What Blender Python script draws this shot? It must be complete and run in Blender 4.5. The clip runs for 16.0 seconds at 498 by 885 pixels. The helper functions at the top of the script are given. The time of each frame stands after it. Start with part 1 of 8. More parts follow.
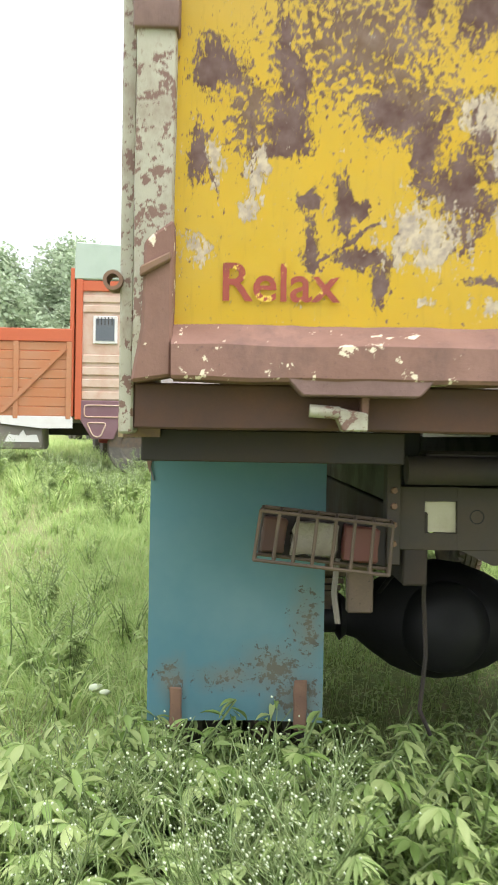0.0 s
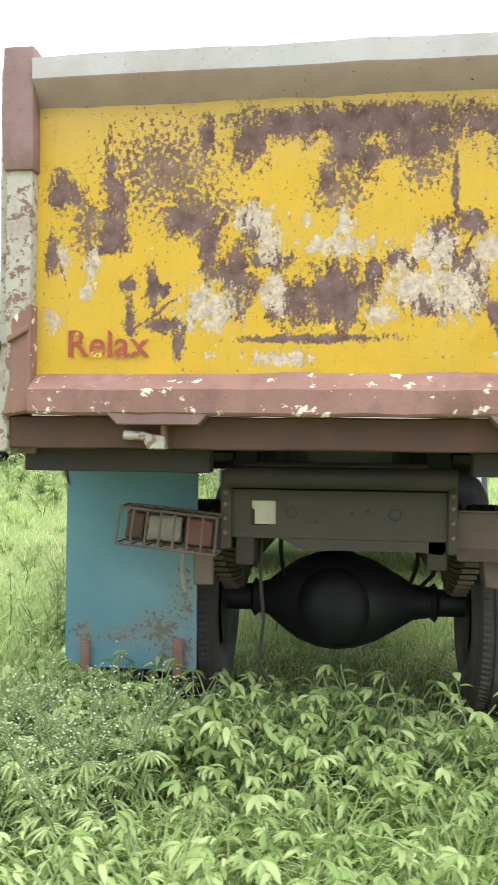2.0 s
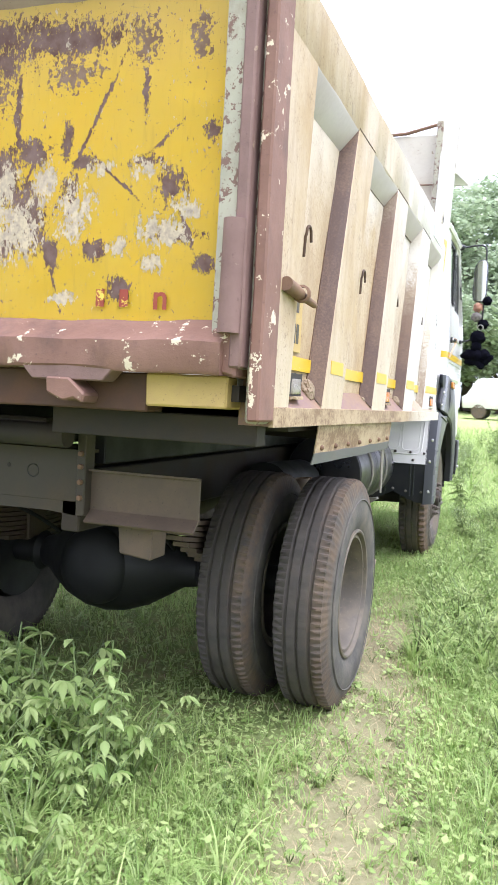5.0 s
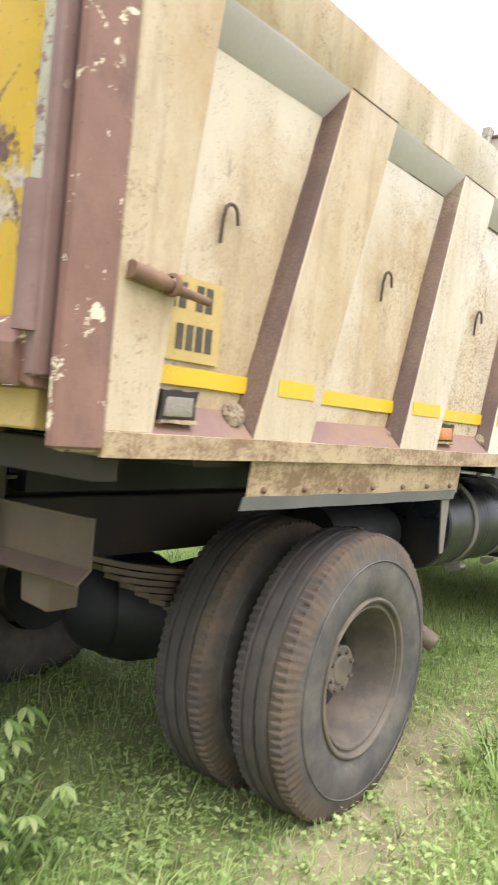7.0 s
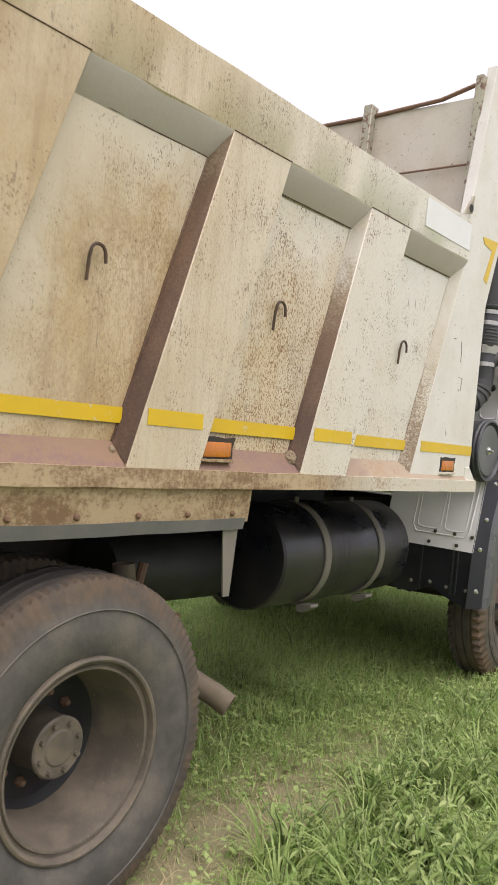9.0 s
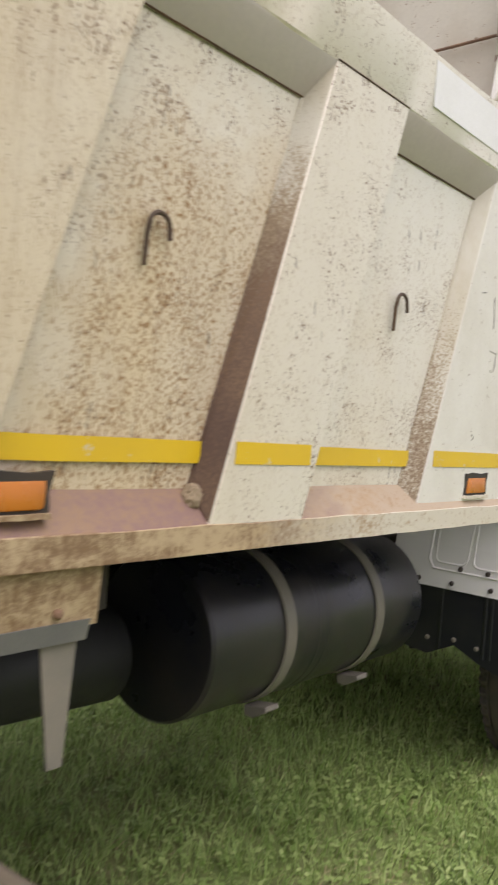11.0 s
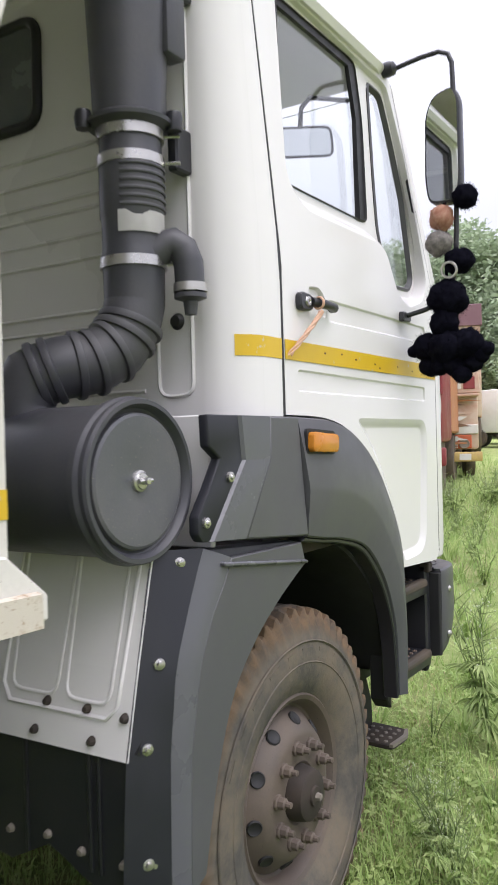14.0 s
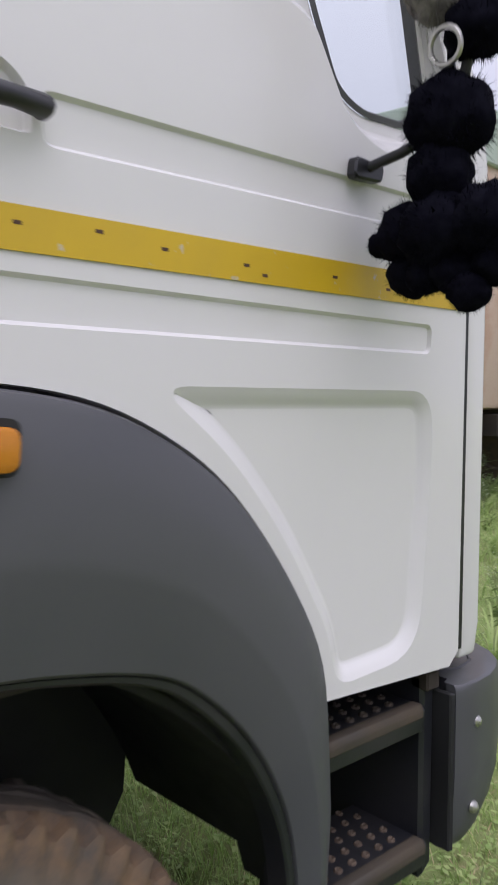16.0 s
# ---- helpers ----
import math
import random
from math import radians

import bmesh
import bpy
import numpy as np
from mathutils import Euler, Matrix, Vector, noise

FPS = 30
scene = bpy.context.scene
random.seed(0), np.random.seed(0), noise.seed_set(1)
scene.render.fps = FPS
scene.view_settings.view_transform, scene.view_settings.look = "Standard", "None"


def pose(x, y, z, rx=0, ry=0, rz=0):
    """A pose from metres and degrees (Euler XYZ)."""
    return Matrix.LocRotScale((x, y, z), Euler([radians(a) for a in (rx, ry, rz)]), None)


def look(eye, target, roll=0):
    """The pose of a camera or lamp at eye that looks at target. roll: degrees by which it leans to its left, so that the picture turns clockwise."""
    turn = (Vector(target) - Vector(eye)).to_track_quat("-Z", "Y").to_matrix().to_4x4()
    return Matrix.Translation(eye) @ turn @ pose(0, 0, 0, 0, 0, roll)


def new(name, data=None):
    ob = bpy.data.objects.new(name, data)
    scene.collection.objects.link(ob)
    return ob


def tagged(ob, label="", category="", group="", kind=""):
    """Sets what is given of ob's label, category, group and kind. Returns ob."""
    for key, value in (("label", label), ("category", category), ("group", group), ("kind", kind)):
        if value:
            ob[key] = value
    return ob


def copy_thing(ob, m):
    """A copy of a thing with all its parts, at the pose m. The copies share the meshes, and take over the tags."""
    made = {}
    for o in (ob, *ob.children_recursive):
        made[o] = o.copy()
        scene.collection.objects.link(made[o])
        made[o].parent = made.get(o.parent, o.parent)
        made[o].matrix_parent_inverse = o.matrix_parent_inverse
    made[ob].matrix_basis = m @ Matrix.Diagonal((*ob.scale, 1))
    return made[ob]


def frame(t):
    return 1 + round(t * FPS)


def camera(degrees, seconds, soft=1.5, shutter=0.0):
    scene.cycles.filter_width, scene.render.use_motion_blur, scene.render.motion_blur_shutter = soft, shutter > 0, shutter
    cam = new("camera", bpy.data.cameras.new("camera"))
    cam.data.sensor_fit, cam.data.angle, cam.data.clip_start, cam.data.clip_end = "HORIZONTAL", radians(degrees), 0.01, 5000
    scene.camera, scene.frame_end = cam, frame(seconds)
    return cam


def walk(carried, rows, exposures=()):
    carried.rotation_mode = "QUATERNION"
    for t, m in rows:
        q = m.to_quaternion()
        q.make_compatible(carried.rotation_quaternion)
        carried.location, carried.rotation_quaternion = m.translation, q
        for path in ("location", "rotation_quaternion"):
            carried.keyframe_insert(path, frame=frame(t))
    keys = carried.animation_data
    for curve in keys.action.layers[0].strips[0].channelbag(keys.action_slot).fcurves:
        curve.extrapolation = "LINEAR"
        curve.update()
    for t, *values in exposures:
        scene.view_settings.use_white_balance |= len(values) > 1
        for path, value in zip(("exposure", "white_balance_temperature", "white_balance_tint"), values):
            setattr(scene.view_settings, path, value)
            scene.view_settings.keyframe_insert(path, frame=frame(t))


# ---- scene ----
cam = camera(34.0, 16.0, shutter=0.4)
PATH = [
    (0, (-0.963, -2.202, 1.33), (-0.949, -0.202, 1.319), 1.0),
    (0.5, (-0.767, -2.558, 1.333), (-0.845, -0.559, 1.365), 0.7),
    (1, (-0.499, -2.783, 1.366), (-0.662, -0.79, 1.399), 0.6),
    (1.5, (-0.234, -3.008, 1.375), (-0.431, -1.018, 1.386), 0.6),
    (2, (0.077, -2.994, 1.387), (-0.191, -1.012, 1.383), 0.6),
    (2.5, (0.415, -2.976, 1.409), (0.085, -1.003, 1.404), 1.0),
    (3, (0.839, -2.966, 1.377), (0.411, -1.012, 1.358), 0.7),
    (3.5, (1.306, -2.826, 1.391), (0.771, -0.9, 1.333), 0.9),
    (4, (1.676, -2.728, 1.397), (1.081, -0.821, 1.3), 1.6),
    (4.5, (2.006, -2.549, 1.38), (1.38, -0.652, 1.286), 1.9),
    (4.7, (2.051, -2.455, 1.393), (1.421, -0.56, 1.294), 2.3),
    (6.8, (2.645, -1.33, 1.442), (1.463, 0.282, 1.365), 6.1),
    (7, (2.735, -1.228, 1.454), (1.539, 0.374, 1.392), 5.5),
    (7.5, (2.932, -0.943, 1.49), (1.712, 0.641, 1.474), 3.9),
    (8, (3.165, -0.664, 1.498), (1.929, 0.908, 1.504), 3.3),
    (8.5, (3.26, -0.39, 1.499), (2.04, 1.195, 1.505), 4.0),
    (8.7, (3.231, -0.265, 1.509), (2.011, 1.321, 1.503), 5.0),
    (10.8, (2.56, 1.132, 1.579), (1.248, 2.64, 1.512), 4.7),
    (11, (2.532, 1.272, 1.624), (1.241, 2.8, 1.574), 4.4),
    (11.5, (2.512, 1.61, 1.631), (1.316, 3.212, 1.659), 3.0),
    (12, (2.482, 1.897, 1.693), (1.38, 3.562, 1.807), 1.7),
    (12.5, (2.43, 2.218, 1.685), (1.4, 3.927, 1.818), 0.0),
    (13, (2.42, 2.514, 1.675), (1.418, 4.242, 1.771), -1.3),
    (13.5, (2.462, 2.899, 1.687), (1.435, 4.615, 1.735), -1.6),
    (14, (2.41, 3.311, 1.653), (1.343, 5.002, 1.646), -1.6),
    (14.5, (2.348, 3.713, 1.675), (1.204, 5.353, 1.635), -1.7),
    (15, (2.352, 4.223, 1.69), (1.122, 5.8, 1.643), -1.3),
    (15.5, (2.3, 4.682, 1.686), (0.973, 6.177, 1.621), -0.4),
    (16, (2.21, 5.12, 1.698), (0.742, 6.474, 1.59), 0.2),
]
EXPOSURE = [(0.0, 0.88, 6250, 12), (1.0, 0.86, 6150, 12), (2.5, 1.06, 5950, 15), (3.5, 1.14, 5800, 15), (4.5, 1.04, 5700, 18), (7.0, 0.86, 6200, 17), (7.5, 0.6, 6300, 17), (8.5, 0.17, 6500, 18), (11.0, 0.05, 6550, 18), (12.0, -0.60, 6450, 20), (12.5, -0.70, 6400, 20), (13.0, -0.22, 6350, 19), (13.5, 0.08, 6200, 18), (14.5, 0.30, 6050, 19), (15.5, 0.04, 5950, 20), (16.0, -0.40, 5900, 23)]
walk(cam, [(t, look(eye, target, roll)) for t, eye, target, roll in PATH], EXPOSURE)

# ---- light and sky ----
def smooth01(a, b, v):
    u = min(1.0, max(0.0, (v - a) / (b - a)))
    return u * u * (3 - 2 * u)


def build_world():
    w = bpy.data.worlds.new("overcast_sky")
    scene.world = w
    w.use_nodes = True
    nt = w.node_tree
    nt.nodes.clear()
    out = nt.nodes.new("ShaderNodeOutputWorld")
    bg = nt.nodes.new("ShaderNodeBackground")
    sky = nt.nodes.new("ShaderNodeTexSky")
    sky.sky_type = 'NISHITA'
    sky.sun_disc = False
    sky.sun_elevation = radians(66)
    sky.sun_rotation = radians(111)
    sky.dust_density = 6.0
    gain = nt.nodes.new("ShaderNodeVectorMath")
    gain.operation = 'SCALE'
    gain.inputs[3].default_value = 0.10
    cloud = nt.nodes.new("ShaderNodeMix")
    cloud.data_type = 'RGBA'
    cloud.inputs[0].default_value = 0.90
    where = nt.nodes.new("ShaderNodeTexCoord")
    up = nt.nodes.new("ShaderNodeSeparateXYZ")
    climb = nt.nodes.new("ShaderNodeMapRange")
    climb.inputs["From Min"].default_value = 0.25
    climb.inputs["From Max"].default_value = 1.0
    deck = nt.nodes.new("ShaderNodeMix")
    deck.data_type = 'RGBA'
    deck.inputs[6].default_value = (*HORIZON, 1)
    deck.inputs[7].default_value = (*ZENITH, 1)
    nt.links.new(where.outputs["Generated"], up.inputs[0])
    nt.links.new(up.outputs[2], climb.inputs["Value"])
    nt.links.new(climb.outputs["Result"], deck.inputs[0])
    nt.links.new(deck.outputs[2], cloud.inputs[7])
    nt.links.new(sky.outputs[0], gain.inputs[0])
    nt.links.new(gain.outputs[0], cloud.inputs[6])
    nt.links.new(cloud.outputs[2], bg.inputs[0])
    bg.inputs[1].default_value = 1.0
    nt.links.new(bg.outputs[0], out.inputs[0])


HORIZON = (0.90, 0.91, 0.955)
ZENITH = (2.0, 2.0, 2.05)
build_world()
sun_data = bpy.data.lights.new("sun", 'SUN')
sun_data.energy = 2.1
sun_data.angle = radians(60)
sun_data.color = (1.0, 0.96, 0.9)
sun = new("sun", sun_data)
sun.matrix_world = look((6.5, -1.5, 16), (0, 1, 0))


# ---- material helpers ----
class NT:
    """A small builder of node trees."""

    def __init__(self, name, rough=0.6, metal=0.0, spec=0.5):
        self.mat = bpy.data.materials.new(name)
        self.mat.use_nodes = True
        self.nt = self.mat.node_tree
        self.b = self.nt.nodes["Principled BSDF"]
        self.b.inputs["Roughness"].default_value = rough
        self.b.inputs["Metallic"].default_value = metal
        self.b.inputs["Specular IOR Level"].default_value = spec
        self.tc = self.nt.nodes.new("ShaderNodeTexCoord")
        self.obj = self.tc.outputs["Object"]

    def n(self, kind, **kw):
        node = self.nt.nodes.new(kind)
        for k, v in kw.items():
            node.inputs[k].default_value = v
        return node

    def link(self, a, b):
        self.nt.links.new(a, b)

    def mapped(self, scale, loc=(0, 0, 0), src=None):
        m = self.nt.nodes.new("ShaderNodeMapping")
        m.inputs["Scale"].default_value = scale
        m.inputs["Location"].default_value = loc
        self.link(src or self.obj, m.inputs[0])
        return m.outputs[0]

    def noise(self, scale, detail=4, rough=0.55, src=None, stretch=None, loc=(0, 0, 0)):
        t = self.n("ShaderNodeTexNoise", Scale=scale, Detail=detail, Roughness=rough)
        self.link(self.mapped(stretch or (1, 1, 1), loc, src), t.inputs["Vector"])
        return t.outputs["Fac"]

    def ramp(self, src, lo, hi, a=0.0, b=1.0):
        r = self.n("ShaderNodeMapRange")
        r.inputs["From Min"].default_value = lo
        r.inputs["From Max"].default_value = hi
        r.inputs["To Min"].default_value = a
        r.inputs["To Max"].default_value = b
        self.link(src, r.inputs["Value"])
        return r.outputs["Result"]

    def math(self, op, a, b=None, clamp=False):
        m = self.nt.nodes.new("ShaderNodeMath")
        m.operation = op
        m.use_clamp = clamp
        for i, v in enumerate((a, b)):
            if v is None:
                continue
            if isinstance(v, (int, float)):
                m.inputs[i].default_value = v
            else:
                self.link(v, m.inputs[i])
        return m.outputs[0]

    def mix(self, fac, a, b):
        m = self.nt.nodes.new("ShaderNodeMix")
        m.data_type = 'RGBA'
        for i, v in ((0, fac), (6, a), (7, b)):
            if isinstance(v, (int, float)):
                m.inputs[i].default_value = v
            elif isinstance(v, tuple):
                m.inputs[i].default_value = (*v[:3], 1)
            else:
                self.link(v, m.inputs[i])
        return m.outputs[2]

    def color(self, c):
        if isinstance(c, tuple):
            self.b.inputs["Base Color"].default_value = (*c[:3], 1)
        else:
            self.link(c, self.b.inputs["Base Color"])
        return self

    def rough(self, r):
        self.link(r, self.b.inputs["Roughness"])
        return self

    def bump(self, src, strength=0.3, dist=0.01):
        bm_ = self.nt.nodes.new("ShaderNodeBump")
        bm_.inputs["Strength"].default_value = strength
        bm_.inputs["Distance"].default_value = dist
        self.link(src, bm_.inputs["Height"])
        self.link(bm_.outputs[0], self.b.inputs["Normal"])
        return self

    def axes(self):
        s = self.nt.nodes.new("ShaderNodeSeparateXYZ")
        self.link(self.obj, s.inputs[0])
        return s.outputs[0], s.outputs[1], s.outputs[2]

    def blobs(self, items, warp=0.05, warp_scale=9.0):
        """Highest of many soft spots (x, z, rx, rz) on an upright sheet; 1 in the middle of a spot, 0 at its rim."""
        t = self.n("ShaderNodeTexNoise", Scale=warp_scale, Detail=5.0, Roughness=0.65)
        self.link(self.obj, t.inputs["Vector"])
        off = self.nt.nodes.new("ShaderNodeVectorMath")
        off.operation = 'SUBTRACT'
        off.inputs[1].default_value = (0.5, 0.5, 0.5)
        self.link(t.outputs["Color"], off.inputs[0])
        sc = self.nt.nodes.new("ShaderNodeVectorMath")
        sc.operation = 'SCALE'
        sc.inputs[3].default_value = warp * 2
        self.link(off.outputs[0], sc.inputs[0])
        add = self.nt.nodes.new("ShaderNodeVectorMath")
        self.link(self.obj, add.inputs[0])
        self.link(sc.outputs[0], add.inputs[1])
        best = None
        for x, z, rx, rz in items:
            m = self.nt.nodes.new("ShaderNodeVectorMath")
            m.operation = 'MULTIPLY_ADD'
            m.inputs[1].default_value = (1 / rx, 0, 1 / rz)
            m.inputs[2].default_value = (-x / rx, 0, -z / rz)
            self.link(add.outputs[0], m.inputs[0])
            ln = self.nt.nodes.new("ShaderNodeVectorMath")
            ln.operation = 'LENGTH'
            self.link(m.outputs[0], ln.inputs[0])
            v = self.math('SUBTRACT', 1.0, ln.outputs["Value"])
            best = v if best is None else self.math('MAXIMUM', best, v)
        return best

    def strokes(self, items):
        """Long narrow spots between two points each (x0, z0, x1, z1, half width) on an upright sheet."""
        x, y, z = self.axes()
        wob = self.math('MULTIPLY', self.math('SUBTRACT', self.noise(14, 3, 0.6, loc=(3, 3, 7)), 0.5), 0.05)
        best = None
        for x0, z0, x1, z1, w in items:
            L = math.hypot(x1 - x0, z1 - z0)
            c, s = (x1 - x0) / L, (z1 - z0) / L
            dx = self.math('ADD', self.math('SUBTRACT', x, (x0 + x1) / 2), wob)
            dz = self.math('SUBTRACT', z, (z0 + z1) / 2)
            u = self.math('MULTIPLY', self.math('ADD', self.math('MULTIPLY', dx, c), self.math('MULTIPLY', dz, s)), 1.6 / L)
            v = self.math('MULTIPLY', self.math('SUBTRACT', self.math('MULTIPLY', dz, c), self.math('MULTIPLY', dx, s)), 1.1 / w)
            d = self.math('SUBTRACT', 1.0, self.math('SQRT', self.math('ADD', self.math('MULTIPLY', u, u), self.math('MULTIPLY', v, v))))
            best = d if best is None else self.math('MAXIMUM', best, d)
        return best


def painted(name, base, dirt, amount=0.35, rough=0.5, scale=3.0, speck=0.0, speck_col=(0.05, 0.04, 0.03), metal=0.0, bump=0.15, grain=0.18):
    """Paint or metal with cloudy dirt, fine grain and, if asked for, specks."""
    m = NT(name, rough, metal)
    big = m.ramp(m.noise(scale, 6, 0.6), 0.42, 0.72)
    fine = m.noise(scale * 28, 3, 0.6)
    col = m.mix(m.math('MULTIPLY', big, amount), base, dirt)
    col = m.mix(m.ramp(fine, 0.35, 0.75, 0.0, grain), col, tuple(c * 0.6 for c in base))
    if speck:
        sp = m.ramp(m.noise(scale * 16, 4, 0.7, loc=(7, 3, 1)), 0.70 - 0.12 * speck, 0.72 - 0.12 * speck)
        col = m.mix(sp, col, speck_col)
    m.color(col)
    m.rough(m.ramp(big, 0, 1, rough - 0.06, min(1.0, rough + 0.2)))
    m.bump(fine, bump, 0.002)
    return m.mat


def yellow_paint():
    """Yellow tailgate paint flaking off brown primer, with cream undercoat at the breaks, leopard-like specks and long scratches."""
    m = NT("flaking_yellow_paint", 0.5)
    left = [(-1.056, 2.333, .075, .07), (-.870, 2.39, .022, .14), (-.83, 2.286, .035, .07), (-.85, 2.18, .055, .095), (-.888, 2.106, .075, .022), (-1.098, 2.10, .03, .08),
            (-.80, 1.97, .042, .028), (-.79, 1.86, .026, .08), (-.702, 1.955, .028, .09), (-.66, 1.95, .03, .026), (-.65, 1.823, .10, .034), (-.503, 2.53, .03, .075),
            (-.575, 2.21, .075, .055), (-.49, 2.106, .04, .14), (-.338, 2.50, .065, .115), (-.385, 1.99, .085, .13), (-.328, 2.18, .055, .09), (-.60, 1.74, .02, .05)]
    middle = [(.12, 2.545, .46, .07), (.033, 2.48, .10, .11), (.28, 2.475, .15, .075), (.56, 2.53, .24, .055), (-.20, 2.54, .14, .055), (-.005, 1.917, .13, .13), (-.176, 1.90, .09, .10),
              (-.25, 2.05, .10, .045), (-.10, 1.766, .30, .016), (.223, 2.05, .055, .04), (.12, 2.01, .045, .055), (.337, 1.89, .10, .06), (.375, 2.106, .06, .10), (.44, 2.0, .05, .10),
              (.10, 2.42, .05, .08), (-.05, 2.36, .03, .06)]
    right = [(.472, 2.18, .07, .045), (.41, 2.30, .012, .14), (.60, 2.21, .02, .065), (.668, 2.14, .05, .022), (.48, 1.95, .05, .10), (.715, 1.86, .045, .035), (.977, 2.06, .055, .05),
             (.893, 2.13, .05, .02), (.81, 1.735, .05, .042), (1.0, 1.90, .10, .018), (.56, 1.84, .03, .05), (.62, 2.05, .03, .06), (1.11, 2.22, .03, .03), (.88, 2.35, .01, .07), (1.10, 1.82, .04, .03)]
    dotted = [(-.66, 2.40, .30, .22), (-.55, 2.25, .22, .14), (.10, 2.58, .75, .05), (.874, 2.50, .07, .10), (1.06, 2.50, .05, .10), (.62, 2.42, .12, .07), (.0, 2.30, .14, .10), (-.95, 2.20, .10, .16), (.30, 2.36, .10, .08)]
    pale = [(-.31, 2.22, .09, .055), (-.26, 2.12, .05, .09), (-.005, 2.106, .18, .038), (-.24, 1.927, .048, .08), (-.48, 1.88, .12, .10), (-.214, 1.69, .14, .032), (.28, 1.955, .14, .09), (.30, 2.09, .09, .05),
            (.014, 2.18, .045, .055), (-1.05, 2.07, .022, .07), (-.96, 1.936, .032, .042), (-.936, 2.05, .032, .08), (-1.10, 1.84, .05, .045), (-.48, 1.70, .03, .012), (-.12, 2.21, .02, .03)]
    pale2 = [(.35, 2.06, .07, .10), (.425, 1.93, .09, .11), (.631, 1.98, .075, .095), (.594, 1.71, .07, .02), (.88, 2.11, .065, .035), (.95, 1.92, .10, .055), (.80, 1.88, .05, .03), (.92, 1.82, .05, .03),
             (.74, 2.12, .05, .03), (1.04, 1.98, .05, .04), (.15, 1.86, .06, .05), (.52, 2.08, .05, .07)]
    fine = m.noise(95, 6, 0.75, stretch=(1, 1, 0.55))
    mid = m.noise(20, 6, 0.68, stretch=(1, 1, 0.55))
    jag = m.math('ADD', m.math('MULTIPLY', m.math('SUBTRACT', mid, 0.5), 3.0), m.math('MULTIPLY', m.math('SUBTRACT', fine, 0.5), 3.8))
    patches = m.math('MAXIMUM', m.math('MAXIMUM', m.blobs(left, 0.028, 15), m.blobs(middle, 0.03, 13)), m.blobs(right, 0.022, 16))
    strokes = [(.407, 2.405, .425, 2.15, .009), (.79, 2.445, .612, 2.088, .008), (.444, 2.108, .565, 1.762, .009), (1.005, 1.98, 1.06, 1.86, .008), (-.879, 2.465, -.822, 2.239, .016), (-.955, 2.18, -.95, 1.99, .008),
               (-.423, 2.239, -.508, 2.03, .012), (-.613, 1.917, -.765, 1.804, .008), (.70, 2.16, .86, 2.02, .006), (.90, 2.16, 1.0, 2.24, .008), (.50, 2.22, .42, 1.98, .006), (-1.10, 2.16, -1.04, 1.98, .008)]
    patches = m.math('MAXIMUM', patches, m.strokes(strokes))
    bare = m.ramp(m.math('ADD', m.math('MAXIMUM', patches, -0.7), jag), 0.06, 0.13)
    jag2 = m.math('ADD', m.math('MULTIPLY', m.math('SUBTRACT', m.noise(30, 6, 0.74, stretch=(1, 1, 0.5), loc=(8, 3, 5)), 0.5), 5.2), m.math('MULTIPLY', m.math('SUBTRACT', m.noise(110, 5, 0.75, stretch=(1, 1, 0.6), loc=(2, 8, 1)), 0.5), 2.6))
    pf = m.math('ADD', m.math('MAXIMUM', m.math('MAXIMUM', m.blobs(pale, 0.03, 15), m.blobs(pale2, 0.03, 15)), -0.6), jag2)
    cream = m.ramp(pf, 0.20, 0.27)
    speck = m.noise(58, 3, 0.6, stretch=(1, 1, 0.8), loc=(3, 1, 9))
    spots = m.ramp(m.math('ADD', speck, m.math('MULTIPLY', m.math('MAXIMUM', m.blobs(dotted, 0.04, 10), -0.25), 0.24)), 0.595, 0.62)
    rub = m.noise(150, 3, 0.7, stretch=(0.10, 1, 1), loc=(6, 2, 4))
    worn = m.ramp(m.math('ADD', rub, m.math('MULTIPLY', m.math('MAXIMUM', m.blobs(dotted, 0.04, 10), -0.5), 0.16)), 0.64, 0.69)
    grime = m.ramp(m.noise(4, 6, 0.6, loc=(1, 5, 2)), 0.4, 0.8)
    yellow = m.mix(m.math('MULTIPLY', grime, 0.35), (0.70, 0.505, 0.033), (0.60, 0.47, 0.14))
    fade = m.ramp(m.axes()[2], 2.35, 2.68)
    yellow = m.mix(m.math('MULTIPLY', fade, 0.55), yellow, (0.64, 0.49, 0.21))
    yellow = m.mix(m.ramp(m.noise(40, 4, 0.7, stretch=(1, 1, 0.12), loc=(5, 5, 1)), 0.55, 0.75, 0, 0.3), yellow, (0.42, 0.29, 0.06))
    brown = m.mix(m.ramp(m.noise(16, 4, 0.6), 0.35, 0.7), (0.175, 0.098, 0.080), (0.30, 0.215, 0.195))
    creamc = m.mix(m.ramp(m.noise(32, 5, 0.7, loc=(4, 4, 4)), 0.4, 0.66), (0.74, 0.66, 0.50), (0.46, 0.39, 0.33))
    col = m.mix(m.math('MAXIMUM', bare, m.math('MULTIPLY', m.math('MAXIMUM', spots, m.math('MULTIPLY', worn, 0.6)), 0.9)), yellow, brown)
    col = m.mix(cream, col, creamc)
    dark = m.math('MULTIPLY', m.ramp(m.math('ABSOLUTE', m.math('SUBTRACT', pf, 0.20)), 0.10, 0.0), m.ramp(mid, 0.45, 0.6))
    col = m.mix(m.math('MULTIPLY', dark, 0.6), col, (0.11, 0.065, 0.05))
    m.color(col)
    m.rough(m.ramp(bare, 0, 1, 0.42, 0.8))
    h = m.math('SUBTRACT', 1.0, m.math('MAXIMUM', bare, cream))
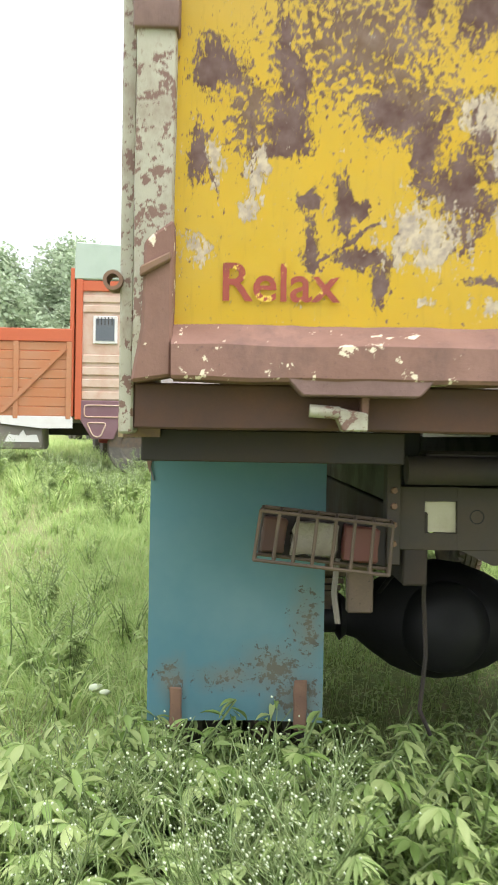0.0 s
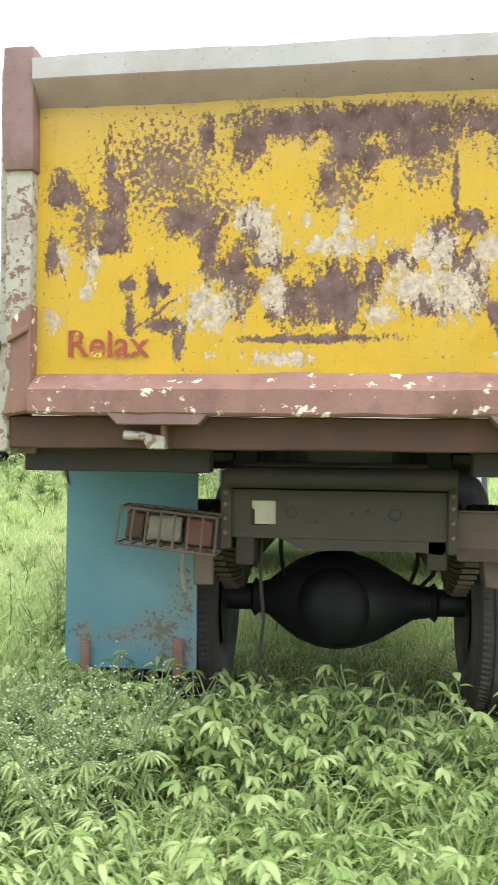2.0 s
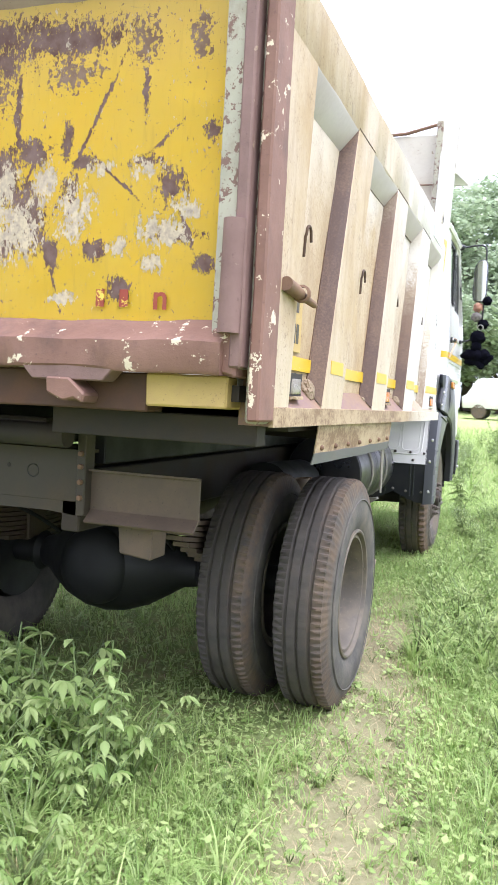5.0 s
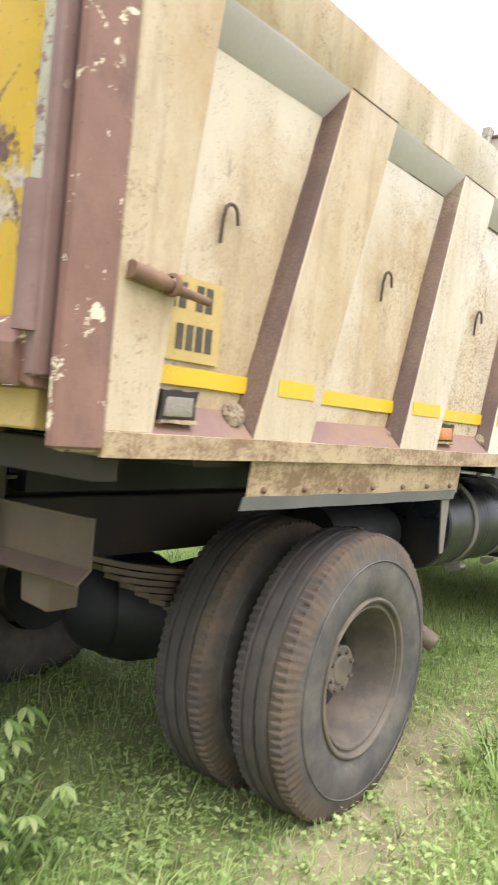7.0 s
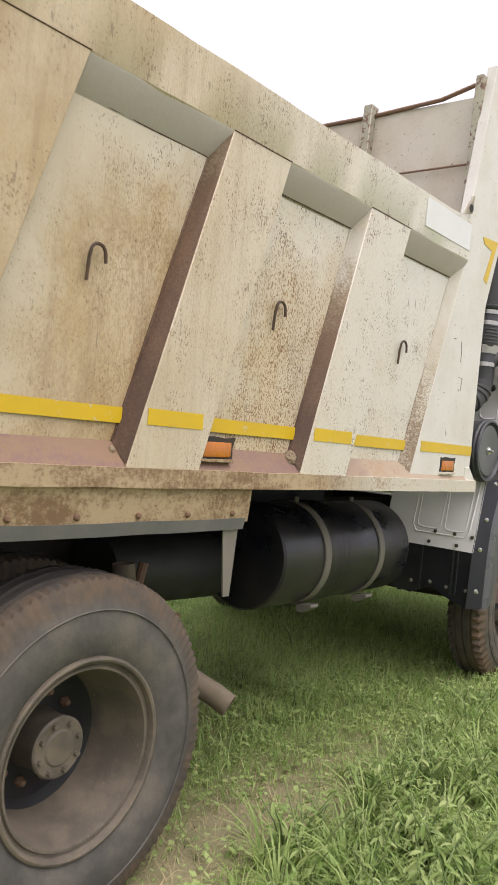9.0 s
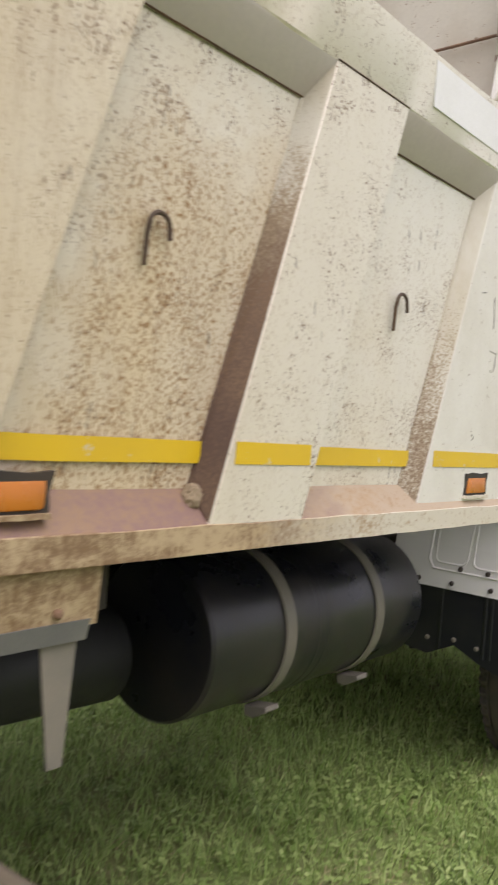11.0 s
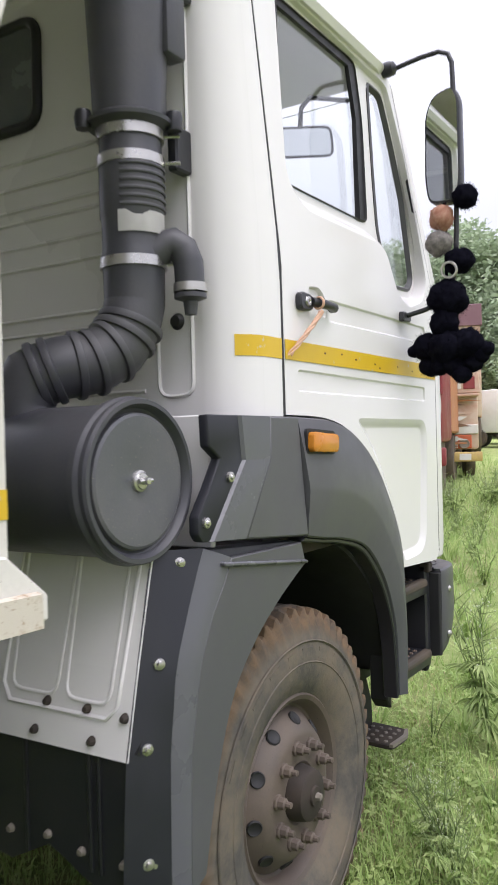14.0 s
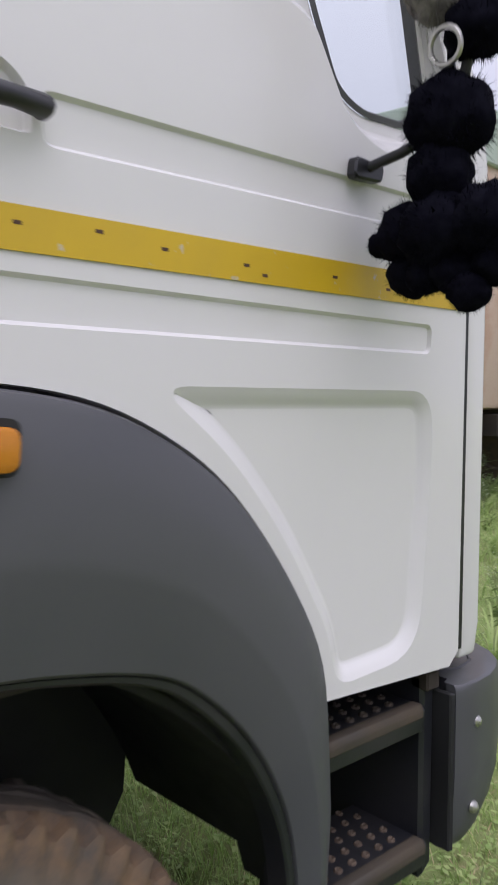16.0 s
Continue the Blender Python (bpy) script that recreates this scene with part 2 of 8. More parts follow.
    m.bump(m.math('ADD', h, m.math('MULTIPLY', fine, 0.2)), 0.55, 0.003)
    return m.mat


def chipped(name, base, chip, chance=0.66, dark=(0.10, 0.06, 0.05), rough=0.7, scale=13):
    """Brown primer with chips of older paint."""
    m = NT(name, rough)
    mid = m.noise(scale, 5, 0.7)
    c1 = m.ramp(mid, chance, chance + 0.015)
    big = m.ramp(m.noise(3, 5, 0.6, loc=(2, 2, 2)), 0.35, 0.7)
    fine = m.noise(60, 4, 0.7)
    col = m.mix(big, base, tuple(min(1, c * 1.35 + 0.02) for c in base))
    col = m.mix(m.ramp(fine, 0.62, 0.72, 0, 0.7), col, dark)
    col = m.mix(m.ramp(m.noise(6, 6, 0.72, stretch=(1, 1, 0.6), loc=(5, 1, 7)), 0.50, 0.70, 0, 0.62), col, dark)
    col = m.mix(c1, col, chip)
    m.color(col)
    m.bump(m.math('ADD', fine, mid), 0.35, 0.004)
    return m.mat


def side_paint(name="weathered_cream_paint", panel=False):
    """Cream tipper paint, dust-stained towards the rear, with worm-like specks and small scrapes; recessed panels hold a speckled stain that stays clear of their upper edges."""
    m = NT(name, 0.5)
    x, y, z = m.axes()
    cloud = m.noise(2.2, 6, 0.62, stretch=(1, 1, 0.6))
    worm = m.n("ShaderNodeTexNoise", Scale=170.0, Detail=2.0, Roughness=0.6, Distortion=0.5)
    m.link(m.mapped((1, 1, 0.45)), worm.inputs["Vector"])
    worm = worm.outputs["Fac"]
    clump = m.noise(9, 4, 0.6, stretch=(1, 1, 0.7), loc=(5, 2, 8))
    streak = m.noise(48, 3, 0.6, stretch=(1, 1, 0.2), loc=(3, 3, 3))
    run = m.noise(26, 4, 0.6, stretch=(1, 1, 0.06), loc=(1, 7, 3))
    base = m.mix(m.ramp(y, 3.6, 1.0), (0.65, 0.63, 0.575), (0.57, 0.49, 0.36))
    if panel:
        g = m.nt.nodes.new("ShaderNodeSeparateXYZ")
        m.link(m.tc.outputs["Generated"], g.inputs[0])
        u = m.math('SUBTRACT', m.math('MULTIPLY', g.outputs[1], 1.49), m.math('MULTIPLY', g.outputs[2], 0.49))
        wob = m.math('MULTIPLY', m.math('SUBTRACT', m.noise(5, 5, 0.65, loc=(1, 1, 6)), 0.5), 0.8)
        stain = m.math('MULTIPLY', m.ramp(m.math('ADD', u, wob), 0.05, 0.40), m.ramp(m.math('ADD', g.outputs[2], wob), 0.92, 0.62))
        stain = m.math('MULTIPLY', stain, m.ramp(y, 3.5, 1.8, 0.12, 1.0))
        hem = m.math('MULTIPLY', m.ramp(m.math('ADD', u, m.math('MULTIPLY', wob, 0.25)), 0.86, 1.02), m.math('MULTIPLY', m.ramp(g.outputs[2], 0.9, 0.3), m.ramp(y, 3.6, 2.6, 0.3, 1.0)))
        dust = m.math('MULTIPLY', stain, m.ramp(cloud, 0.30, 0.62, 0.45, 1.0))
    else:
        stain = m.math('MULTIPLY', m.ramp(m.math('ADD', y, m.math('MULTIPLY', m.math('SUBTRACT', cloud, 0.5), 1.6)), 2.9, 1.2, 0.10, 1.0), m.ramp(z, 1.45, 1.7, 0.75, 1.0))
        dust = m.math('MULTIPLY', stain, m.ramp(cloud, 0.34, 0.64, 0.2, 1.0))
    brown = m.mix(m.ramp(y, 2.4, 0.9), (0.50, 0.36, 0.16), (0.40, 0.285, 0.145))
    col = m.mix(m.math('MULTIPLY', dust, 0.92), base, brown)
    col = m.mix(m.math('MULTIPLY', m.ramp(run, 0.5, 0.72), m.math('MULTIPLY', stain, 0.45)), col, (0.30, 0.215, 0.135))
    if panel:
        col = m.mix(m.math('MULTIPLY', hem, 0.85), col, (0.38, 0.20, 0.06))
    sp = m.ramp(m.math('ADD', worm, m.math('ADD', m.math('MULTIPLY', stain, 0.10), m.math('MULTIPLY', m.math('SUBTRACT', clump, 0.5), 0.26))), 0.595, 0.65)
    col = m.mix(m.math('MULTIPLY', sp, m.math('MULTIPLY', m.ramp(stain, 0.0, 0.6, 0.30, 0.92 if panel else 0.40), m.ramp(y, 1.5, 2.5, 0.28, 1.0))), col, (0.235, 0.125, 0.042))
    col = m.mix(m.math('MULTIPLY', m.ramp(m.noise(7, 6, 0.7, stretch=(1, 1, 0.5), loc=(9, 2, 2)), 0.45, 0.70), m.math('MULTIPLY', stain, 0.38)), col, (0.30, 0.205, 0.11))
    col = m.mix(m.math('MULTIPLY', m.ramp(m.noise(190, 2, 0.6, stretch=(1, 1, 0.16), loc=(2, 6, 2)), 0.60, 0.70), m.math('MULTIPLY', stain, 0.35)), col, (0.26, 0.18, 0.10))
    scr = m.ramp(m.math('ADD', streak, m.math('MULTIPLY', m.math('SUBTRACT', clump, 0.5), 0.26)), 0.685, 0.70)
    col = m.mix(m.math('MULTIPLY', scr, m.ramp(y, 1.8, 3.2, 0.45, 0.7)), col, (0.115, 0.09, 0.072))
    spot = m.ramp(m.math('ADD', m.noise(130, 2, 0.6, stretch=(1, 1, 0.7), loc=(6, 1, 2)), m.math('MULTIPLY', m.math('SUBTRACT', clump, 0.5), 0.55)), 0.665, 0.685)
    col = m.mix(m.math('MULTIPLY', spot, m.ramp(y, 1.4, 2.8, 0.5, 0.95)), col, (0.14, 0.075, 0.034))
    m.color(col)
    m.rough(m.ramp(dust, 0, 1, 0.36, 0.75))
    m.bump(worm, 0.12, 0.002)
    return m.mat


def flank_paint():
    """Body paint on the rear-facing rib flanks: worn to brown primer at the rear, rust-speckled cream further forward."""
    m = NT("rusty_flank_paint", 0.6)
    x, y, z = m.axes()
    n1 = m.noise(4, 5, 0.65, stretch=(1, 1, 0.5))
    n2 = m.noise(115, 4, 0.75)
    f = m.math('ADD', m.ramp(y, 3.75, 1.1), m.ramp(z, 2.5, 1.65, 0.0, 0.55))
    f = m.math('ADD', f, m.math('ADD', m.math('MULTIPLY', m.math('SUBTRACT', n1, 0.5), 0.7), m.math('MULTIPLY', m.math('SUBTRACT', n2, 0.5), m.ramp(y, 2.95, 3.45, 0.7, 1.35))))
    cream = m.mix(m.ramp(n1, 0.4, 0.65), (0.54, 0.51, 0.44), (0.44, 0.385, 0.28))
    col = m.mix(m.ramp(f, 0.38, 0.56), cream, (0.27, 0.205, 0.135))
    col = m.mix(m.ramp(f, 0.58, 0.80), col, m.mix(m.ramp(m.math('ADD', m.math('MULTIPLY', n1, 0.55), m.math('MULTIPLY', n2, 0.45)), 0.42, 0.60), (0.075, 0.040, 0.026), (0.155, 0.093, 0.052)))
    m.color(col)
    m.bump(n2, 0.25, 0.002)
    return m.mat


def edge_paint(name, rear_a, rear_b, front):
    """Paint along the lower edge of the body: rusty at the rear, cleaner towards the cab."""
    m = NT(name, 0.62)
    x, y, z = m.axes()
    n1 = m.noise(5, 6, 0.7, stretch=(1, 0.6, 1.6))
    n2 = m.noise(60, 4, 0.75)
    drip = m.noise(34, 4, 0.65, stretch=(1, 1, 0.12), loc=(4, 4, 1))
    k = m.math('ADD', m.math('MULTIPLY', n1, 0.6), m.math('ADD', m.math('MULTIPLY', drip, 0.12), m.math('MULTIPLY', n2, 0.38)))
    rear = m.mix(m.ramp(k, 0.50, 0.62), rear_a, rear_b)
    col = m.mix(m.ramp(m.math('ADD', y, m.math('MULTIPLY', m.math('SUBTRACT', n1, 0.5), 1.2)), 2.75, 3.25), rear, m.mix(m.ramp(k, 0.56, 0.66), front, (0.34, 0.235, 0.14)))
    m.color(m.mix(m.ramp(n2, 0.60, 0.66, 0, 0.6), col, (0.22, 0.13, 0.06)))
    m.bump(n2, 0.25, 0.002)
    return m.mat


def tyre_rubber(name, mud, dust=0.0):
    """Dusty black rubber; dried mud clings to the shoulder lugs."""
    m = NT(name, 0.85, 0, 0.3)
    n1 = m.noise(5, 6, 0.65)
    n2 = m.noise(45, 4, 0.7)
    n3 = m.noise(11, 5, 0.7, loc=(2, 7, 3))
    x, y, z = m.axes()
    r = m.math('SQRT', m.math('ADD', m.math('MULTIPLY', y, y), m.math('MULTIPLY', z, z)))
    col = m.mix(m.ramp(n1, 0.35, 0.7, 0.1, 0.9), (0.058, 0.055, 0.052), (0.145 + 0.025 * dust, 0.134 + 0.02 * dust, 0.118))
    col = m.mix(m.math('MULTIPLY', m.ramp(m.math('ADD', m.math('MULTIPLY', n1, 0.75), m.math('MULTIPLY', n2, 0.25)), 0.55 - 0.10 * dust, 0.70 - 0.08 * dust), mud * 0.75), col, (0.165, 0.13, 0.092))
    tread = m.ramp(r, 0.47, 0.505)
    shoulder = m.ramp(x, 0.03, 0.085, 0.14, 1.0)
    cake = m.math('MULTIPLY', m.math('MULTIPLY', tread, shoulder), m.ramp(n3, 0.36, 0.60, 0.15, 1.0))
    col = m.mix(m.math('MULTIPLY', tread, 0.6), col, (0.052, 0.047, 0.044))
    col = m.mix(m.math('MULTIPLY', cake, mud), col, m.mix(n2, (0.13, 0.085, 0.05), (0.23, 0.15, 0.085)))
    m.color(col)
    m.bump(m.math('ADD', n2, n3), 0.45, 0.004)
    return m.mat


def leafy(name, a, b, rough=0.5, sheen=0.25):
    """Leaf tissue that lets some light through, each leaf of another shade."""
    m = NT(name, rough, 0, 0.35)
    g = m.nt.nodes.new("ShaderNodeNewGeometry")
    col = m.mix(g.outputs["Random Per Island"], a, b)
    col = m.mix(m.ramp(m.noise(3, 3, 0.5), 0.4, 0.7, 0, 0.5), col, tuple(v * 0.7 for v in a))
    m.color(col)
    tr = m.nt.nodes.new("ShaderNodeBsdfTranslucent")
    m.link(col, tr.inputs[0])
    mixs = m.nt.nodes.new("ShaderNodeMixShader")
    mixs.inputs[0].default_value = sheen
    m.link(m.b.outputs[0], mixs.inputs[1])
    m.link(tr.outputs[0], mixs.inputs[2])
    out = [n for n in m.nt.nodes if n.type == 'OUTPUT_MATERIAL'][0]
    m.link(mixs.outputs[0], out.inputs[0])
    return m.mat


def glass_mat(name, tint, rough=0.02):
    m = NT(name, rough, 0, 0.5)
    m.color(tint)
    m.b.inputs["Transmission Weight"].default_value = 1.0
    m.b.inputs["IOR"].default_value = 1.35
    return m.mat


def ground_mat():
    m = NT("grassy_soil", 0.95, 0, 0.2)
    n1 = m.noise(0.45, 6, 0.6)
    n2 = m.noise(7, 6, 0.7)
    n3 = m.noise(60, 4, 0.75)
    green = m.mix(m.ramp(n2, 0.35, 0.65), (0.16, 0.215, 0.07), (0.26, 0.315, 0.115))
    soil = m.mix(n3, (0.16, 0.12, 0.07), (0.35, 0.28, 0.175))
    col = m.mix(m.ramp(m.math('ADD', m.math('MULTIPLY', n1, 0.6), m.math('MULTIPLY', n2, 0.4)), 0.48, 0.62, 0, 0.7), green, soil)
    x, y, z = m.axes()
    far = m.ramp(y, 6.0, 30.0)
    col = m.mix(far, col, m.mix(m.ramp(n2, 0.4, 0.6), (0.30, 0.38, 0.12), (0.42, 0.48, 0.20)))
    lane = m.math('ABSOLUTE', m.math('ADD', m.math('SUBTRACT', x, 1.60), m.math('MULTIPLY', y, 0.13)))
    lane = m.math('MULTIPLY', m.ramp(m.math('ADD', lane, m.math('MULTIPLY', m.math('SUBTRACT', n2, 0.5), 0.5)), 0.38, 0.16), m.math('MULTIPLY', m.ramp(y, 4.4, 3.0), m.ramp(y, -2.0, -1.0)))
    col = m.mix(m.math('MULTIPLY', lane, 0.65), col, m.mix(n3, (0.24, 0.19, 0.12), (0.42, 0.35, 0.24)))
    m.color(col)
    m.bump(m.math('ADD', n2, n3), 0.6, 0.03)
    return m.mat


def teal_sheet():
    """Teal rubber with mud splashed over its lower half."""
    m = NT("faded_teal_rubber_sheet", 0.55)
    n1 = m.noise(1.6, 5, 0.6)
    n2 = m.noise(38, 5, 0.75)
    col = m.mix(m.ramp(n1, 0.4, 0.68), (0.085, 0.205, 0.235), (0.145, 0.265, 0.28))
    splash = m.blobs([(-1.0, 0.47, 0.16, 0.07), (-0.84, 0.50, 0.15, 0.12), (-0.76, 0.40, 0.14, 0.14), (-1.2, 0.46, 0.07, 0.10), (-0.72, 0.66, 0.08, 0.2)], 0.05, 12)
    f = m.math('ADD', m.math('MAXIMUM', splash, -0.6), m.math('MULTIPLY', m.math('SUBTRACT', n2, 0.5), 5.0))
    col = m.mix(m.ramp(f, 0.7, 0.85), col, (0.045, 0.05, 0.042))
    col = m.mix(m.math('MULTIPLY', m.ramp(splash, -0.1, 0.8), 0.55), col, (0.20, 0.185, 0.13))
    m.color(col)
    m.bump(n2, 0.12, 0.002)
    return m.mat


def tape_mat():
    m = NT("yellow_reflective_tape", 0.4)
    n1 = m.noise(26, 5, 0.7)
    col = m.mix(m.ramp(n1, 0.635, 0.65), (0.63, 0.415, 0.008), (0.55, 0.47, 0.33))
    col = m.mix(m.ramp(m.noise(4, 5, 0.6), 0.4, 0.75, 0, 0.5), col, (0.52, 0.34, 0.03))
    m.color(col)
    return m.mat


M = {}
M["yellow"] = yellow_paint()
M["primer"] = chipped("brown_primer", (0.175, 0.090, 0.064), (0.66, 0.57, 0.42), 0.615)
M["primer_dark"] = painted("dark_brown_grime", (0.070, 0.034, 0.022), (0.15, 0.076, 0.042), 0.6, 0.75, 5)
M["rail_under"] = painted("dusty_brown_rail_underside", (0.36, 0.26, 0.235), (0.26, 0.17, 0.15), 0.7, 0.7, 4, 0.3)
M["primer_plain"] = chipped("brown_primer_plain", (0.165, 0.097, 0.083), (0.30, 0.22, 0.16), 0.66)
M["post_cream"] = chipped("rusty_cream_post", (0.31, 0.295, 0.225), (0.17, 0.10, 0.075), 0.545, (0.17, 0.10, 0.06), 0.7, 27)
M["rail_grey"] = painted("faded_grey_white_rail", (0.42, 0.41, 0.39), (0.28, 0.23, 0.18), 0.6, 0.6, 4, 0.5, (0.25, 0.18, 0.13))
M["side"] = side_paint()
M["panel"] = side_paint("stained_cream_panel", True)
M["ledge"] = edge_paint("stained_cream_edge", (0.42, 0.315, 0.19), (0.19, 0.115, 0.06), (0.56, 0.515, 0.43))
M["flank"] = flank_paint()
M["ledge_rust"] = edge_paint("rusty_brown_ledge", (0.20, 0.118, 0.10), (0.24, 0.15, 0.09), (0.36, 0.28, 0.20))
# rail cream greyed down: the underside's shade is painted in
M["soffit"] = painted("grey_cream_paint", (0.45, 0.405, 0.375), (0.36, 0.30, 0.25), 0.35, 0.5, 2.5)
M["board"] = painted("dirty_cream_board", (0.54, 0.50, 0.42), (0.36, 0.28, 0.19), 0.6, 0.6, 2.5, 0.4, (0.22, 0.14, 0.08))
M["head"] = painted("cream_head_panel", (0.66, 0.64, 0.59), (0.45, 0.40, 0.32), 0.3, 0.45, 3.5, 0.3, (0.2, 0.14, 0.09))
M["cab"] = painted("white_cab_paint", (0.73, 0.715, 0.70), (0.68, 0.66, 0.63), 0.05, 0.20, 0.6, bump=0.0, grain=0.02)
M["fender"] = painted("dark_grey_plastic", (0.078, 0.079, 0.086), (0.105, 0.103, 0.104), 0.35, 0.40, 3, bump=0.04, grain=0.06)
# lighter copy of the fender plastic; the sky's sheen is in its colour
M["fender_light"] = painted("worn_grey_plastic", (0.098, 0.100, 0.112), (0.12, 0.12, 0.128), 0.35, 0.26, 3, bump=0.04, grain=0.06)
M["black"] = painted("black_plastic", (0.017, 0.018, 0.022), (0.055, 0.05, 0.046), 0.4, 0.36, 4)
M["intake"] = painted("charcoal_intake_plastic", (0.050, 0.051, 0.060), (0.10, 0.095, 0.09), 0.4, 0.42, 4)
M["lid"] = painted("scuffed_grey_lid_plastic", (0.085, 0.088, 0.098), (0.17, 0.16, 0.15), 0.5, 0.4, 5, 0.4, (0.16, 0.15, 0.14))
# blacker copy of the fender plastic for faces turned from the light
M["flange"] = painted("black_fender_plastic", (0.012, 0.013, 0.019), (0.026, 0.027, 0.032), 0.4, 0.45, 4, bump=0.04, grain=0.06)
M["chassis"] = painted("dusty_dark_steel", (0.024, 0.019, 0.015), (0.078, 0.056, 0.038), 0.6, 0.75, 5)
M["beam"] = painted("dusty_grey_green_steel", (0.047, 0.038, 0.027), (0.105, 0.078, 0.050), 0.6, 0.7, 5, 0.3)
M["bumper"] = painted("dusty_brown_steel", (0.095, 0.068, 0.047), (0.19, 0.135, 0.09), 0.6, 0.7, 6, 0.4)
M["tank"] = painted("black_fuel_tank", (0.010, 0.011, 0.017), (0.08, 0.062, 0.046), 0.4, 0.32, 2.8)
M["strap"] = painted("dusty_steel_strap", (0.17, 0.155, 0.13), (0.26, 0.22, 0.17), 0.5, 0.6, 8)
M["steel"] = painted("bright_steel", (0.55, 0.54, 0.52), (0.35, 0.31, 0.27), 0.3, 0.3, 9, metal=0.9)
M["rust"] = painted("brown_rust", (0.17, 0.10, 0.065), (0.28, 0.17, 0.10), 0.7, 0.8, 12, 0.3)
M["hook"] = painted("dark_brown_rust", (0.075, 0.048, 0.033), (0.15, 0.09, 0.05), 0.6, 0.8, 14)
M["rim_rear"] = painted("dusty_grey_rim", (0.105, 0.090, 0.070), (0.23, 0.185, 0.13), 0.85, 0.6, 8, 0.4, (0.26, 0.21, 0.15))
M["rim_front"] = painted("rusty_brown_rim", (0.098, 0.078, 0.063), (0.18, 0.138, 0.10), 0.6, 0.6, 6, 0.3)
M["tyre_rear"] = tyre_rubber("muddy_rear_rubber", 0.5, 0.35)
M["tyre_front"] = tyre_rubber("muddy_front_rubber", 0.95, 1.0)
M["teal"] = teal_sheet()
M["rubber"] = painted("grey_rubber_strip", (0.13, 0.13, 0.125), (0.24, 0.22, 0.19), 0.5, 0.7, 5)
# black for rubber parts, also for parts whose shade is painted in
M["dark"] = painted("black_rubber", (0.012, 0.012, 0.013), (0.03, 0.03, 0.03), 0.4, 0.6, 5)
M["tape"] = tape_mat()
M["amber"] = painted("amber_lens", (0.58, 0.215, 0.010), (0.40, 0.15, 0.02), 0.4, 0.22, 12)
M["amber_dark"] = painted("reddish_amber_lens", (0.48, 0.155, 0.016), (0.33, 0.11, 0.02), 0.5, 0.3, 12)
M["clear_lens"] = painted("clear_lens", (0.24, 0.215, 0.165), (0.13, 0.10, 0.07), 0.6, 0.25, 18)
M["redbrown"] = painted("rusty_red_lens", (0.13, 0.042, 0.03), (0.16, 0.075, 0.055), 0.5, 0.5, 14)
M["letter"] = chipped("faded_red_letter_paint", (0.22, 0.030, 0.012), (0.68, 0.48, 0.06), 0.55, (0.16, 0.05, 0.03), 0.55)
M["plate"] = painted("faded_plate_yellow", (0.52, 0.37, 0.12), (0.42, 0.29, 0.13), 0.7, 0.6, 9, 0.5, (0.25, 0.17, 0.08))
M["pale_plate"] = painted("pale_beige_plate", (0.50, 0.47, 0.33), (0.36, 0.32, 0.2), 0.6, 0.6, 14)
M["ink"] = painted("worn_black_ink", (0.055, 0.045, 0.032), (0.2, 0.15, 0.085), 0.5, 0.6, 16)
M["paper"] = painted("torn_white_sticker", (0.74, 0.73, 0.70), (0.6, 0.57, 0.52), 0.3, 0.5, 30)
M["patch"] = painted("fresh_white_patch", (0.72, 0.72, 0.73), (0.6, 0.6, 0.58), 0.3, 0.4, 5)
M["glass"] = glass_mat("window_glass", (0.94, 0.96, 0.95))
M["grey_seal"] = painted("grey_window_rubber", (0.075, 0.076, 0.080), (0.12, 0.12, 0.12), 0.4, 0.5, 6)
M["seal"] = painted("black_window_seal", (0.014, 0.014, 0.016), (0.03, 0.03, 0.03), 0.3, 0.45, 8)
mm = NT("mirror_glass", 0.03, 1.0)
mm.color((0.75, 0.77, 0.78))
M["mirror"] = mm.mat
M["interior"] = painted("grey_cab_trim", (0.10, 0.10, 0.105), (0.16, 0.15, 0.14), 0.4, 0.7, 4)
M["interior_light"] = painted("pale_cab_lining", (0.42, 0.42, 0.43), (0.34, 0.33, 0.32), 0.4, 0.8, 4)


def wool(name, a, b):
    m = NT(name, 1.0, 0, 0.03)
    m.color(m.mix(m.ramp(m.noise(45, 4, 0.6), 0.35, 0.65), a, b))
    return m.mat


M["wool_black"] = wool("black_wool", (0.003, 0.003, 0.006), (0.007, 0.007, 0.012))
M["wool_orange"] = wool("faded_orange_wool", (0.30, 0.14, 0.10), (0.42, 0.25, 0.18))
M["wool_grey"] = wool("grey_wool", (0.13, 0.12, 0.115), (0.26, 0.24, 0.22))
M["thread"] = painted("orange_thread", (0.62, 0.38, 0.26), (0.72, 0.55, 0.42), 0.5, 0.9, 40)
M["ground"] = ground_mat()
M["grass"] = leafy("grass_blade", (0.29, 0.44, 0.12), (0.55, 0.64, 0.27), 0.5, 0.48)
M["creeper"] = leafy("creeping_leaf", (0.25, 0.37, 0.10), (0.50, 0.59, 0.24), 0.5, 0.3)
M["pipe"] = painted("dusty_beige_pipe", (0.36, 0.30, 0.22), (0.24, 0.19, 0.135), 0.6, 0.8, 7, 0.3)
M["grass_dry"] = leafy("dry_straw", (0.58, 0.47, 0.28), (0.42, 0.34, 0.19), 0.8, 0.1)
M["leaf"] = leafy("weed_leaf", (0.23, 0.35, 0.09), (0.50, 0.58, 0.25), 0.5, 0.44)
M["field"] = leafy("sunlit_field_grass", (0.31, 0.45, 0.14), (0.54, 0.64, 0.28), 0.6, 0.48)
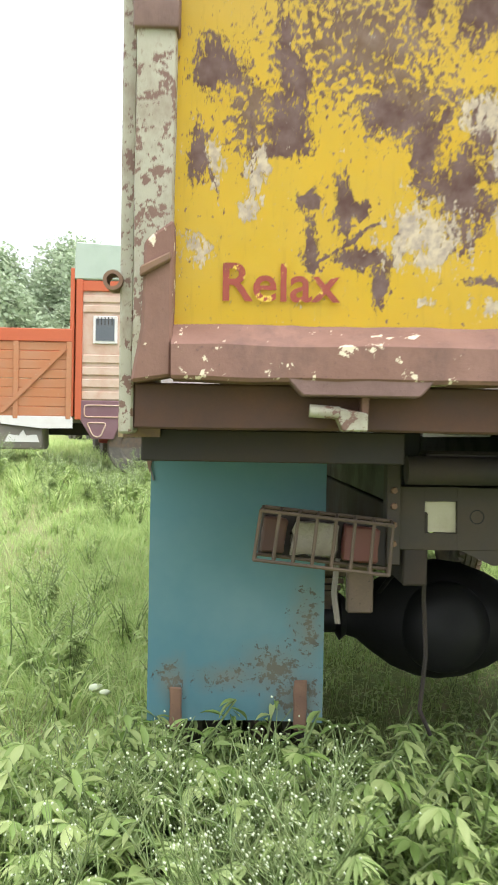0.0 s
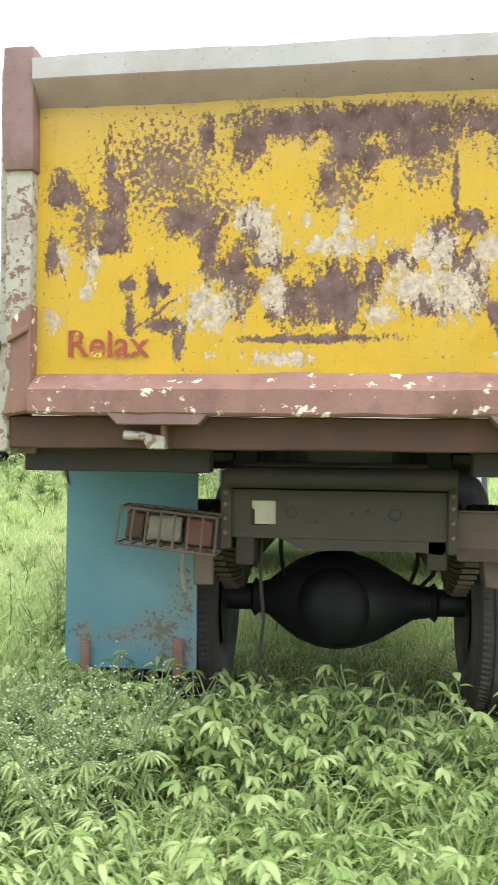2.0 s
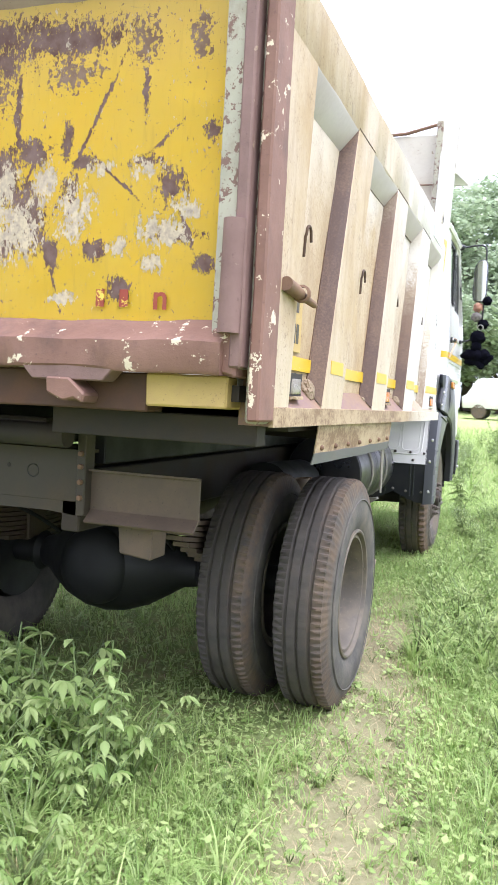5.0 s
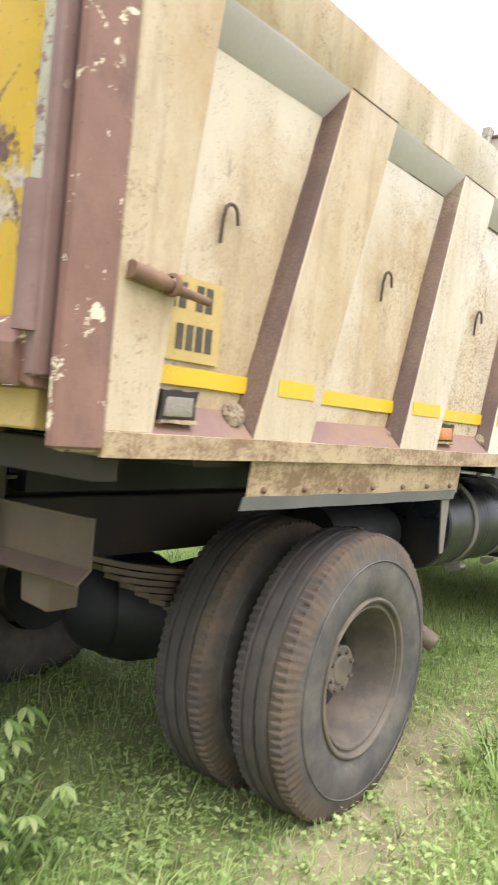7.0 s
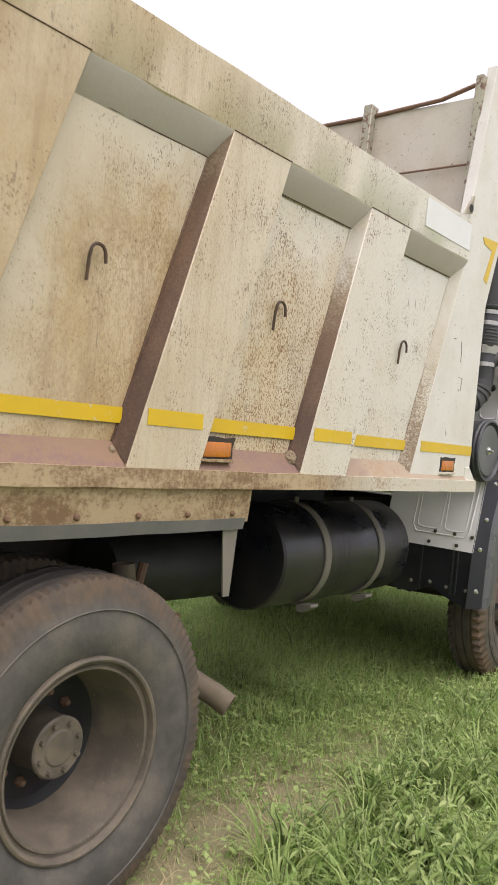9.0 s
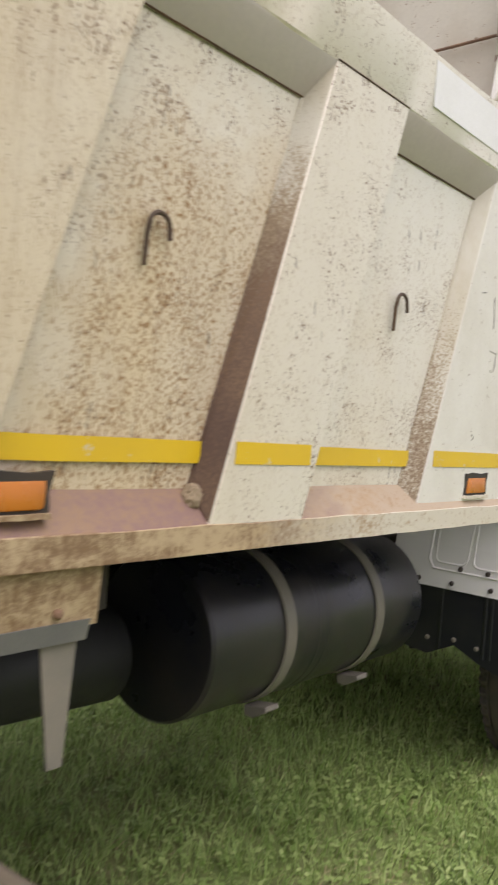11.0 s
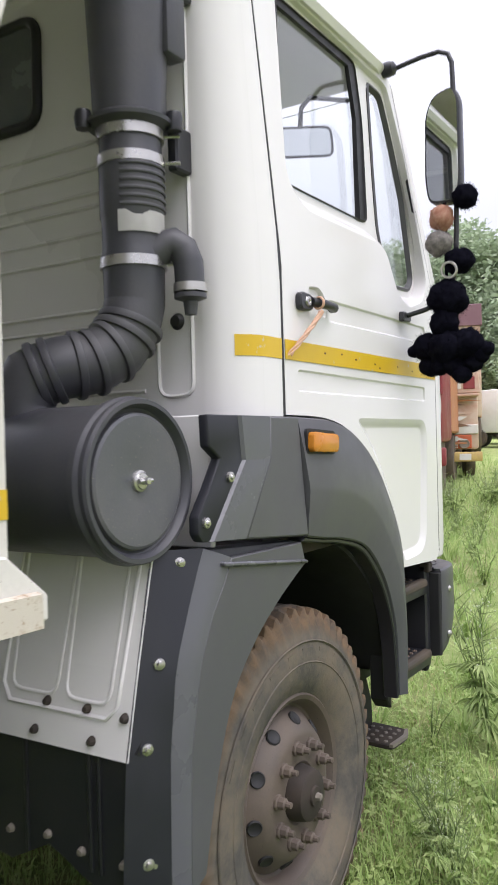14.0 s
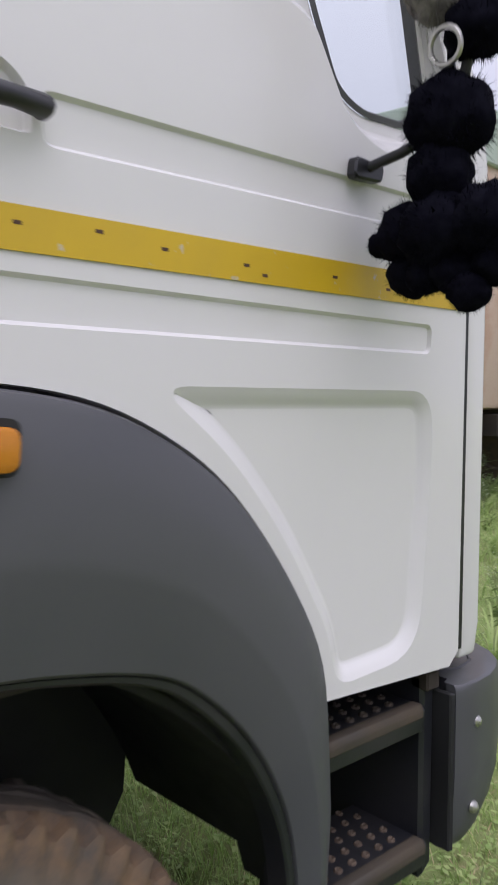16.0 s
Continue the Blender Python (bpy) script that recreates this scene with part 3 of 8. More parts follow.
M["leaf_pale"] = leafy("pale_weed_leaf", (0.27, 0.38, 0.12), (0.46, 0.55, 0.24), 0.6, 0.3)
M["stem"] = painted("green_stem", (0.15, 0.22, 0.07), (0.22, 0.2, 0.1), 0.5, 0.7, 12)
M["petal"] = painted("white_petal", (0.55, 0.61, 0.42), (0.42, 0.5, 0.3), 0.4, 0.7, 30)
# leaf greens paled and greyed: distance haze mixed into the colour
M["tree_leaf"] = leafy("tree_leaf", (0.33, 0.42, 0.26), (0.50, 0.57, 0.40), 0.7, 0.3)
M["bark"] = painted("grey_bark", (0.12, 0.095, 0.075), (0.2, 0.17, 0.14), 0.6, 0.9, 6)
M["orange_wood"] = painted("orange_planks", (0.43, 0.17, 0.07), (0.40, 0.24, 0.15), 0.6, 0.6, 2, 0.35, (0.6, 0.45, 0.35))
M["orange_red"] = painted("orange_red_rail", (0.48, 0.10, 0.035), (0.45, 0.13, 0.06), 0.5, 0.55, 2)
M["pink_paint"] = painted("chalky_pink_cream_paint", (0.55, 0.42, 0.33), (0.42, 0.20, 0.12), 0.7, 0.7, 2.5)
M["mauve"] = painted("faded_maroon_paint", (0.17, 0.085, 0.10), (0.26, 0.17, 0.18), 0.5, 0.7, 3)
M["mint"] = painted("pale_green_tarpaulin", (0.40, 0.47, 0.40), (0.3, 0.36, 0.3), 0.5, 0.8, 2)
M["white_far"] = painted("dusty_white_paint", (0.68, 0.67, 0.64), (0.5, 0.46, 0.4), 0.4, 0.5, 2)
M["maroon"] = painted("maroon_paint", (0.22, 0.025, 0.03), (0.3, 0.09, 0.08), 0.5, 0.5, 3)
M["green_paint"] = painted("green_grille_paint", (0.20, 0.44, 0.16), (0.35, 0.50, 0.30), 0.5, 0.5, 4)
M["blue_paint"] = painted("blue_trim_paint", (0.05, 0.16, 0.45), (0.2, 0.28, 0.4), 0.5, 0.5, 4)
M["screen"] = painted("dusty_windscreen", (0.10, 0.115, 0.125), (0.2, 0.2, 0.2), 0.4, 0.15, 3)
M["soil"] = painted("dry_mud", (0.26, 0.20, 0.13), (0.36, 0.28, 0.19), 0.5, 0.95, 9)


# ---- mesh helpers ----
def part(name, bm, material, parent=None, label="", smooth=None):
    """Links a bmesh as one mesh object under a thing or a part."""
    bmesh.ops.recalc_face_normals(bm, faces=bm.faces[:])
    me = bpy.data.meshes.new(name)
    bm.to_mesh(me)
    bm.free()
    me.materials.append(M[material])
    if smooth:
        me.shade_smooth()
        me.set_sharp_from_angle(angle=radians(smooth))
    ob = new(name, me)
    if parent is not None:
        ob.parent = parent
    if label:
        ob["label"] = label
    return ob


def thing(name, label, category, group="", m=None, kind=""):
    ob = new(name)
    ob.empty_display_size = 0.2
    if m is not None:
        ob.matrix_basis = m
    return tagged(ob, label, category, group, kind)


def hexa(bm, a, b, bev=0.0, seg=1):
    """A solid between two four-cornered rings a and b (each four points, same order)."""
    va = [bm.verts.new(p) for p in a]
    vb = [bm.verts.new(p) for p in b]
    n = len(va)
    fs = [bm.faces.new(va), bm.faces.new(vb[::-1])]
    for i in range(n):
        fs.append(bm.faces.new((va[i], vb[i], vb[(i + 1) % n], va[(i + 1) % n])))
    bmesh.ops.recalc_face_normals(bm, faces=fs)
    if bev:
        es = list({e for f in fs for e in f.edges})
        bmesh.ops.bevel(bm, geom=es, offset=bev, segments=seg, affect='EDGES', profile=0.5)
    return bm


def box(bm, x0, x1, y0, y1, z0, z1, bev=0.0, seg=1):
    return hexa(bm, [(x0, y0, z0), (x1, y0, z0), (x1, y1, z0), (x0, y1, z0)], [(x0, y0, z1), (x1, y0, z1), (x1, y1, z1), (x0, y1, z1)], bev, seg)


def prism(bm, pts, axis, a, b, bev=0.0, seg=1):
    """Extrudes an outline along an axis: for 'x' its points are (y, z), for 'y' (x, z), for 'z' (x, y)."""
    put = {'x': lambda p, v: (v, p[0], p[1]), 'y': lambda p, v: (p[0], v, p[1]), 'z': lambda p, v: (p[0], p[1], v)}[axis]
    return hexa(bm, [put(p, a) for p in pts], [put(p, b) for p in pts], bev, seg)


def tube(bm, pts, r, seg=10, caps=True):
    """A round bar along a line of points; r may be one radius or one for each point."""
    pts = [Vector(p) for p in pts]
    rs = list(r) if isinstance(r, (list, tuple)) else [r] * len(pts)
    d = (pts[1] - pts[0]).normalized()
    up = Vector((0, 0, 1)) if abs(d.z) < 0.9 else Vector((1, 0, 0))
    u = d.cross(up).normalized()
    rings = []
    for i, p in enumerate(pts):
        if i == 0:
            t = d
        elif i == len(pts) - 1:
            t = (pts[i] - pts[i - 1]).normalized()
        else:
            t = ((pts[i + 1] - pts[i]).normalized() + (pts[i] - pts[i - 1]).normalized()).normalized()
        u = (u - t * u.dot(t)).normalized()
        v = t.cross(u)
        rings.append([bm.verts.new(p + (u * math.cos(a) + v * math.sin(a)) * rs[i]) for a in [2 * math.pi * k / seg for k in range(seg)]])
    for a, b in zip(rings, rings[1:]):
        for k in range(seg):
            bm.faces.new((a[k], a[(k + 1) % seg], b[(k + 1) % seg], b[k]))
    if caps:
        bm.faces.new(rings[0][::-1])
        bm.faces.new(rings[-1])
    return bm


def lathe(bm, centre, axis, profile, seg=32, closed=False):
    """Turns a profile of (radius, height along the axis) round an axis."""
    c = Vector(centre)
    ax = Vector(axis).normalized()
    u = ax.orthogonal().normalized()
    v = ax.cross(u)
    rings = []
    for r, h in profile:
        if r < 1e-5:
            rings.append([bm.verts.new(c + ax * h)])
        else:
            rings.append([bm.verts.new(c + ax * h + (u * math.cos(2 * math.pi * k / seg) + v * math.sin(2 * math.pi * k / seg)) * r) for k in range(seg)])
    pairs = list(zip(rings, rings[1:]))
    if closed:
        pairs.append((rings[-1], rings[0]))
    for a, b in pairs:
        for k in range(seg):
            if len(a) == 1 and len(b) == 1:
                continue
            if len(a) == 1:
                bm.faces.new((a[0], b[(k + 1) % seg], b[k]))
            elif len(b) == 1:
                bm.faces.new((a[k], a[(k + 1) % seg], b[0]))
            else:
                bm.faces.new((a[k], a[(k + 1) % seg], b[(k + 1) % seg], b[k]))
    return bm


def B():
    return bmesh.new()


def arc(c, r, a0, a1, n):
    return [(c[0] + r * math.cos(radians(a0 + (a1 - a0) * i / n)), c[1] + r * math.sin(radians(a0 + (a1 - a0) * i / n))) for i in range(n + 1)]


def crumple(bm, amount, scale, axis=None, seed=0.0):
    """Small dents and waves."""
    for v in bm.verts:
        d = noise.noise_vector(v.co * scale + Vector((seed, seed * 2, 0))) * amount
        v.co += d if axis is None else Vector(axis) * d.x
    return bm


def cut(bm, lx=0.15, n=None):
    """Splits long edges so that a part can be bent."""
    for _ in range(n or 5):
        es = [e for e in bm.edges if e.calc_length() > lx]
        if not es:
            break
        bmesh.ops.subdivide_edges(bm, edges=es, cuts=1, use_grid_fill=True)
    return bm


def height(x, y):
    """The ground's height."""
    if y < 5:
        z = 0.022 * (y - 1.65)
    else:
        z = 0.0737 + 0.055 * (min(y, 14) - 5) + 0.024 * max(0, min(y, 60) - 14)
    z = max(z, -0.15) - 0.04 * smooth01(6, 4, y)
    z += 0.28 * smooth01(1.5, 5, -x) * smooth01(3, 11, y) * (1 - smooth01(30, 60, y))
    z += 0.025 * noise.noise(Vector((x * 0.7, y * 0.7, 0))) * smooth01(1.6, 2.6, abs(x) + 0.6)
    return z


# ---- ground ----
def build_ground():
    xs = [-3000, -800, -300, -120] + [-60 + 3 * i for i in range(18)] + [-6 + 0.3 * i for i in range(42)] + [7 + 3 * i for i in range(19)] + [120, 300, 800, 3000]
    ys = [-3000, -800, -300, -100, -50, -25, -12] + [-6 + 0.3 * i for i in range(65)] + [14 + 2 * i for i in range(24)] + [70, 120, 300, 800, 3000]
    verts = [(x, y, height(x, y)) for y in ys for x in xs]
    nx = len(xs)
    faces = [(j * nx + i, j * nx + i + 1, (j + 1) * nx + i + 1, (j + 1) * nx + i) for j in range(len(ys) - 1) for i in range(nx - 1)]
    me = bpy.data.meshes.new("ground")
    me.from_pydata(verts, [], faces)
    me.shade_smooth()
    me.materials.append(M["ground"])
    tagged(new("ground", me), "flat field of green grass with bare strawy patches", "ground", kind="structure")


build_ground()

# ---- the tipper truck ----
truck = thing("tipper_truck", "old cream tipper truck with flaking yellow tailgate standing in grass", "truck")
RIGHT = []


def both(ob):
    """Marks a part of the truck's right side that its left side has too."""
    RIGHT.append(ob)
    return ob


# tailgate
bm = B()
nx, nz = 60, 26
grid = [[bm.verts.new((-1.16 + 2.35 * i / nx, 0.006 * noise.noise(Vector((i * 0.23, j * 0.27, 5))) + 0.004 * noise.noise(Vector((i * 0.7, j * 0.8, 1))), 1.62 + 1.05 * j / nz)) for i in range(nx + 1)] for j in range(nz + 1)]
for j in range(nz):
    for i in range(nx):
        bm.faces.new((grid[j][i], grid[j][i + 1], grid[j + 1][i + 1], grid[j + 1][i]))
bmesh.ops.solidify(bm, geom=bm.faces[:], thickness=-0.012)
tailgate = part("tailgate", bm, "yellow", truck, "dented yellow tailgate with flaking paint", 40)
bm = cut(prism(B(), [(0.02, 2.65), (-0.075, 2.736), (-0.08, 2.816), (0.02, 2.826)], 'x', -1.155, 1.185), 0.12)
part("top_rail", crumple(bm, 0.007, 5.0), "rail_grey", tailgate, "dented grey-white top rail", 35)
bm = cut(prism(B(), [(0.004, 2.648), (-0.077, 2.728), (-0.080, 2.736), (0.0, 2.655)], 'x', -1.153, 1.183), 0.12)
part("rail_underside", crumple(bm, 0.002, 5.0), "rail_under", tailgate, "dusty brown underside of the top rail", 35)
bm = cut(prism(B(), [(0.012, 1.648), (-0.088, 1.572), (-0.092, 1.488), (-0.085, 1.478), (0.03, 1.478)], 'x', -1.158, 1.205), 0.10)
part("bottom_rail", crumple(bm, 0.008, 6.0, seed=3), "primer", tailgate, "bent brown bottom rail with chipped paint", 35)
for x0, x1 in ((-0.855, -0.46), (0.515, 0.86)):
    bm = prism(B(), [(x0, 1.49), (x0 + 0.045, 1.442), (x1 - 0.045, 1.442), (x1, 1.49)], 'y', -0.088, -0.01, 0.004)
    part("bracket", bm, "primer_plain", tailgate)
bm = prism(B(), [(-0.035, 1.52), (-0.055, 1.44), (-0.05, 1.40), (0.01, 1.352), (0.02, 1.352), (0.02, 1.5)], 'x', -0.652, -0.632, 0.003)
part("latch_plate", bm, "primer", tailgate)
bm = prism(B(), [(-0.735, 1.418), (-0.70, 1.352), (-0.635, 1.352), (-0.635, 1.40)], 'y', -0.06, 0.03, 0.004)
part("latch_tongue", bm, "post_cream", tailgate)
bm = tube(B(), [(-0.79, -0.05, 1.405), (-0.71, -0.05, 1.40)], 0.018, 10)
part("latch_pin", bm, "post_cream", tailgate, "", 40)
bm = prism(B(), [(0.615, 1.45), (0.62, 1.40), (0.68, 1.375), (0.72, 1.385), (0.75, 1.37), (0.76, 1.40), (0.70, 1.45)], 'y', -0.095, 0.0, 0.006)
part("latch_tongue", bm, "primer", tailgate)

# sill below the tailgate
bm = cut(box(B(), -1.262, 0.93, 0.0, 0.12, 1.352, 1.475, 0.006), 0.2)
part("rear_sill", crumple(bm, 0.004, 4), "primer_dark", truck, "dark brown rear sill", 35)
bm = cut(box(B(), 0.932, 1.205, -0.02, 0.12, 1.375, 1.475, 0.006), 0.1)
part("sill_end", crumple(bm, 0.006, 7), "plate", truck, "yellow-stained sill end", 35)

# corner posts
for s in (-1, 1):
    bm = prism(B(), [(s * 1.262, 1.34), (s * 1.30, 1.335), (s * 1.305, 2.80), (s * 1.285, 2.86), (s * 1.262, 2.86)], 'y', -0.012, 0.12, 0.006)
    p = part("corner_post", cut(bm, 0.2), "post_cream", truck, "rust-streaked cream corner post", 35)
    bm = cut(box(B(), *sorted((s * 1.158, s * 1.262)), -0.055, 0.06, 1.50, 2.80, 0.01, 2), 0.2)
    part("post_channel", crumple(bm, 0.004, 6, seed=s), "post_cream", p, "", 35)
    bm = cut(box(B(), *sorted((s * 1.150, s * 1.272)), -0.07, 0.05, 2.40 if s < 0 else 2.81, 2.865, 0.01, 2), 0.2)
    part("post_sleeve", crumple(bm, 0.004, 6), "primer_plain", p, "brown post sleeve", 35)
    if s > 0:
        bm = cut(box(B(), 1.225, 1.264, -0.075, 0.0, 1.50, 2.80, 0.006), 0.2)
        part("post_strip", crumple(bm, 0.003, 6), "primer_plain", p, "brown strip down the post", 35)
        bm = cut(box(B(), 1.280, 1.318, -0.045, 0.102, 1.345, 2.83, 0.006), 0.2)
        part("post_flange", crumple(bm, 0.004, 5), "primer", p, "rusty brown post flange", 35)
    bm = cut(prism(B(), [(s * 1.155, 1.49), (s * 1.262, 1.47), (s * 1.236, 1.62), (s * 1.236, 1.84), (s * 1.155, 1.90)] if s < 0 else [(1.16, 1.49), (1.25, 1.47), (1.25, 1.60), (1.17, 1.62)], 'y', -0.068, 0.04, 0.008), 0.15)
    part("post_plate", crumple(bm, 0.006, 9), "primer", p, "chipped brown post plate", 35)
bm = prism(B(), [(-1.24, 1.745), (-1.16, 1.79), (-1.16, 1.812), (-1.24, 1.772)], 'y', -0.085, -0.06, 0.004)
part("weld_tab", bm, "rust", truck)
bm = tube(B(), [(1.222, -0.075, 1.60), (1.226, -0.075, 1.93)], 0.034, 14)
part("pivot_sleeve", bm, "primer_plain", truck, "brown pivot sleeve on the post", 40)
bm = lathe(B(), (-1.318, 0.0, 1.745), (0, 1, 0), [(0.027, -0.03), (0.027, 0.03), (0.017, 0.03), (0.017, -0.03)], 20, True)
part("hinge_eye", bm, "rust", truck, "rusty ring on the post", 40)
bm = tube(B(), [(1.325, 0.13, 1.776), (1.33, 0.24, 1.764), (1.338, 0.27, 1.756), (1.345, 0.40, 1.742)], [0.023, 0.022, 0.015, 0.011], 12)
part("locking_pin", bm, "rust", truck, "rusty locking pin", 40)
bm = B()
lathe(bm, (1.338, 0.255, 1.762), (0, 1, 0), [(0.022, 0), (0.03, 0.004), (0.03, 0.018), (0.022, 0.022)], 12, True)
part("pin_collar", bm, "rust", truck, "", 40)

# tipper side
XO, XP = 1.313, 1.246


def ledge_and_rail():
    bm = prism(B(), [(XO, 1.328), (XO, 1.388), (1.24, 1.472), (1.20, 1.472), (1.20, 1.328)], 'y', 0.105, 4.215)
    both(part("side_ledge", cut(bm, 0.25), "ledge_rust", truck, "rusty brown sloped ledge", 35))
    bm = cut(prism(B(), [(XO + 0.004, 1.326), (XO + 0.004, 1.388), (XO - 0.01, 1.392), (XO - 0.01, 1.326)], 'y', 0.10, 4.34), 0.2)
    both(part("side_edge", crumple(bm, 0.003, 7), "ledge", truck, "stained cream bottom edge", 35))
    bm = prism(B(), [(4.215, 1.330), (4.37, 1.334), (4.37, 1.380), (4.275, 1.462), (4.215, 1.462)], 'x', 1.15, 1.300, 0.004)
    both(part("ledge_end", bm, "head", truck))
    bm = B()
    hexa(bm, [(XO, 0.11, 2.548), (XO, 0.11, 2.745), (1.20, 0.11, 2.757), (1.20, 0.11, 2.44), (XP - 0.004, 0.11, 2.445)],
         [(XO, 3.96, 2.552), (XO, 3.96, 2.757), (1.20, 3.96, 2.765), (1.20, 3.96, 2.45), (XP - 0.004, 3.96, 2.455)])
    rail = both(part("side_rail", crumple(cut(bm, 0.22), 0.004, 5), "side", truck, "stained cream top rail", 35))
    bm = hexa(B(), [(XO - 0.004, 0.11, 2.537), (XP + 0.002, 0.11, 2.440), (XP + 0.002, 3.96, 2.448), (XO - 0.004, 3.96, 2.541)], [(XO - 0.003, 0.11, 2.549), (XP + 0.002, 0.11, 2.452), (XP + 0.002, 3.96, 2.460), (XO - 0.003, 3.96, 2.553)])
    # separate sheet in the darker cream that carries the underside's shade
    both(part("rail_soffit", bm, "soffit", rail, "underside of the rail with shade in its grey", 35))


ledge_and_rail()
RIBS = [(1.053, 1.38, 0.70, 1.01), (2.012, 2.35, 1.66, 1.995), (2.95, 3.31, 2.60, 2.945)]
for a, b, c, d in RIBS:
    zt, zb = 2.549, 1.386
    out_ = [(XO, a, zt), (XO, b, zt), (XO, d, zb), (XO, c, zb)]
    in_ = [(XP - 0.01, a - 0.02, zt + 0.0), (XP - 0.01, b + 0.004, zt), (XP - 0.01, d + 0.004, zb), (XP - 0.01, c - 0.02, zb)]
    rib = both(part("side_rib", hexa(B(), out_, in_, 0.003), "side", truck, "slanted cream body rib", 30))
    bm = B()
    k = 0.0035
    ds = (XO - XP) / (XO - XP + 0.01)
    hexa(bm, [(XO - 0.002, a - 0.002, zt - 0.004), (XO - 0.002, c - 0.002, zb + 0.012), (XP + 0.001, c - 0.012, zb + 0.078), (XP + 0.001, a - 0.055, zt - 0.105)],
         [(XO - 0.008, a + 0.01, zt - 0.004), (XO - 0.008, c + 0.01, zb + 0.012), (XP - 0.006, c + 0.01, zb + 0.078), (XP - 0.006, a - 0.035, zt - 0.105)])
    both(part("rib_flank", bm, "flank", rib, "rust-brown rib flank"))
edges = [(0.40, 0.27)] + [(r[1], r[3]) for r in RIBS]
ends = [(r[0], r[2]) for r in RIBS] + [(3.957, 3.56)]
for (a, c), (b, d) in zip(edges, ends):
    bm = hexa(B(), [(XP, a - 0.03, 2.56), (XP, b + 0.03, 2.56), (XP, d + 0.03, 1.40), (XP, c - 0.03, 1.40)],
              [(XP - 0.04, a - 0.03, 2.56), (XP - 0.04, b + 0.03, 2.56), (XP - 0.04, d + 0.03, 1.40), (XP - 0.04, c - 0.03, 1.40)])
    cut(bm, 0.2)
    for v in bm.verts:
        v.co.x += 0.005 * noise.noise(v.co * 2.3)
    both(part("side_panel", bm, "panel", truck, "recessed cream side panel", 35))
bm = prism(B(), [(0.105, 1.388), (0.27, 1.388), (0.40, 2.549), (0.105, 2.549)], 'x', XP - 0.03, XO - 0.001, 0.003)
both(part("rear_stile", bm, "side", truck, "stained cream rear stile"))
# front stile leans forward above the kink and carries the head
bm = B()
prism(bm, [(3.57, 1.388), (4.285, 1.388), (4.287, 2.35), (4.60, 3.32), (4.74, 3.76), (4.14, 3.66), (4.03, 3.10), (3.965, 2.79), (3.967, 2.549)], 'x', XP - 0.01, 1.294, 0.003)
stile = both(part("front_stile", bm, "head", truck, "cream front stile with scratches"))
bm = hexa(B(), [(1.292, 3.965, 2.545), (1.292, 3.568, 1.40), (XP + 0.001, 3.53, 1.46), (XP + 0.001, 3.89, 2.445)],
          [(1.286, 3.977, 2.545), (1.286, 3.58, 1.40), (XP - 0.006, 3.55, 1.46), (XP - 0.006, 3.91, 2.445)])
both(part("stile_flank", bm, "flank", stile, "rust-speckled stile flank"))
bm = prism(B(), [(3.87, 2.77), (3.975, 2.80), (3.985, 2.90), (3.97, 2.895)], 'x', 1.296, 1.306, 0.001)
both(part("gusset", bm, "post_cream", stile))
bm = lathe(B(), (1.3065, 3.955, 2.825), (1, 0, 0), [(0, 0.001), (0.022, 0.001), (0.022, -0.008)], 14)
both(part("gusset_hole", bm, "dark", stile))
bm = box(B(), XO + 0.0005, XO + 0.004, 3.44, 3.955, 2.60, 2.737)
crumple(cut(bm, 0.2), 0.001, 3)
part("paint_patch", bm, "patch", truck, "fresh white paint patch on the rail")

# headboard and canopy
bm = B()
hexa(bm, [(-1.25, 4.10, 1.45), (1.25, 4.10, 1.45), (1.25, 4.17, 1.45), (-1.25, 4.17, 1.45)], [(-1.25, 4.195, 3.53), (1.25, 4.195, 3.53), (1.25, 4.265, 3.53), (-1.25, 4.265, 3.53)])
hb = part("headboard", cut(bm, 0.4), "board", truck, "stained cream headboard above the body", 35)
# added reflector: a paler sheet that throws light on the cab's rear wall
bm = hexa(B(), [(-1.25, 4.172, 1.45), (1.25, 4.172, 1.45), (1.25, 4.178, 1.45), (-1.25, 4.178, 1.45)], [(-1.25, 4.267, 3.53), (1.25, 4.267, 3.53), (1.25, 4.273, 3.53), (-1.25, 4.273, 3.53)])
part("front_skin", bm, "head", hb, "pale cream sheet added to bounce light onto the cab")
bm = tube(B(), [(-1.25, 4.19, 3.56), (-0.6, 4.19, 3.53), (0.5, 4.19, 3.53), (0.95, 4.19, 3.55), (1.25, 4.19, 3.62)], 0.013, 8)
part("headboard_trim", bm, "rust", truck, "rusty headboard trim")
for x in (-0.5, 0.487):
    bm = hexa(B(), [(x - 0.03, 4.06, 2.0), (x + 0.03, 4.06, 2.0), (x + 0.03, 4.14, 2.0), (x - 0.03, 4.14, 2.0)], [(x - 0.03, 4.145, 3.59), (x + 0.03, 4.145, 3.59), (x + 0.03, 4.225, 3.59), (x - 0.03, 4.225, 3.59)], 0.005)
    part("headboard_post", bm, "post_cream", truck, "rusty headboard stiffener", 35)
bm = tube(B(), [(-1.2, 4.155, 3.14), (1.2, 4.155, 3.14)], 0.006, 6)
part("headboard_seam", bm, "rust", truck)
for s in (-1, 1):
    bm = prism(B(), [(s * 1.185, 2.80), (s * 1.245, 2.79), (s * 1.245, 3.60), (s * 1.20, 3.60)], 'y', 4.08, 4.18, 0.004)
    part("headboard_corner", bm, "post_cream", truck, "rust-stained corner angle")
bm = B()
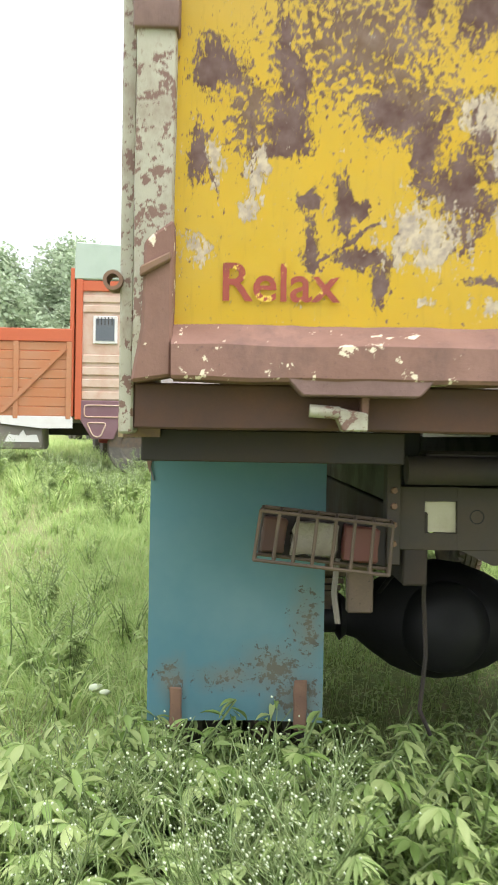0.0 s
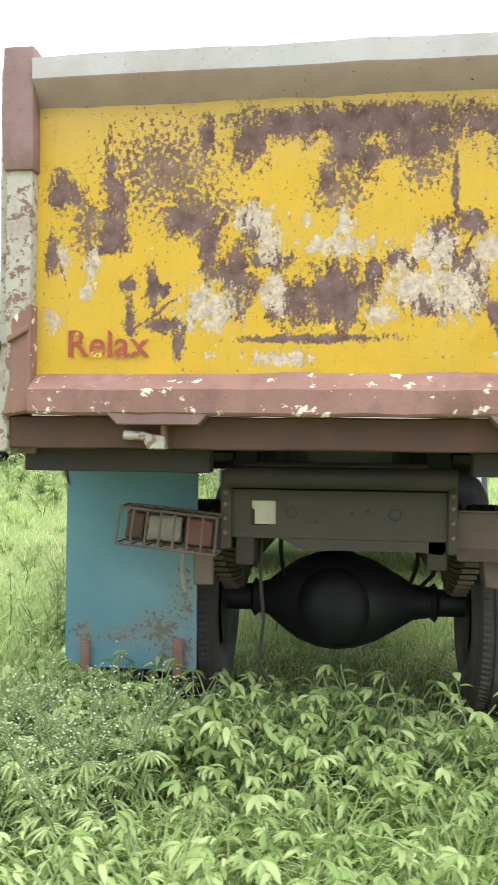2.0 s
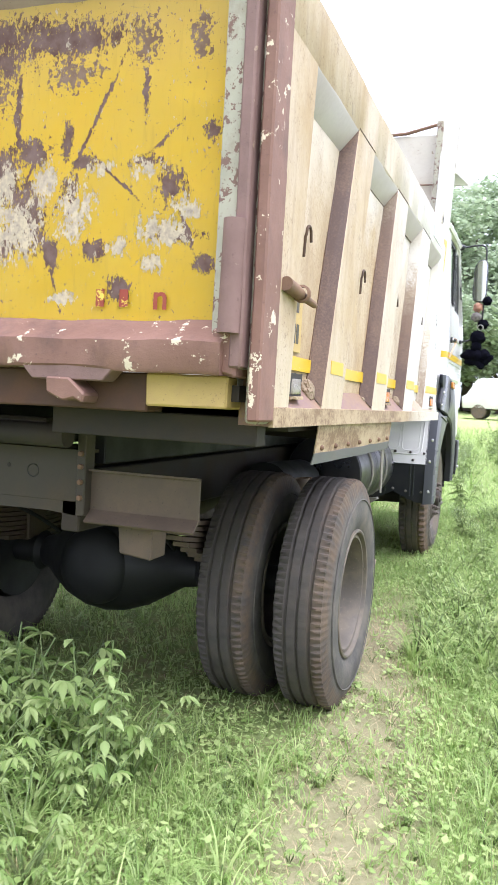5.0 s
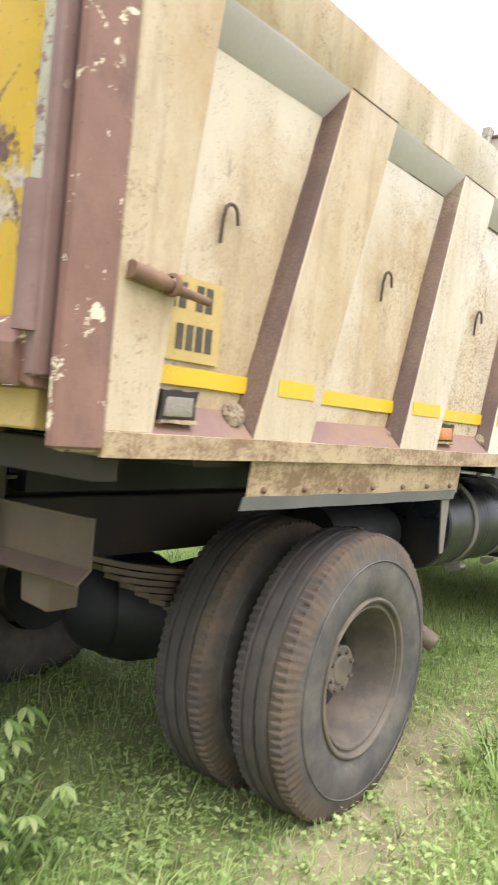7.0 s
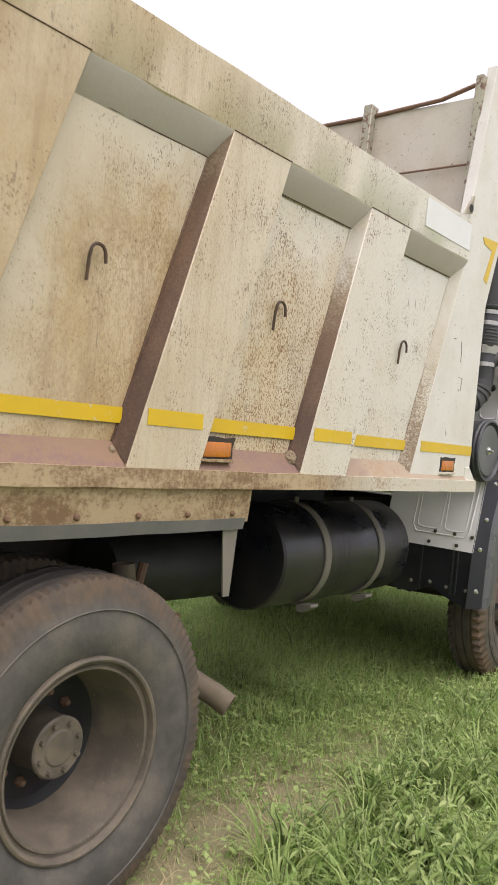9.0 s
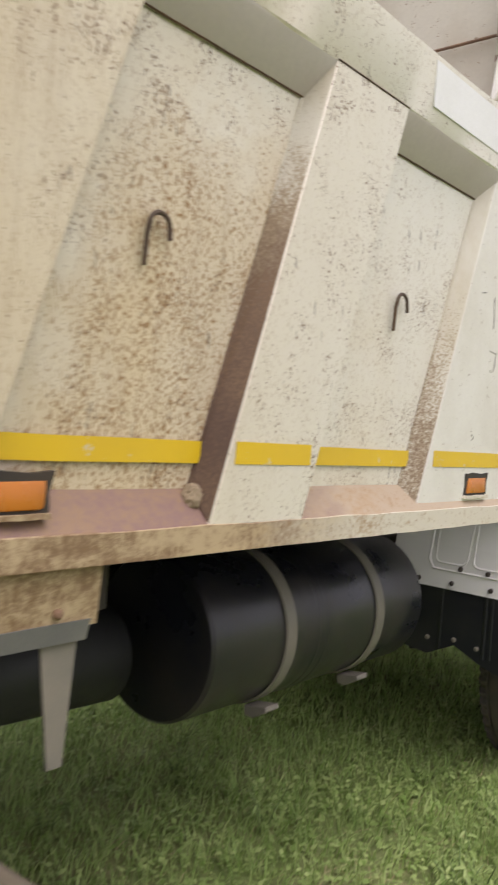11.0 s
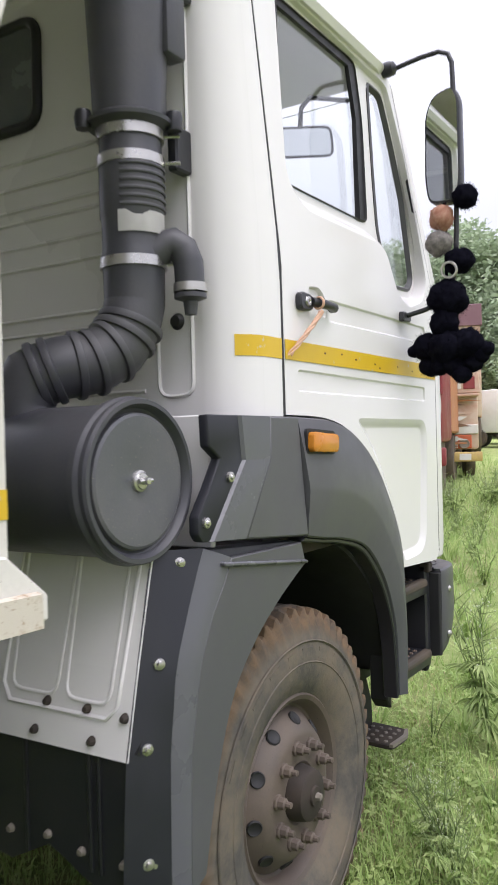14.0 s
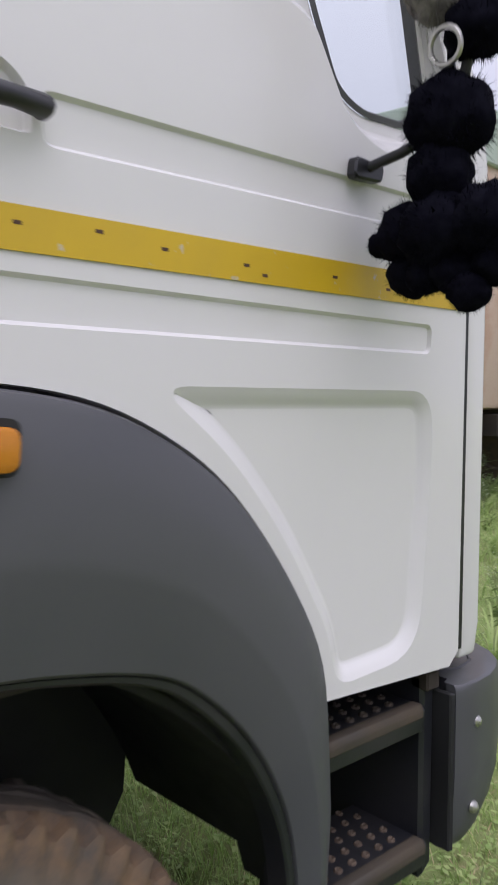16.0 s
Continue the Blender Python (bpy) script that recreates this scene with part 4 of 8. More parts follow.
hexa(bm, [(-1.30, 4.58, 3.345), (1.30, 4.58, 3.345), (1.30, 5.60, 3.515), (-1.30, 5.60, 3.515)], [(-1.30, 4.58, 3.37), (1.30, 4.58, 3.37), (1.30, 5.60, 3.54), (-1.30, 5.60, 3.54)])
canopy = part("canopy", bm, "head", truck, "cream canopy over the cab roof")
for s in (-1, 1):
    bm = prism(B(), [(4.56, 3.33), (5.615, 3.508), (5.63, 3.61), (4.70, 3.76)], 'x', s * 1.296, s * 1.312, 0.002)
    part("canopy_side", bm, "head", canopy)
bm = box(B(), -1.30, 1.30, 5.60, 5.63, 3.51, 3.62, 0.004)
part("canopy_lip", bm, "head", canopy)
bm = hexa(B(), [(-1.29, 4.27, 3.49), (1.29, 4.27, 3.49), (1.29, 5.60, 3.58), (-1.29, 5.60, 3.58)], [(-1.29, 4.27, 3.51), (1.29, 4.27, 3.51), (1.29, 5.60, 3.60), (-1.29, 5.60, 3.60)])
part("canopy_top", bm, "head", canopy)
bm = box(B(), -1.23, 1.23, 0.02, 4.16, 1.40, 1.45)
part("load_floor", bm, "chassis", truck, "dark load floor")
for s in (-1, 1):
    bm = box(B(), *sorted((s * 1.195, s * 1.21)), 0.06, 4.12, 1.45, 2.735)
    part("inner_lining", bm, "head", truck)

# reflective tape, lamps, hooks and the painted plate on the side
for y0, y1, x in ((0.30, 0.715, XP), (1.06, 1.675, XP), (2.04, 2.615, XP), (2.99, 3.57, XP)):
    bm = cut(box(B(), x + 0.0055, x + 0.009, y0, y1, 1.522, 1.572), 0.12)
    part("tape_strip", crumple(bm, 0.0015, 8), "tape", truck)
for y0, y1 in ((0.80, 1.00), (1.73, 1.99), (2.67, 2.96)):
    bm = cut(box(B(), XO + 0.0005, XO + 0.0025, y0, y1, 1.526, 1.578), 0.12)
    part("tape_strip", crumple(bm, 0.0008, 8), "tape", truck)
bm = cut(box(B(), 1.2945, 1.2965, 3.66, 4.283, 1.526, 1.578), 0.12)
part("tape_strip", crumple(bm, 0.0008, 8), "tape", truck)
bm = prism(B(), [(4.19, 2.692), (4.30, 2.680), (4.222, 2.505), (4.268, 2.488), (4.372, 2.745), (4.16, 2.727)], 'x', 1.2945, 1.2965)
part("tape_corner", bm, "tape", truck)
for y0, y1, xo, mat, lab in ((0.30, 0.425, XO - 0.012, "clear_lens", "dusty clear marker lamp in a torn opening"), (2.005, 2.165, XO - 0.012, "amber_dark", "amber marker lamp in a torn opening"), (3.90, 4.06, 1.296, "amber_dark", "amber marker lamp in a torn opening")):
    # dark brown body: the opening's shadow is put into its colour
    bm = prism(B(), [(y0 + 0.005, 1.429), (y1 + 0.001, 1.431), (y1 + 0.010, 1.500), (y0 + 0.012, 1.498)], 'x', 1.25, xo + 0.001, 0.002)
    f = part("marker_lamp", bm, "primer_dark", truck, lab)
    bm = cut(hexa(B(), [(xo + 0.010, y0 + 0.010, 1.434), (xo + 0.010, y1 - 0.002, 1.436), (xo + 0.003, y1 + 0.006, 1.495), (xo + 0.003, y0 + 0.018, 1.493)],
                  [(xo - 0.02, y0 + 0.010, 1.434), (xo - 0.02, y1 - 0.002, 1.436), (xo - 0.02, y1 + 0.006, 1.495), (xo - 0.02, y0 + 0.018, 1.493)], 0.008, 2), 0.05)
    part("lens", bm, mat, f, lab, 50)
    bm = cut(prism(B(), [(y0 - 0.008, 1.418), (y1 + 0.012, 1.418), (y1 + 0.008, 1.430), (y0 - 0.004, 1.427)], 'x', xo - 0.03, xo + 0.012), 0.03)
    part("torn_rim", crumple(bm, 0.004, 30), "ledge", f)
    # dark jagged sheet laid on the body side as the opening's shade
    gap = [(y0 - 0.004, 1.426), (y0 + 0.03, 1.424), (y0 + 0.07, 1.427), (y1 + 0.002, 1.424), (y1 + 0.012, 1.434), (y1 + 0.009, 1.468), (y1 + 0.020, 1.508), (y1 - 0.03, 1.503), (y0 + 0.06, 1.508), (y0 + 0.02, 1.502), (y0 + 0.002, 1.505), (y0 + 0.004, 1.462)]
    part("torn_opening", prism(B(), gap, 'x', xo - 0.012, xo + (0.0026 if xo > 1.295 else 0.0146)), "chassis", f, "dark jagged sheet for the shade in the opening")
for y in (0.53, 1.485, 2.405, 3.41):
    z = 2.042
    pts = [(XP + 0.014, y - 0.005, z - 0.112), (XP + 0.016, y - 0.003, z - 0.04)] + [(XP + 0.02, y + 0.026 - 0.029 * math.cos(radians(a)), z - 0.027 + 0.029 * math.sin(radians(a))) for a in range(0, 181, 20)] + [(XP + 0.02, y + 0.058, z - 0.05)]
    bm = tube(B(), pts, 0.0055, 8)
    part("rope_hook", bm, "hook", truck, "rusty rope hook welded to the panel", 40)
bm = box(B(), XP + 0.004, XP + 0.0075, 0.272, 0.568, 1.588, 1.815)
plate = part("painted_plate", cut(bm, 0.1), "plate", truck, "faded yellow painted number plate")
for z, ys in ((1.732, ((0.345, 0.375), (0.385, 0.415), (0.455, 0.485), (0.495, 0.525))), (1.622, ((0.31, 0.345), (0.385, 0.415), (0.425, 0.455), (0.465, 0.495), (0.505, 0.535)))):
    for a, b in ys:
        bm = box(B(), XP + 0.0076, XP + 0.0086, a, b, z - 0.004, z + 0.066)
        part("plate_bar", bm, "ink", plate)
for y, r in ((0.645, 0.040), (2.585, 0.030), (1.632, 0.014)):
    bm = bmesh.new()
    bmesh.ops.create_icosphere(bm, subdivisions=4, radius=r)
    for v in bm.verts:
        v.co = Vector((v.co.x * 0.7, v.co.y * 0.85, v.co.z)) * (1 + 0.30 * noise.noise(v.co * 32) + 0.22 * noise.noise(v.co * 110 + Vector((y, 0, 0)))) + Vector((1.268, y, 1.43 + r * 0.6))
    part("dried_mud", bm, "soil", truck, "crumbly lump of dried mud on the ledge", 30)

# seams where the panels and ribs meet the rail, and welds along the rib flanks
for (a, c), (b, d) in zip(edges, ends):
    ya, yb = a - (a - c) * 0.088, b - 0.055 if b < 3.9 else b - 0.066
    bm = tube(B(), [(XP + 0.003, ya + (yb - ya) * k / 10, 2.449 + 0.002 * noise.noise(Vector((k * 0.9, a, 1)))) for k in range(11)], 0.0032, 5)
    both(part("panel_seam", bm, "primer_dark", truck, "dark open seam above the panel"))
    lo = d - 0.012 if b < 3.9 else 3.53
    pts = [(XP + 0.002, yb + (lo - yb) * k / 24 + 0.003 * noise.noise(Vector((k * 1.7, b, 2))), 2.445 + (1.464 - 2.445) * k / 24) for k in range(25)]
    both(part("weld_bead", tube(B(), pts, [0.0045 + 0.002 * noise.noise(Vector((k * 2.3, b, 4))) for k in range(25)], 6), "flank", truck, "rough weld along the panel edge", 60))
for a, b, c, d in RIBS:
    bm = tube(B(), [(XO + 0.0005, a + (b - a) * k / 6, 2.5495) for k in range(7)], 0.0022, 5)
    both(part("rib_seam", bm, "primer_dark", truck))

# wheel cover strip under the body side
bm = cut(prism(B(), [(1.296, 1.326), (1.30, 1.326), (1.288, 1.205), (1.283, 1.205)], 'y', 0.72, 2.318), 0.15)
guard = both(part("wheel_guard", crumple(bm, 0.003, 6), "ledge", truck, "stained cream wheel guard with bolts", 35))
bm = cut(prism(B(), [(1.290, 1.215), (1.294, 1.215), (1.284, 1.172), (1.279, 1.172)], 'y', 0.70, 2.30), 0.15)
both(part("guard_strip", crumple(bm, 0.004, 5, seed=2), "rubber", guard, "grey rubber strip", 35))
for y in (0.80, 1.03, 1.26, 1.50, 1.75, 1.98, 2.22):
    bm = lathe(B(), (1.291, y, 1.235), (1, 0, 0.1), [(0, 0.014), (0.006, 0.013), (0.011, 0.006), (0.011, 0)], 10)
    part("bolt", bm, "rust", guard, "", 40)
bm = prism(B(), [(2.20, 1.18), (2.285, 1.18), (2.27, 0.925), (2.235, 0.925)], 'x', 1.268, 1.274)
part("hanging_strip", bm, "strap", guard, "bent hanging steel strip")

# underside: frame rails, sub-frame, rear beam, bumper stub and spring
for s in (-1, 1):
    bm = box(B(), *sorted((s * 0.36, s * 0.44)), 0.43, 6.5, 0.86, 1.10, 0.006)
    part("frame_rail", bm, "chassis", truck, "dark steel frame rail")
    bm = box(B(), *sorted((s * 0.36, s * 0.47)), 0.56, 4.1, 1.12, 1.36, 0.006)
    part("body_runner", bm, "dark", truck, "dark body runner")
    bm = box(B(), *sorted((s * 0.50, s * 1.255)), 0.13, 0.22, 1.26, 1.352, 0.004)
    part("floor_bearer", bm, "chassis", truck)
    bm = box(B(), *sorted((s * 0.44, s * 1.2)), 2.35, 2.42, 1.2, 1.4, 0.004)
    part("floor_bearer", bm, "chassis", truck)
    bm = box(B(), *sorted((s * 0.47, s * 1.24)), 0.52, 2.30, 1.30, 1.335)
    part("inner_guard", bm, "chassis", truck)
bm = box(B(), -0.40, 0.36, 0.30, 0.42, 1.20, 1.30, 0.01)
part("hinge_bar", bm, "chassis", truck, "dark hinge bar under the body")
bm = tube(B(), [(-0.46, 0.30, 1.24), (0.46, 0.30, 1.24)], 0.045, 14)
part("tipping_shaft", bm, "chassis", truck, "", 40)
beam = part("rear_beam", (lambda bm: (box(bm, -0.268, 0.465, 0.425, 0.437, 0.978, 1.182, 0.002), box(bm, -0.485, -0.372, 0.425, 0.437, 0.978, 1.182, 0.002),
            box(bm, -0.374, -0.266, 0.426, 0.436, 0.978, 1.032), box(bm, -0.374, -0.266, 0.426, 0.436, 1.136, 1.182),
            box(bm, -0.485, 0.465, 0.437, 0.52, 0.978, 0.99), box(bm, -0.485, 0.465, 0.437, 0.52, 1.17, 1.182), bm)[-1])(B()), "beam", truck, "dusty steel rear cross beam with holes")
for x, r in ((-0.203, 0.021), (0.228, 0.024)):
    bm = lathe(B(), (x, 0.424, 1.087), (0, -1, 0), [(0, -0.004), (r * 0.85, -0.004), (r, 0.0), (r * 1.12, 0.001), (r * 1.12, -0.004)], 18)
    part("beam_hole", bm, "dark", beam, "", 40)
for x, z in ((0.05, 1.09), (0.115, 1.10), (-0.10, 1.05)):
    bm = lathe(B(), (x, 0.424, z), (0, -1, 0), [(0, 0.002), (0.009, 0.001), (0.009, -0.003)], 10)
    part("rivet", bm, "chassis", beam)
bm = prism(B(), [(-0.26, 0.98), (0.47, 0.98), (0.42, 0.925), (0.30, 0.935), (-0.15, 0.93)], 'y', 0.43, 0.45)
part("beam_skirt", bm, "beam", beam)
bm = box(B(), -0.372, -0.268, 0.4405, 0.446, 1.034, 1.134)
part("beam_plate", crumple(cut(bm, 0.04), 0.002, 20), "pale_plate", beam, "pale beige plate behind the beam opening")
for x0, x1 in ((-0.50, -0.455), (0.44, 0.478)):
    bm = box(B(), x0, x1, 0.40, 0.47, 0.93, 1.26, 0.004)
    part("end_plate", bm, "beam", beam)
    for z in (1.0, 1.06, 1.12, 1.17):
        b2 = lathe(B(), ((x0 + x1) / 2, 0.40, z), (0, -1, 0), [(0, 0.014), (0.010, 0.013), (0.012, 0.0)], 6)
        part("bolt", b2, "rust", beam)
for s in (1,):
    bm = B()
    prism(bm, [(0.425, 1.104), (0.425, 1.111), (0.457, 1.108), (0.457, 0.948), (0.405, 0.905), (0.398, 0.912), (0.449, 0.954), (0.449, 1.10)], 'x', 0.478, 0.936)
    part("bumper_stub", bm, "bumper", truck, "dusty brown bumper channel")
bm = prism(B(), [(0.585, 0.94), (0.74, 0.94), (0.735, 0.775), (0.60, 0.79)], 'y', 0.47, 0.60, 0.006)
part("spring_hanger", bm, "bumper", truck, "dusty spring hanger")
for s in (-1, 1):
    for k in range(9):
        L = 0.95 - 0.085 * k
        zc = 0.80 - 0.026 * k
        pts = []
        bm = B()
        n = 10
        top = [(1.65 + L * (2 * i / n - 1), zc + 0.13 * (2 * i / n - 1) ** 2 * (L / 0.95) ** 2) for i in range(n + 1)]
        prism(bm, top + [(y, z - 0.02) for y, z in top[::-1]], 'x', s * 0.565, s * 0.645)
        part("spring_leaf", bm, "bumper", truck)
    bm = box(B(), *sorted((s * 0.555, s * 0.655)), 1.54, 1.72, 0.56, 0.86, 0.01)
    part("spring_clamp", bm, "bumper", truck)

# rear axle with its round casing
bm = lathe(B(), (0, 1.62, 0.50), (1, 0, 0), [(0, -1.0), (0.075, -1.0), (0.075, -0.52), (0.11, -0.50), (0.085, -0.47), (0.10, -0.42), (0.15, -0.36), (0.22, -0.26), (0.262, -0.15), (0.275, -0.05),
                                         (0.262, 0.06), (0.22, 0.18), (0.15, 0.30), (0.10, 0.38), (0.085, 0.47), (0.11, 0.50), (0.075, 0.52), (0.075, 1.0), (0, 1.0)], 36)
axle = part("rear_axle", bm, "dark", truck, "black rear axle casing", 40)
bm = lathe(B(), (-0.05, 1.62, 0.50), (0, -1, 0), [(0, 0.30), (0.12, 0.285), (0.19, 0.24), (0.205, 0.20), (0.205, 0.1)], 28)
part("axle_cover", bm, "dark", axle, "", 40)
for x, pts in ((-0.30, [(-0.28, 0.80, 1.0), (-0.30, 1.0, 0.86), (-0.32, 1.3, 0.74), (-0.33, 1.55, 0.62)]), (0.36, [(0.30, 0.75, 1.0), (0.36, 0.95, 0.88), (0.38, 1.25, 0.76), (0.36, 1.5, 0.62)]), (0.42, [(0.35, 0.8, 1.0), (0.45, 1.0, 0.84), (0.47, 1.35, 0.70), (0.42, 1.55, 0.6)])):
    part("brake_hose", tube(B(), pts, 0.011, 8), "dark", truck, "", 40)
bm = tube(B(), [(-0.34, 0.55, 0.98), (-0.345, 0.54, 0.80), (-0.33, 0.56, 0.60), (-0.35, 0.55, 0.42), (-0.31, 0.56, 0.33)], 0.008, 6)
part("loose_cable", bm, "chassis", truck, "loose hanging cable", 40)
bm = tube(B(), [(0.0, 1.9, 0.62), (0.0, 4.2, 0.82)], 0.055, 14)
part("propeller_shaft", bm, "chassis", truck, "", 40)
bm = tube(B(), [(-0.5, 5.41, 0.56), (0.5, 5.41, 0.56), (0.95, 5.41, 0.58)], 0.06, 12)
part("front_axle", bm, "chassis", truck, "", 40)

# mud flap, tail lamp in its cage
bm = box(B(), -1.292, -0.662, 0.715, 0.727, 0.31, 1.285)
cut(bm, 0.1)
for v in bm.verts:
    v.co.y += 0.02 * math.sin(v.co.x * 5) * (1.3 - v.co.z) + 0.006 * noise.noise(v.co * 4)
part("mud_flap", bm, "teal", truck, "scuffed teal rubber mud flap", 35)
bm = box(B(), -1.29, -0.66, 0.70, 0.735, 1.26, 1.36, 0.004)
part("flap_carrier", bm, "primer_dark", truck, "brown flap carrier")
bm = prism(B(), [(-1.31, 1.26), (-1.295, 1.20), (-1.285, 1.26)], 'y', 0.70, 0.72)
part("flap_tab", bm, "rust", truck)
for x, h in ((-1.19, 0.17), (-0.745, 0.20)):
    bm = box(B(), x - 0.022, x + 0.022, 0.690, 0.7, 0.29, 0.27 + h, 0.004)
    part("flap_strap", crumple(cut(bm, 0.06), 0.006, 14), "rust", truck, "rusty flap strap")


def tail_lamp():
    a, b, c, d = Vector((-0.905, 0.30, 1.108)), Vector((-0.497, 0.30, 1.068)), Vector((-0.925, 0.30, 0.956)), Vector((-0.508, 0.30, 0.914))
    back = Vector((0.012, 0.10, 0.006))
    lamp = part("tail_lamp", hexa(B(), [a + back, b + back * 1.1, d + back * 1.1, c + back], [p + Vector((0, 0.05, 0)) for p in (a + back, b + back * 1.1, d + back * 1.1, c + back)], 0.006), "chassis", truck, "broken tail lamp behind a wire cage")
    bars = []
    for k in range(8):
        u = k / 7
        bars.append([a.lerp(b, u) + back * 0.9, a.lerp(b, u), c.lerp(d, u), c.lerp(d, u) + back * 0.9])
    for pts in bars:
        part("cage_bar", tube(B(), pts, 0.0055, 6), "bumper", lamp, "", 40)
    for p, q in ((a, b), (c, d), (a + back * 0.9, b + back * 0.9), (c + back * 0.9, d + back * 0.9)):
        part("cage_bar", tube(B(), [p, q], 0.006, 6), "bumper", lamp, "", 40)

    def lens(u0, u1, mat, lab):
        f = Vector((0, 0.055, 0))
        ps = [a.lerp(b, u0).lerp(c.lerp(d, u0), 0.14) + f, a.lerp(b, u1).lerp(c.lerp(d, u1), 0.14) + f, a.lerp(b, u1).lerp(c.lerp(d, u1), 0.86) + f, a.lerp(b, u0).lerp(c.lerp(d, u0), 0.86) + f]
        bm = cut(hexa(B(), ps, [p + Vector((0, 0.05, 0)) for p in ps], 0.006), 0.04)
        part("lens", crumple(bm, 0.016 if mat == "clear_lens" else 0.005, 25), mat, lamp, lab, 40)
    lens(0.04, 0.22, "primer_dark", "empty dark lamp socket")
    lens(0.27, 0.62, "clear_lens", "broken clear lens")
    lens(0.66, 0.93, "redbrown", "dark red lens")
    bm = box(B(), -0.62, -0.535, 0.42, 0.46, 0.77, 0.93, 0.006)
    part("lamp_bracket", bm, "bumper", lamp)
    bm = tube(B(), [(-0.655, 0.40, 0.95), (-0.665, 0.40, 0.84), (-0.65, 0.41, 0.74)], 0.010, 6)
    part("lamp_wire", bm, "strap", lamp, "", 40)


tail_lamp()


# ---- wheels ----
def tyre_mesh(name, mat, parent, lugs=44, R=0.54, W=0.272, notch=0.013):
    """A truck tyre round the x axis, its tread notched at the shoulders and grooved along the middle."""
    seg = lugs * 4
    h = W / 2
    prof = [(0.275, -h * 0.62), (0.30, -h * 0.80), (0.36, -h * 0.98), (0.42, -h), (0.472, -h * 0.94), (R - 0.030, -h * 0.84), (R - 0.006, -h * 0.76), (R, -h * 0.60), (R, -h * 0.46), (R - 0.012, -h * 0.42), (R - 0.012, -h * 0.36), (R, -h * 0.32),
            (R + 0.001, -h * 0.06), (R - 0.012, -h * 0.03), (R - 0.012, h * 0.03), (R + 0.001, h * 0.06), (R, h * 0.32), (R - 0.012, h * 0.36), (R - 0.012, h * 0.42), (R, h * 0.46), (R, h * 0.60), (R - 0.006, h * 0.76), (R - 0.030, h * 0.84),
            (0.472, h * 0.94), (0.42, h), (0.36, h * 0.98), (0.30, h * 0.80), (0.275, h * 0.62)]
    bm = B()
    rings = []
    for j, (r, x) in enumerate(prof):
        ring = []
        for k in range(seg):
            a = 2 * math.pi * k / seg
            rr, xx = r, x
            if 5 <= j <= 7 or 20 <= j <= 22:
                if k % 4 in (2, 3):
                    rr -= notch
            elif 8 <= j <= 19:
                a += 0.006 * (1 if (k // 2) % 2 else -1)
            if 5 <= j <= 22:
                q = Vector((x * 40, 9 * math.cos(a), 9 * math.sin(a)))
                rr += 0.0045 * noise.noise(q) + 0.003 * noise.noise(q * 3.1)
            ring.append(bm.verts.new((xx, rr * math.cos(a), rr * math.sin(a))))
        rings.append(ring)
    for p, q in zip(rings, rings[1:]):
        for k in range(seg):
            bm.faces.new((p[k], p[(k + 1) % seg], q[(k + 1) % seg], q[k]))
    return part(name, bm, mat, parent, "", 28)


def ring_raise(parent, mat, x, r, w=0.004):
    bm = lathe(B(), (x, 0, 0), (1, 0, 0), [(r - w, 0), (r, 0.004), (r + w, 0)], 64)
    return part("sidewall_ridge", bm, mat, parent, "", 60)


def rear_wheel(outer):
    w = thing("wheel", "", "", m=None)
    ty = tyre_mesh("tyre", "tyre_rear", w, 104, 0.562, 0.28, 0.008)
    ty["label"] = "worn muddy rear tyre"
    for r in (0.335, 0.35, 0.462):
        ring_raise(ty, "tyre_rear", 0.136 if r > 0.4 else 0.122, r)
    prof = [(0.300, 0.095), (0.316, 0.118), (0.314, 0.128), (0.306, 0.131), (0.299, 0.128), (0.294, 0.108), (0.286, 0.106), (0.281, 0.114), (0.273, 0.113), (0.262, 0.06), (0.248, -0.02), (0.226, -0.10)]
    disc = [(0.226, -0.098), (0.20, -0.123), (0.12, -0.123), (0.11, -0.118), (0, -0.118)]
    # disc painted near black for the shade deep in the rim
    part("rim_disc", lathe(B(), (0, 0, 0), (1, 0, 0), disc, 48), "dark", w, "wheel disc with the deep rim's shade in its black", 35)
    rim = part("rim", lathe(B(), (0, 0, 0), (1, 0, 0), prof, 56), "rim_rear", w, "dusty steel rim", 35)
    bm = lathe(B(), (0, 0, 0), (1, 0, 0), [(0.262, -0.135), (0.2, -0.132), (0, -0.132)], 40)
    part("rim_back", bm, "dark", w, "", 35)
    if outer:
        hub = part("hub", lathe(B(), (0, 0, 0), (1, 0, 0), [(0.10, -0.12), (0.092, -0.05), (0.098, -0.008), (0.100, 0.006), (0.094, 0.012), (0.060, 0.012), (0.052, 0.018), (0, 0.019)], 32), "rim_rear", w, "flanged axle end cap", 35)
        for k in range(8):
            a = 2 * math.pi * k / 8
            bm = lathe(B(), (0.012, 0.078 * math.cos(a), 0.078 * math.sin(a)), (1, 0, 0), [(0, 0.013), (0.009, 0.012), (0.011, 0)], 6)
            part("bolt", bm, "rim_rear", hub)
        for k in range(10):
            a = 2 * math.pi * (k + 0.5) / 10
            bm = lathe(B(), (-0.124, 0.145 * math.cos(a), 0.145 * math.sin(a)), (1, 0, 0), [(0, 0.03), (0.010, 0.028), (0.018, 0.012), (0.018, 0)], 6)
            part("wheel_nut", bm, "rust", hub)
    return w


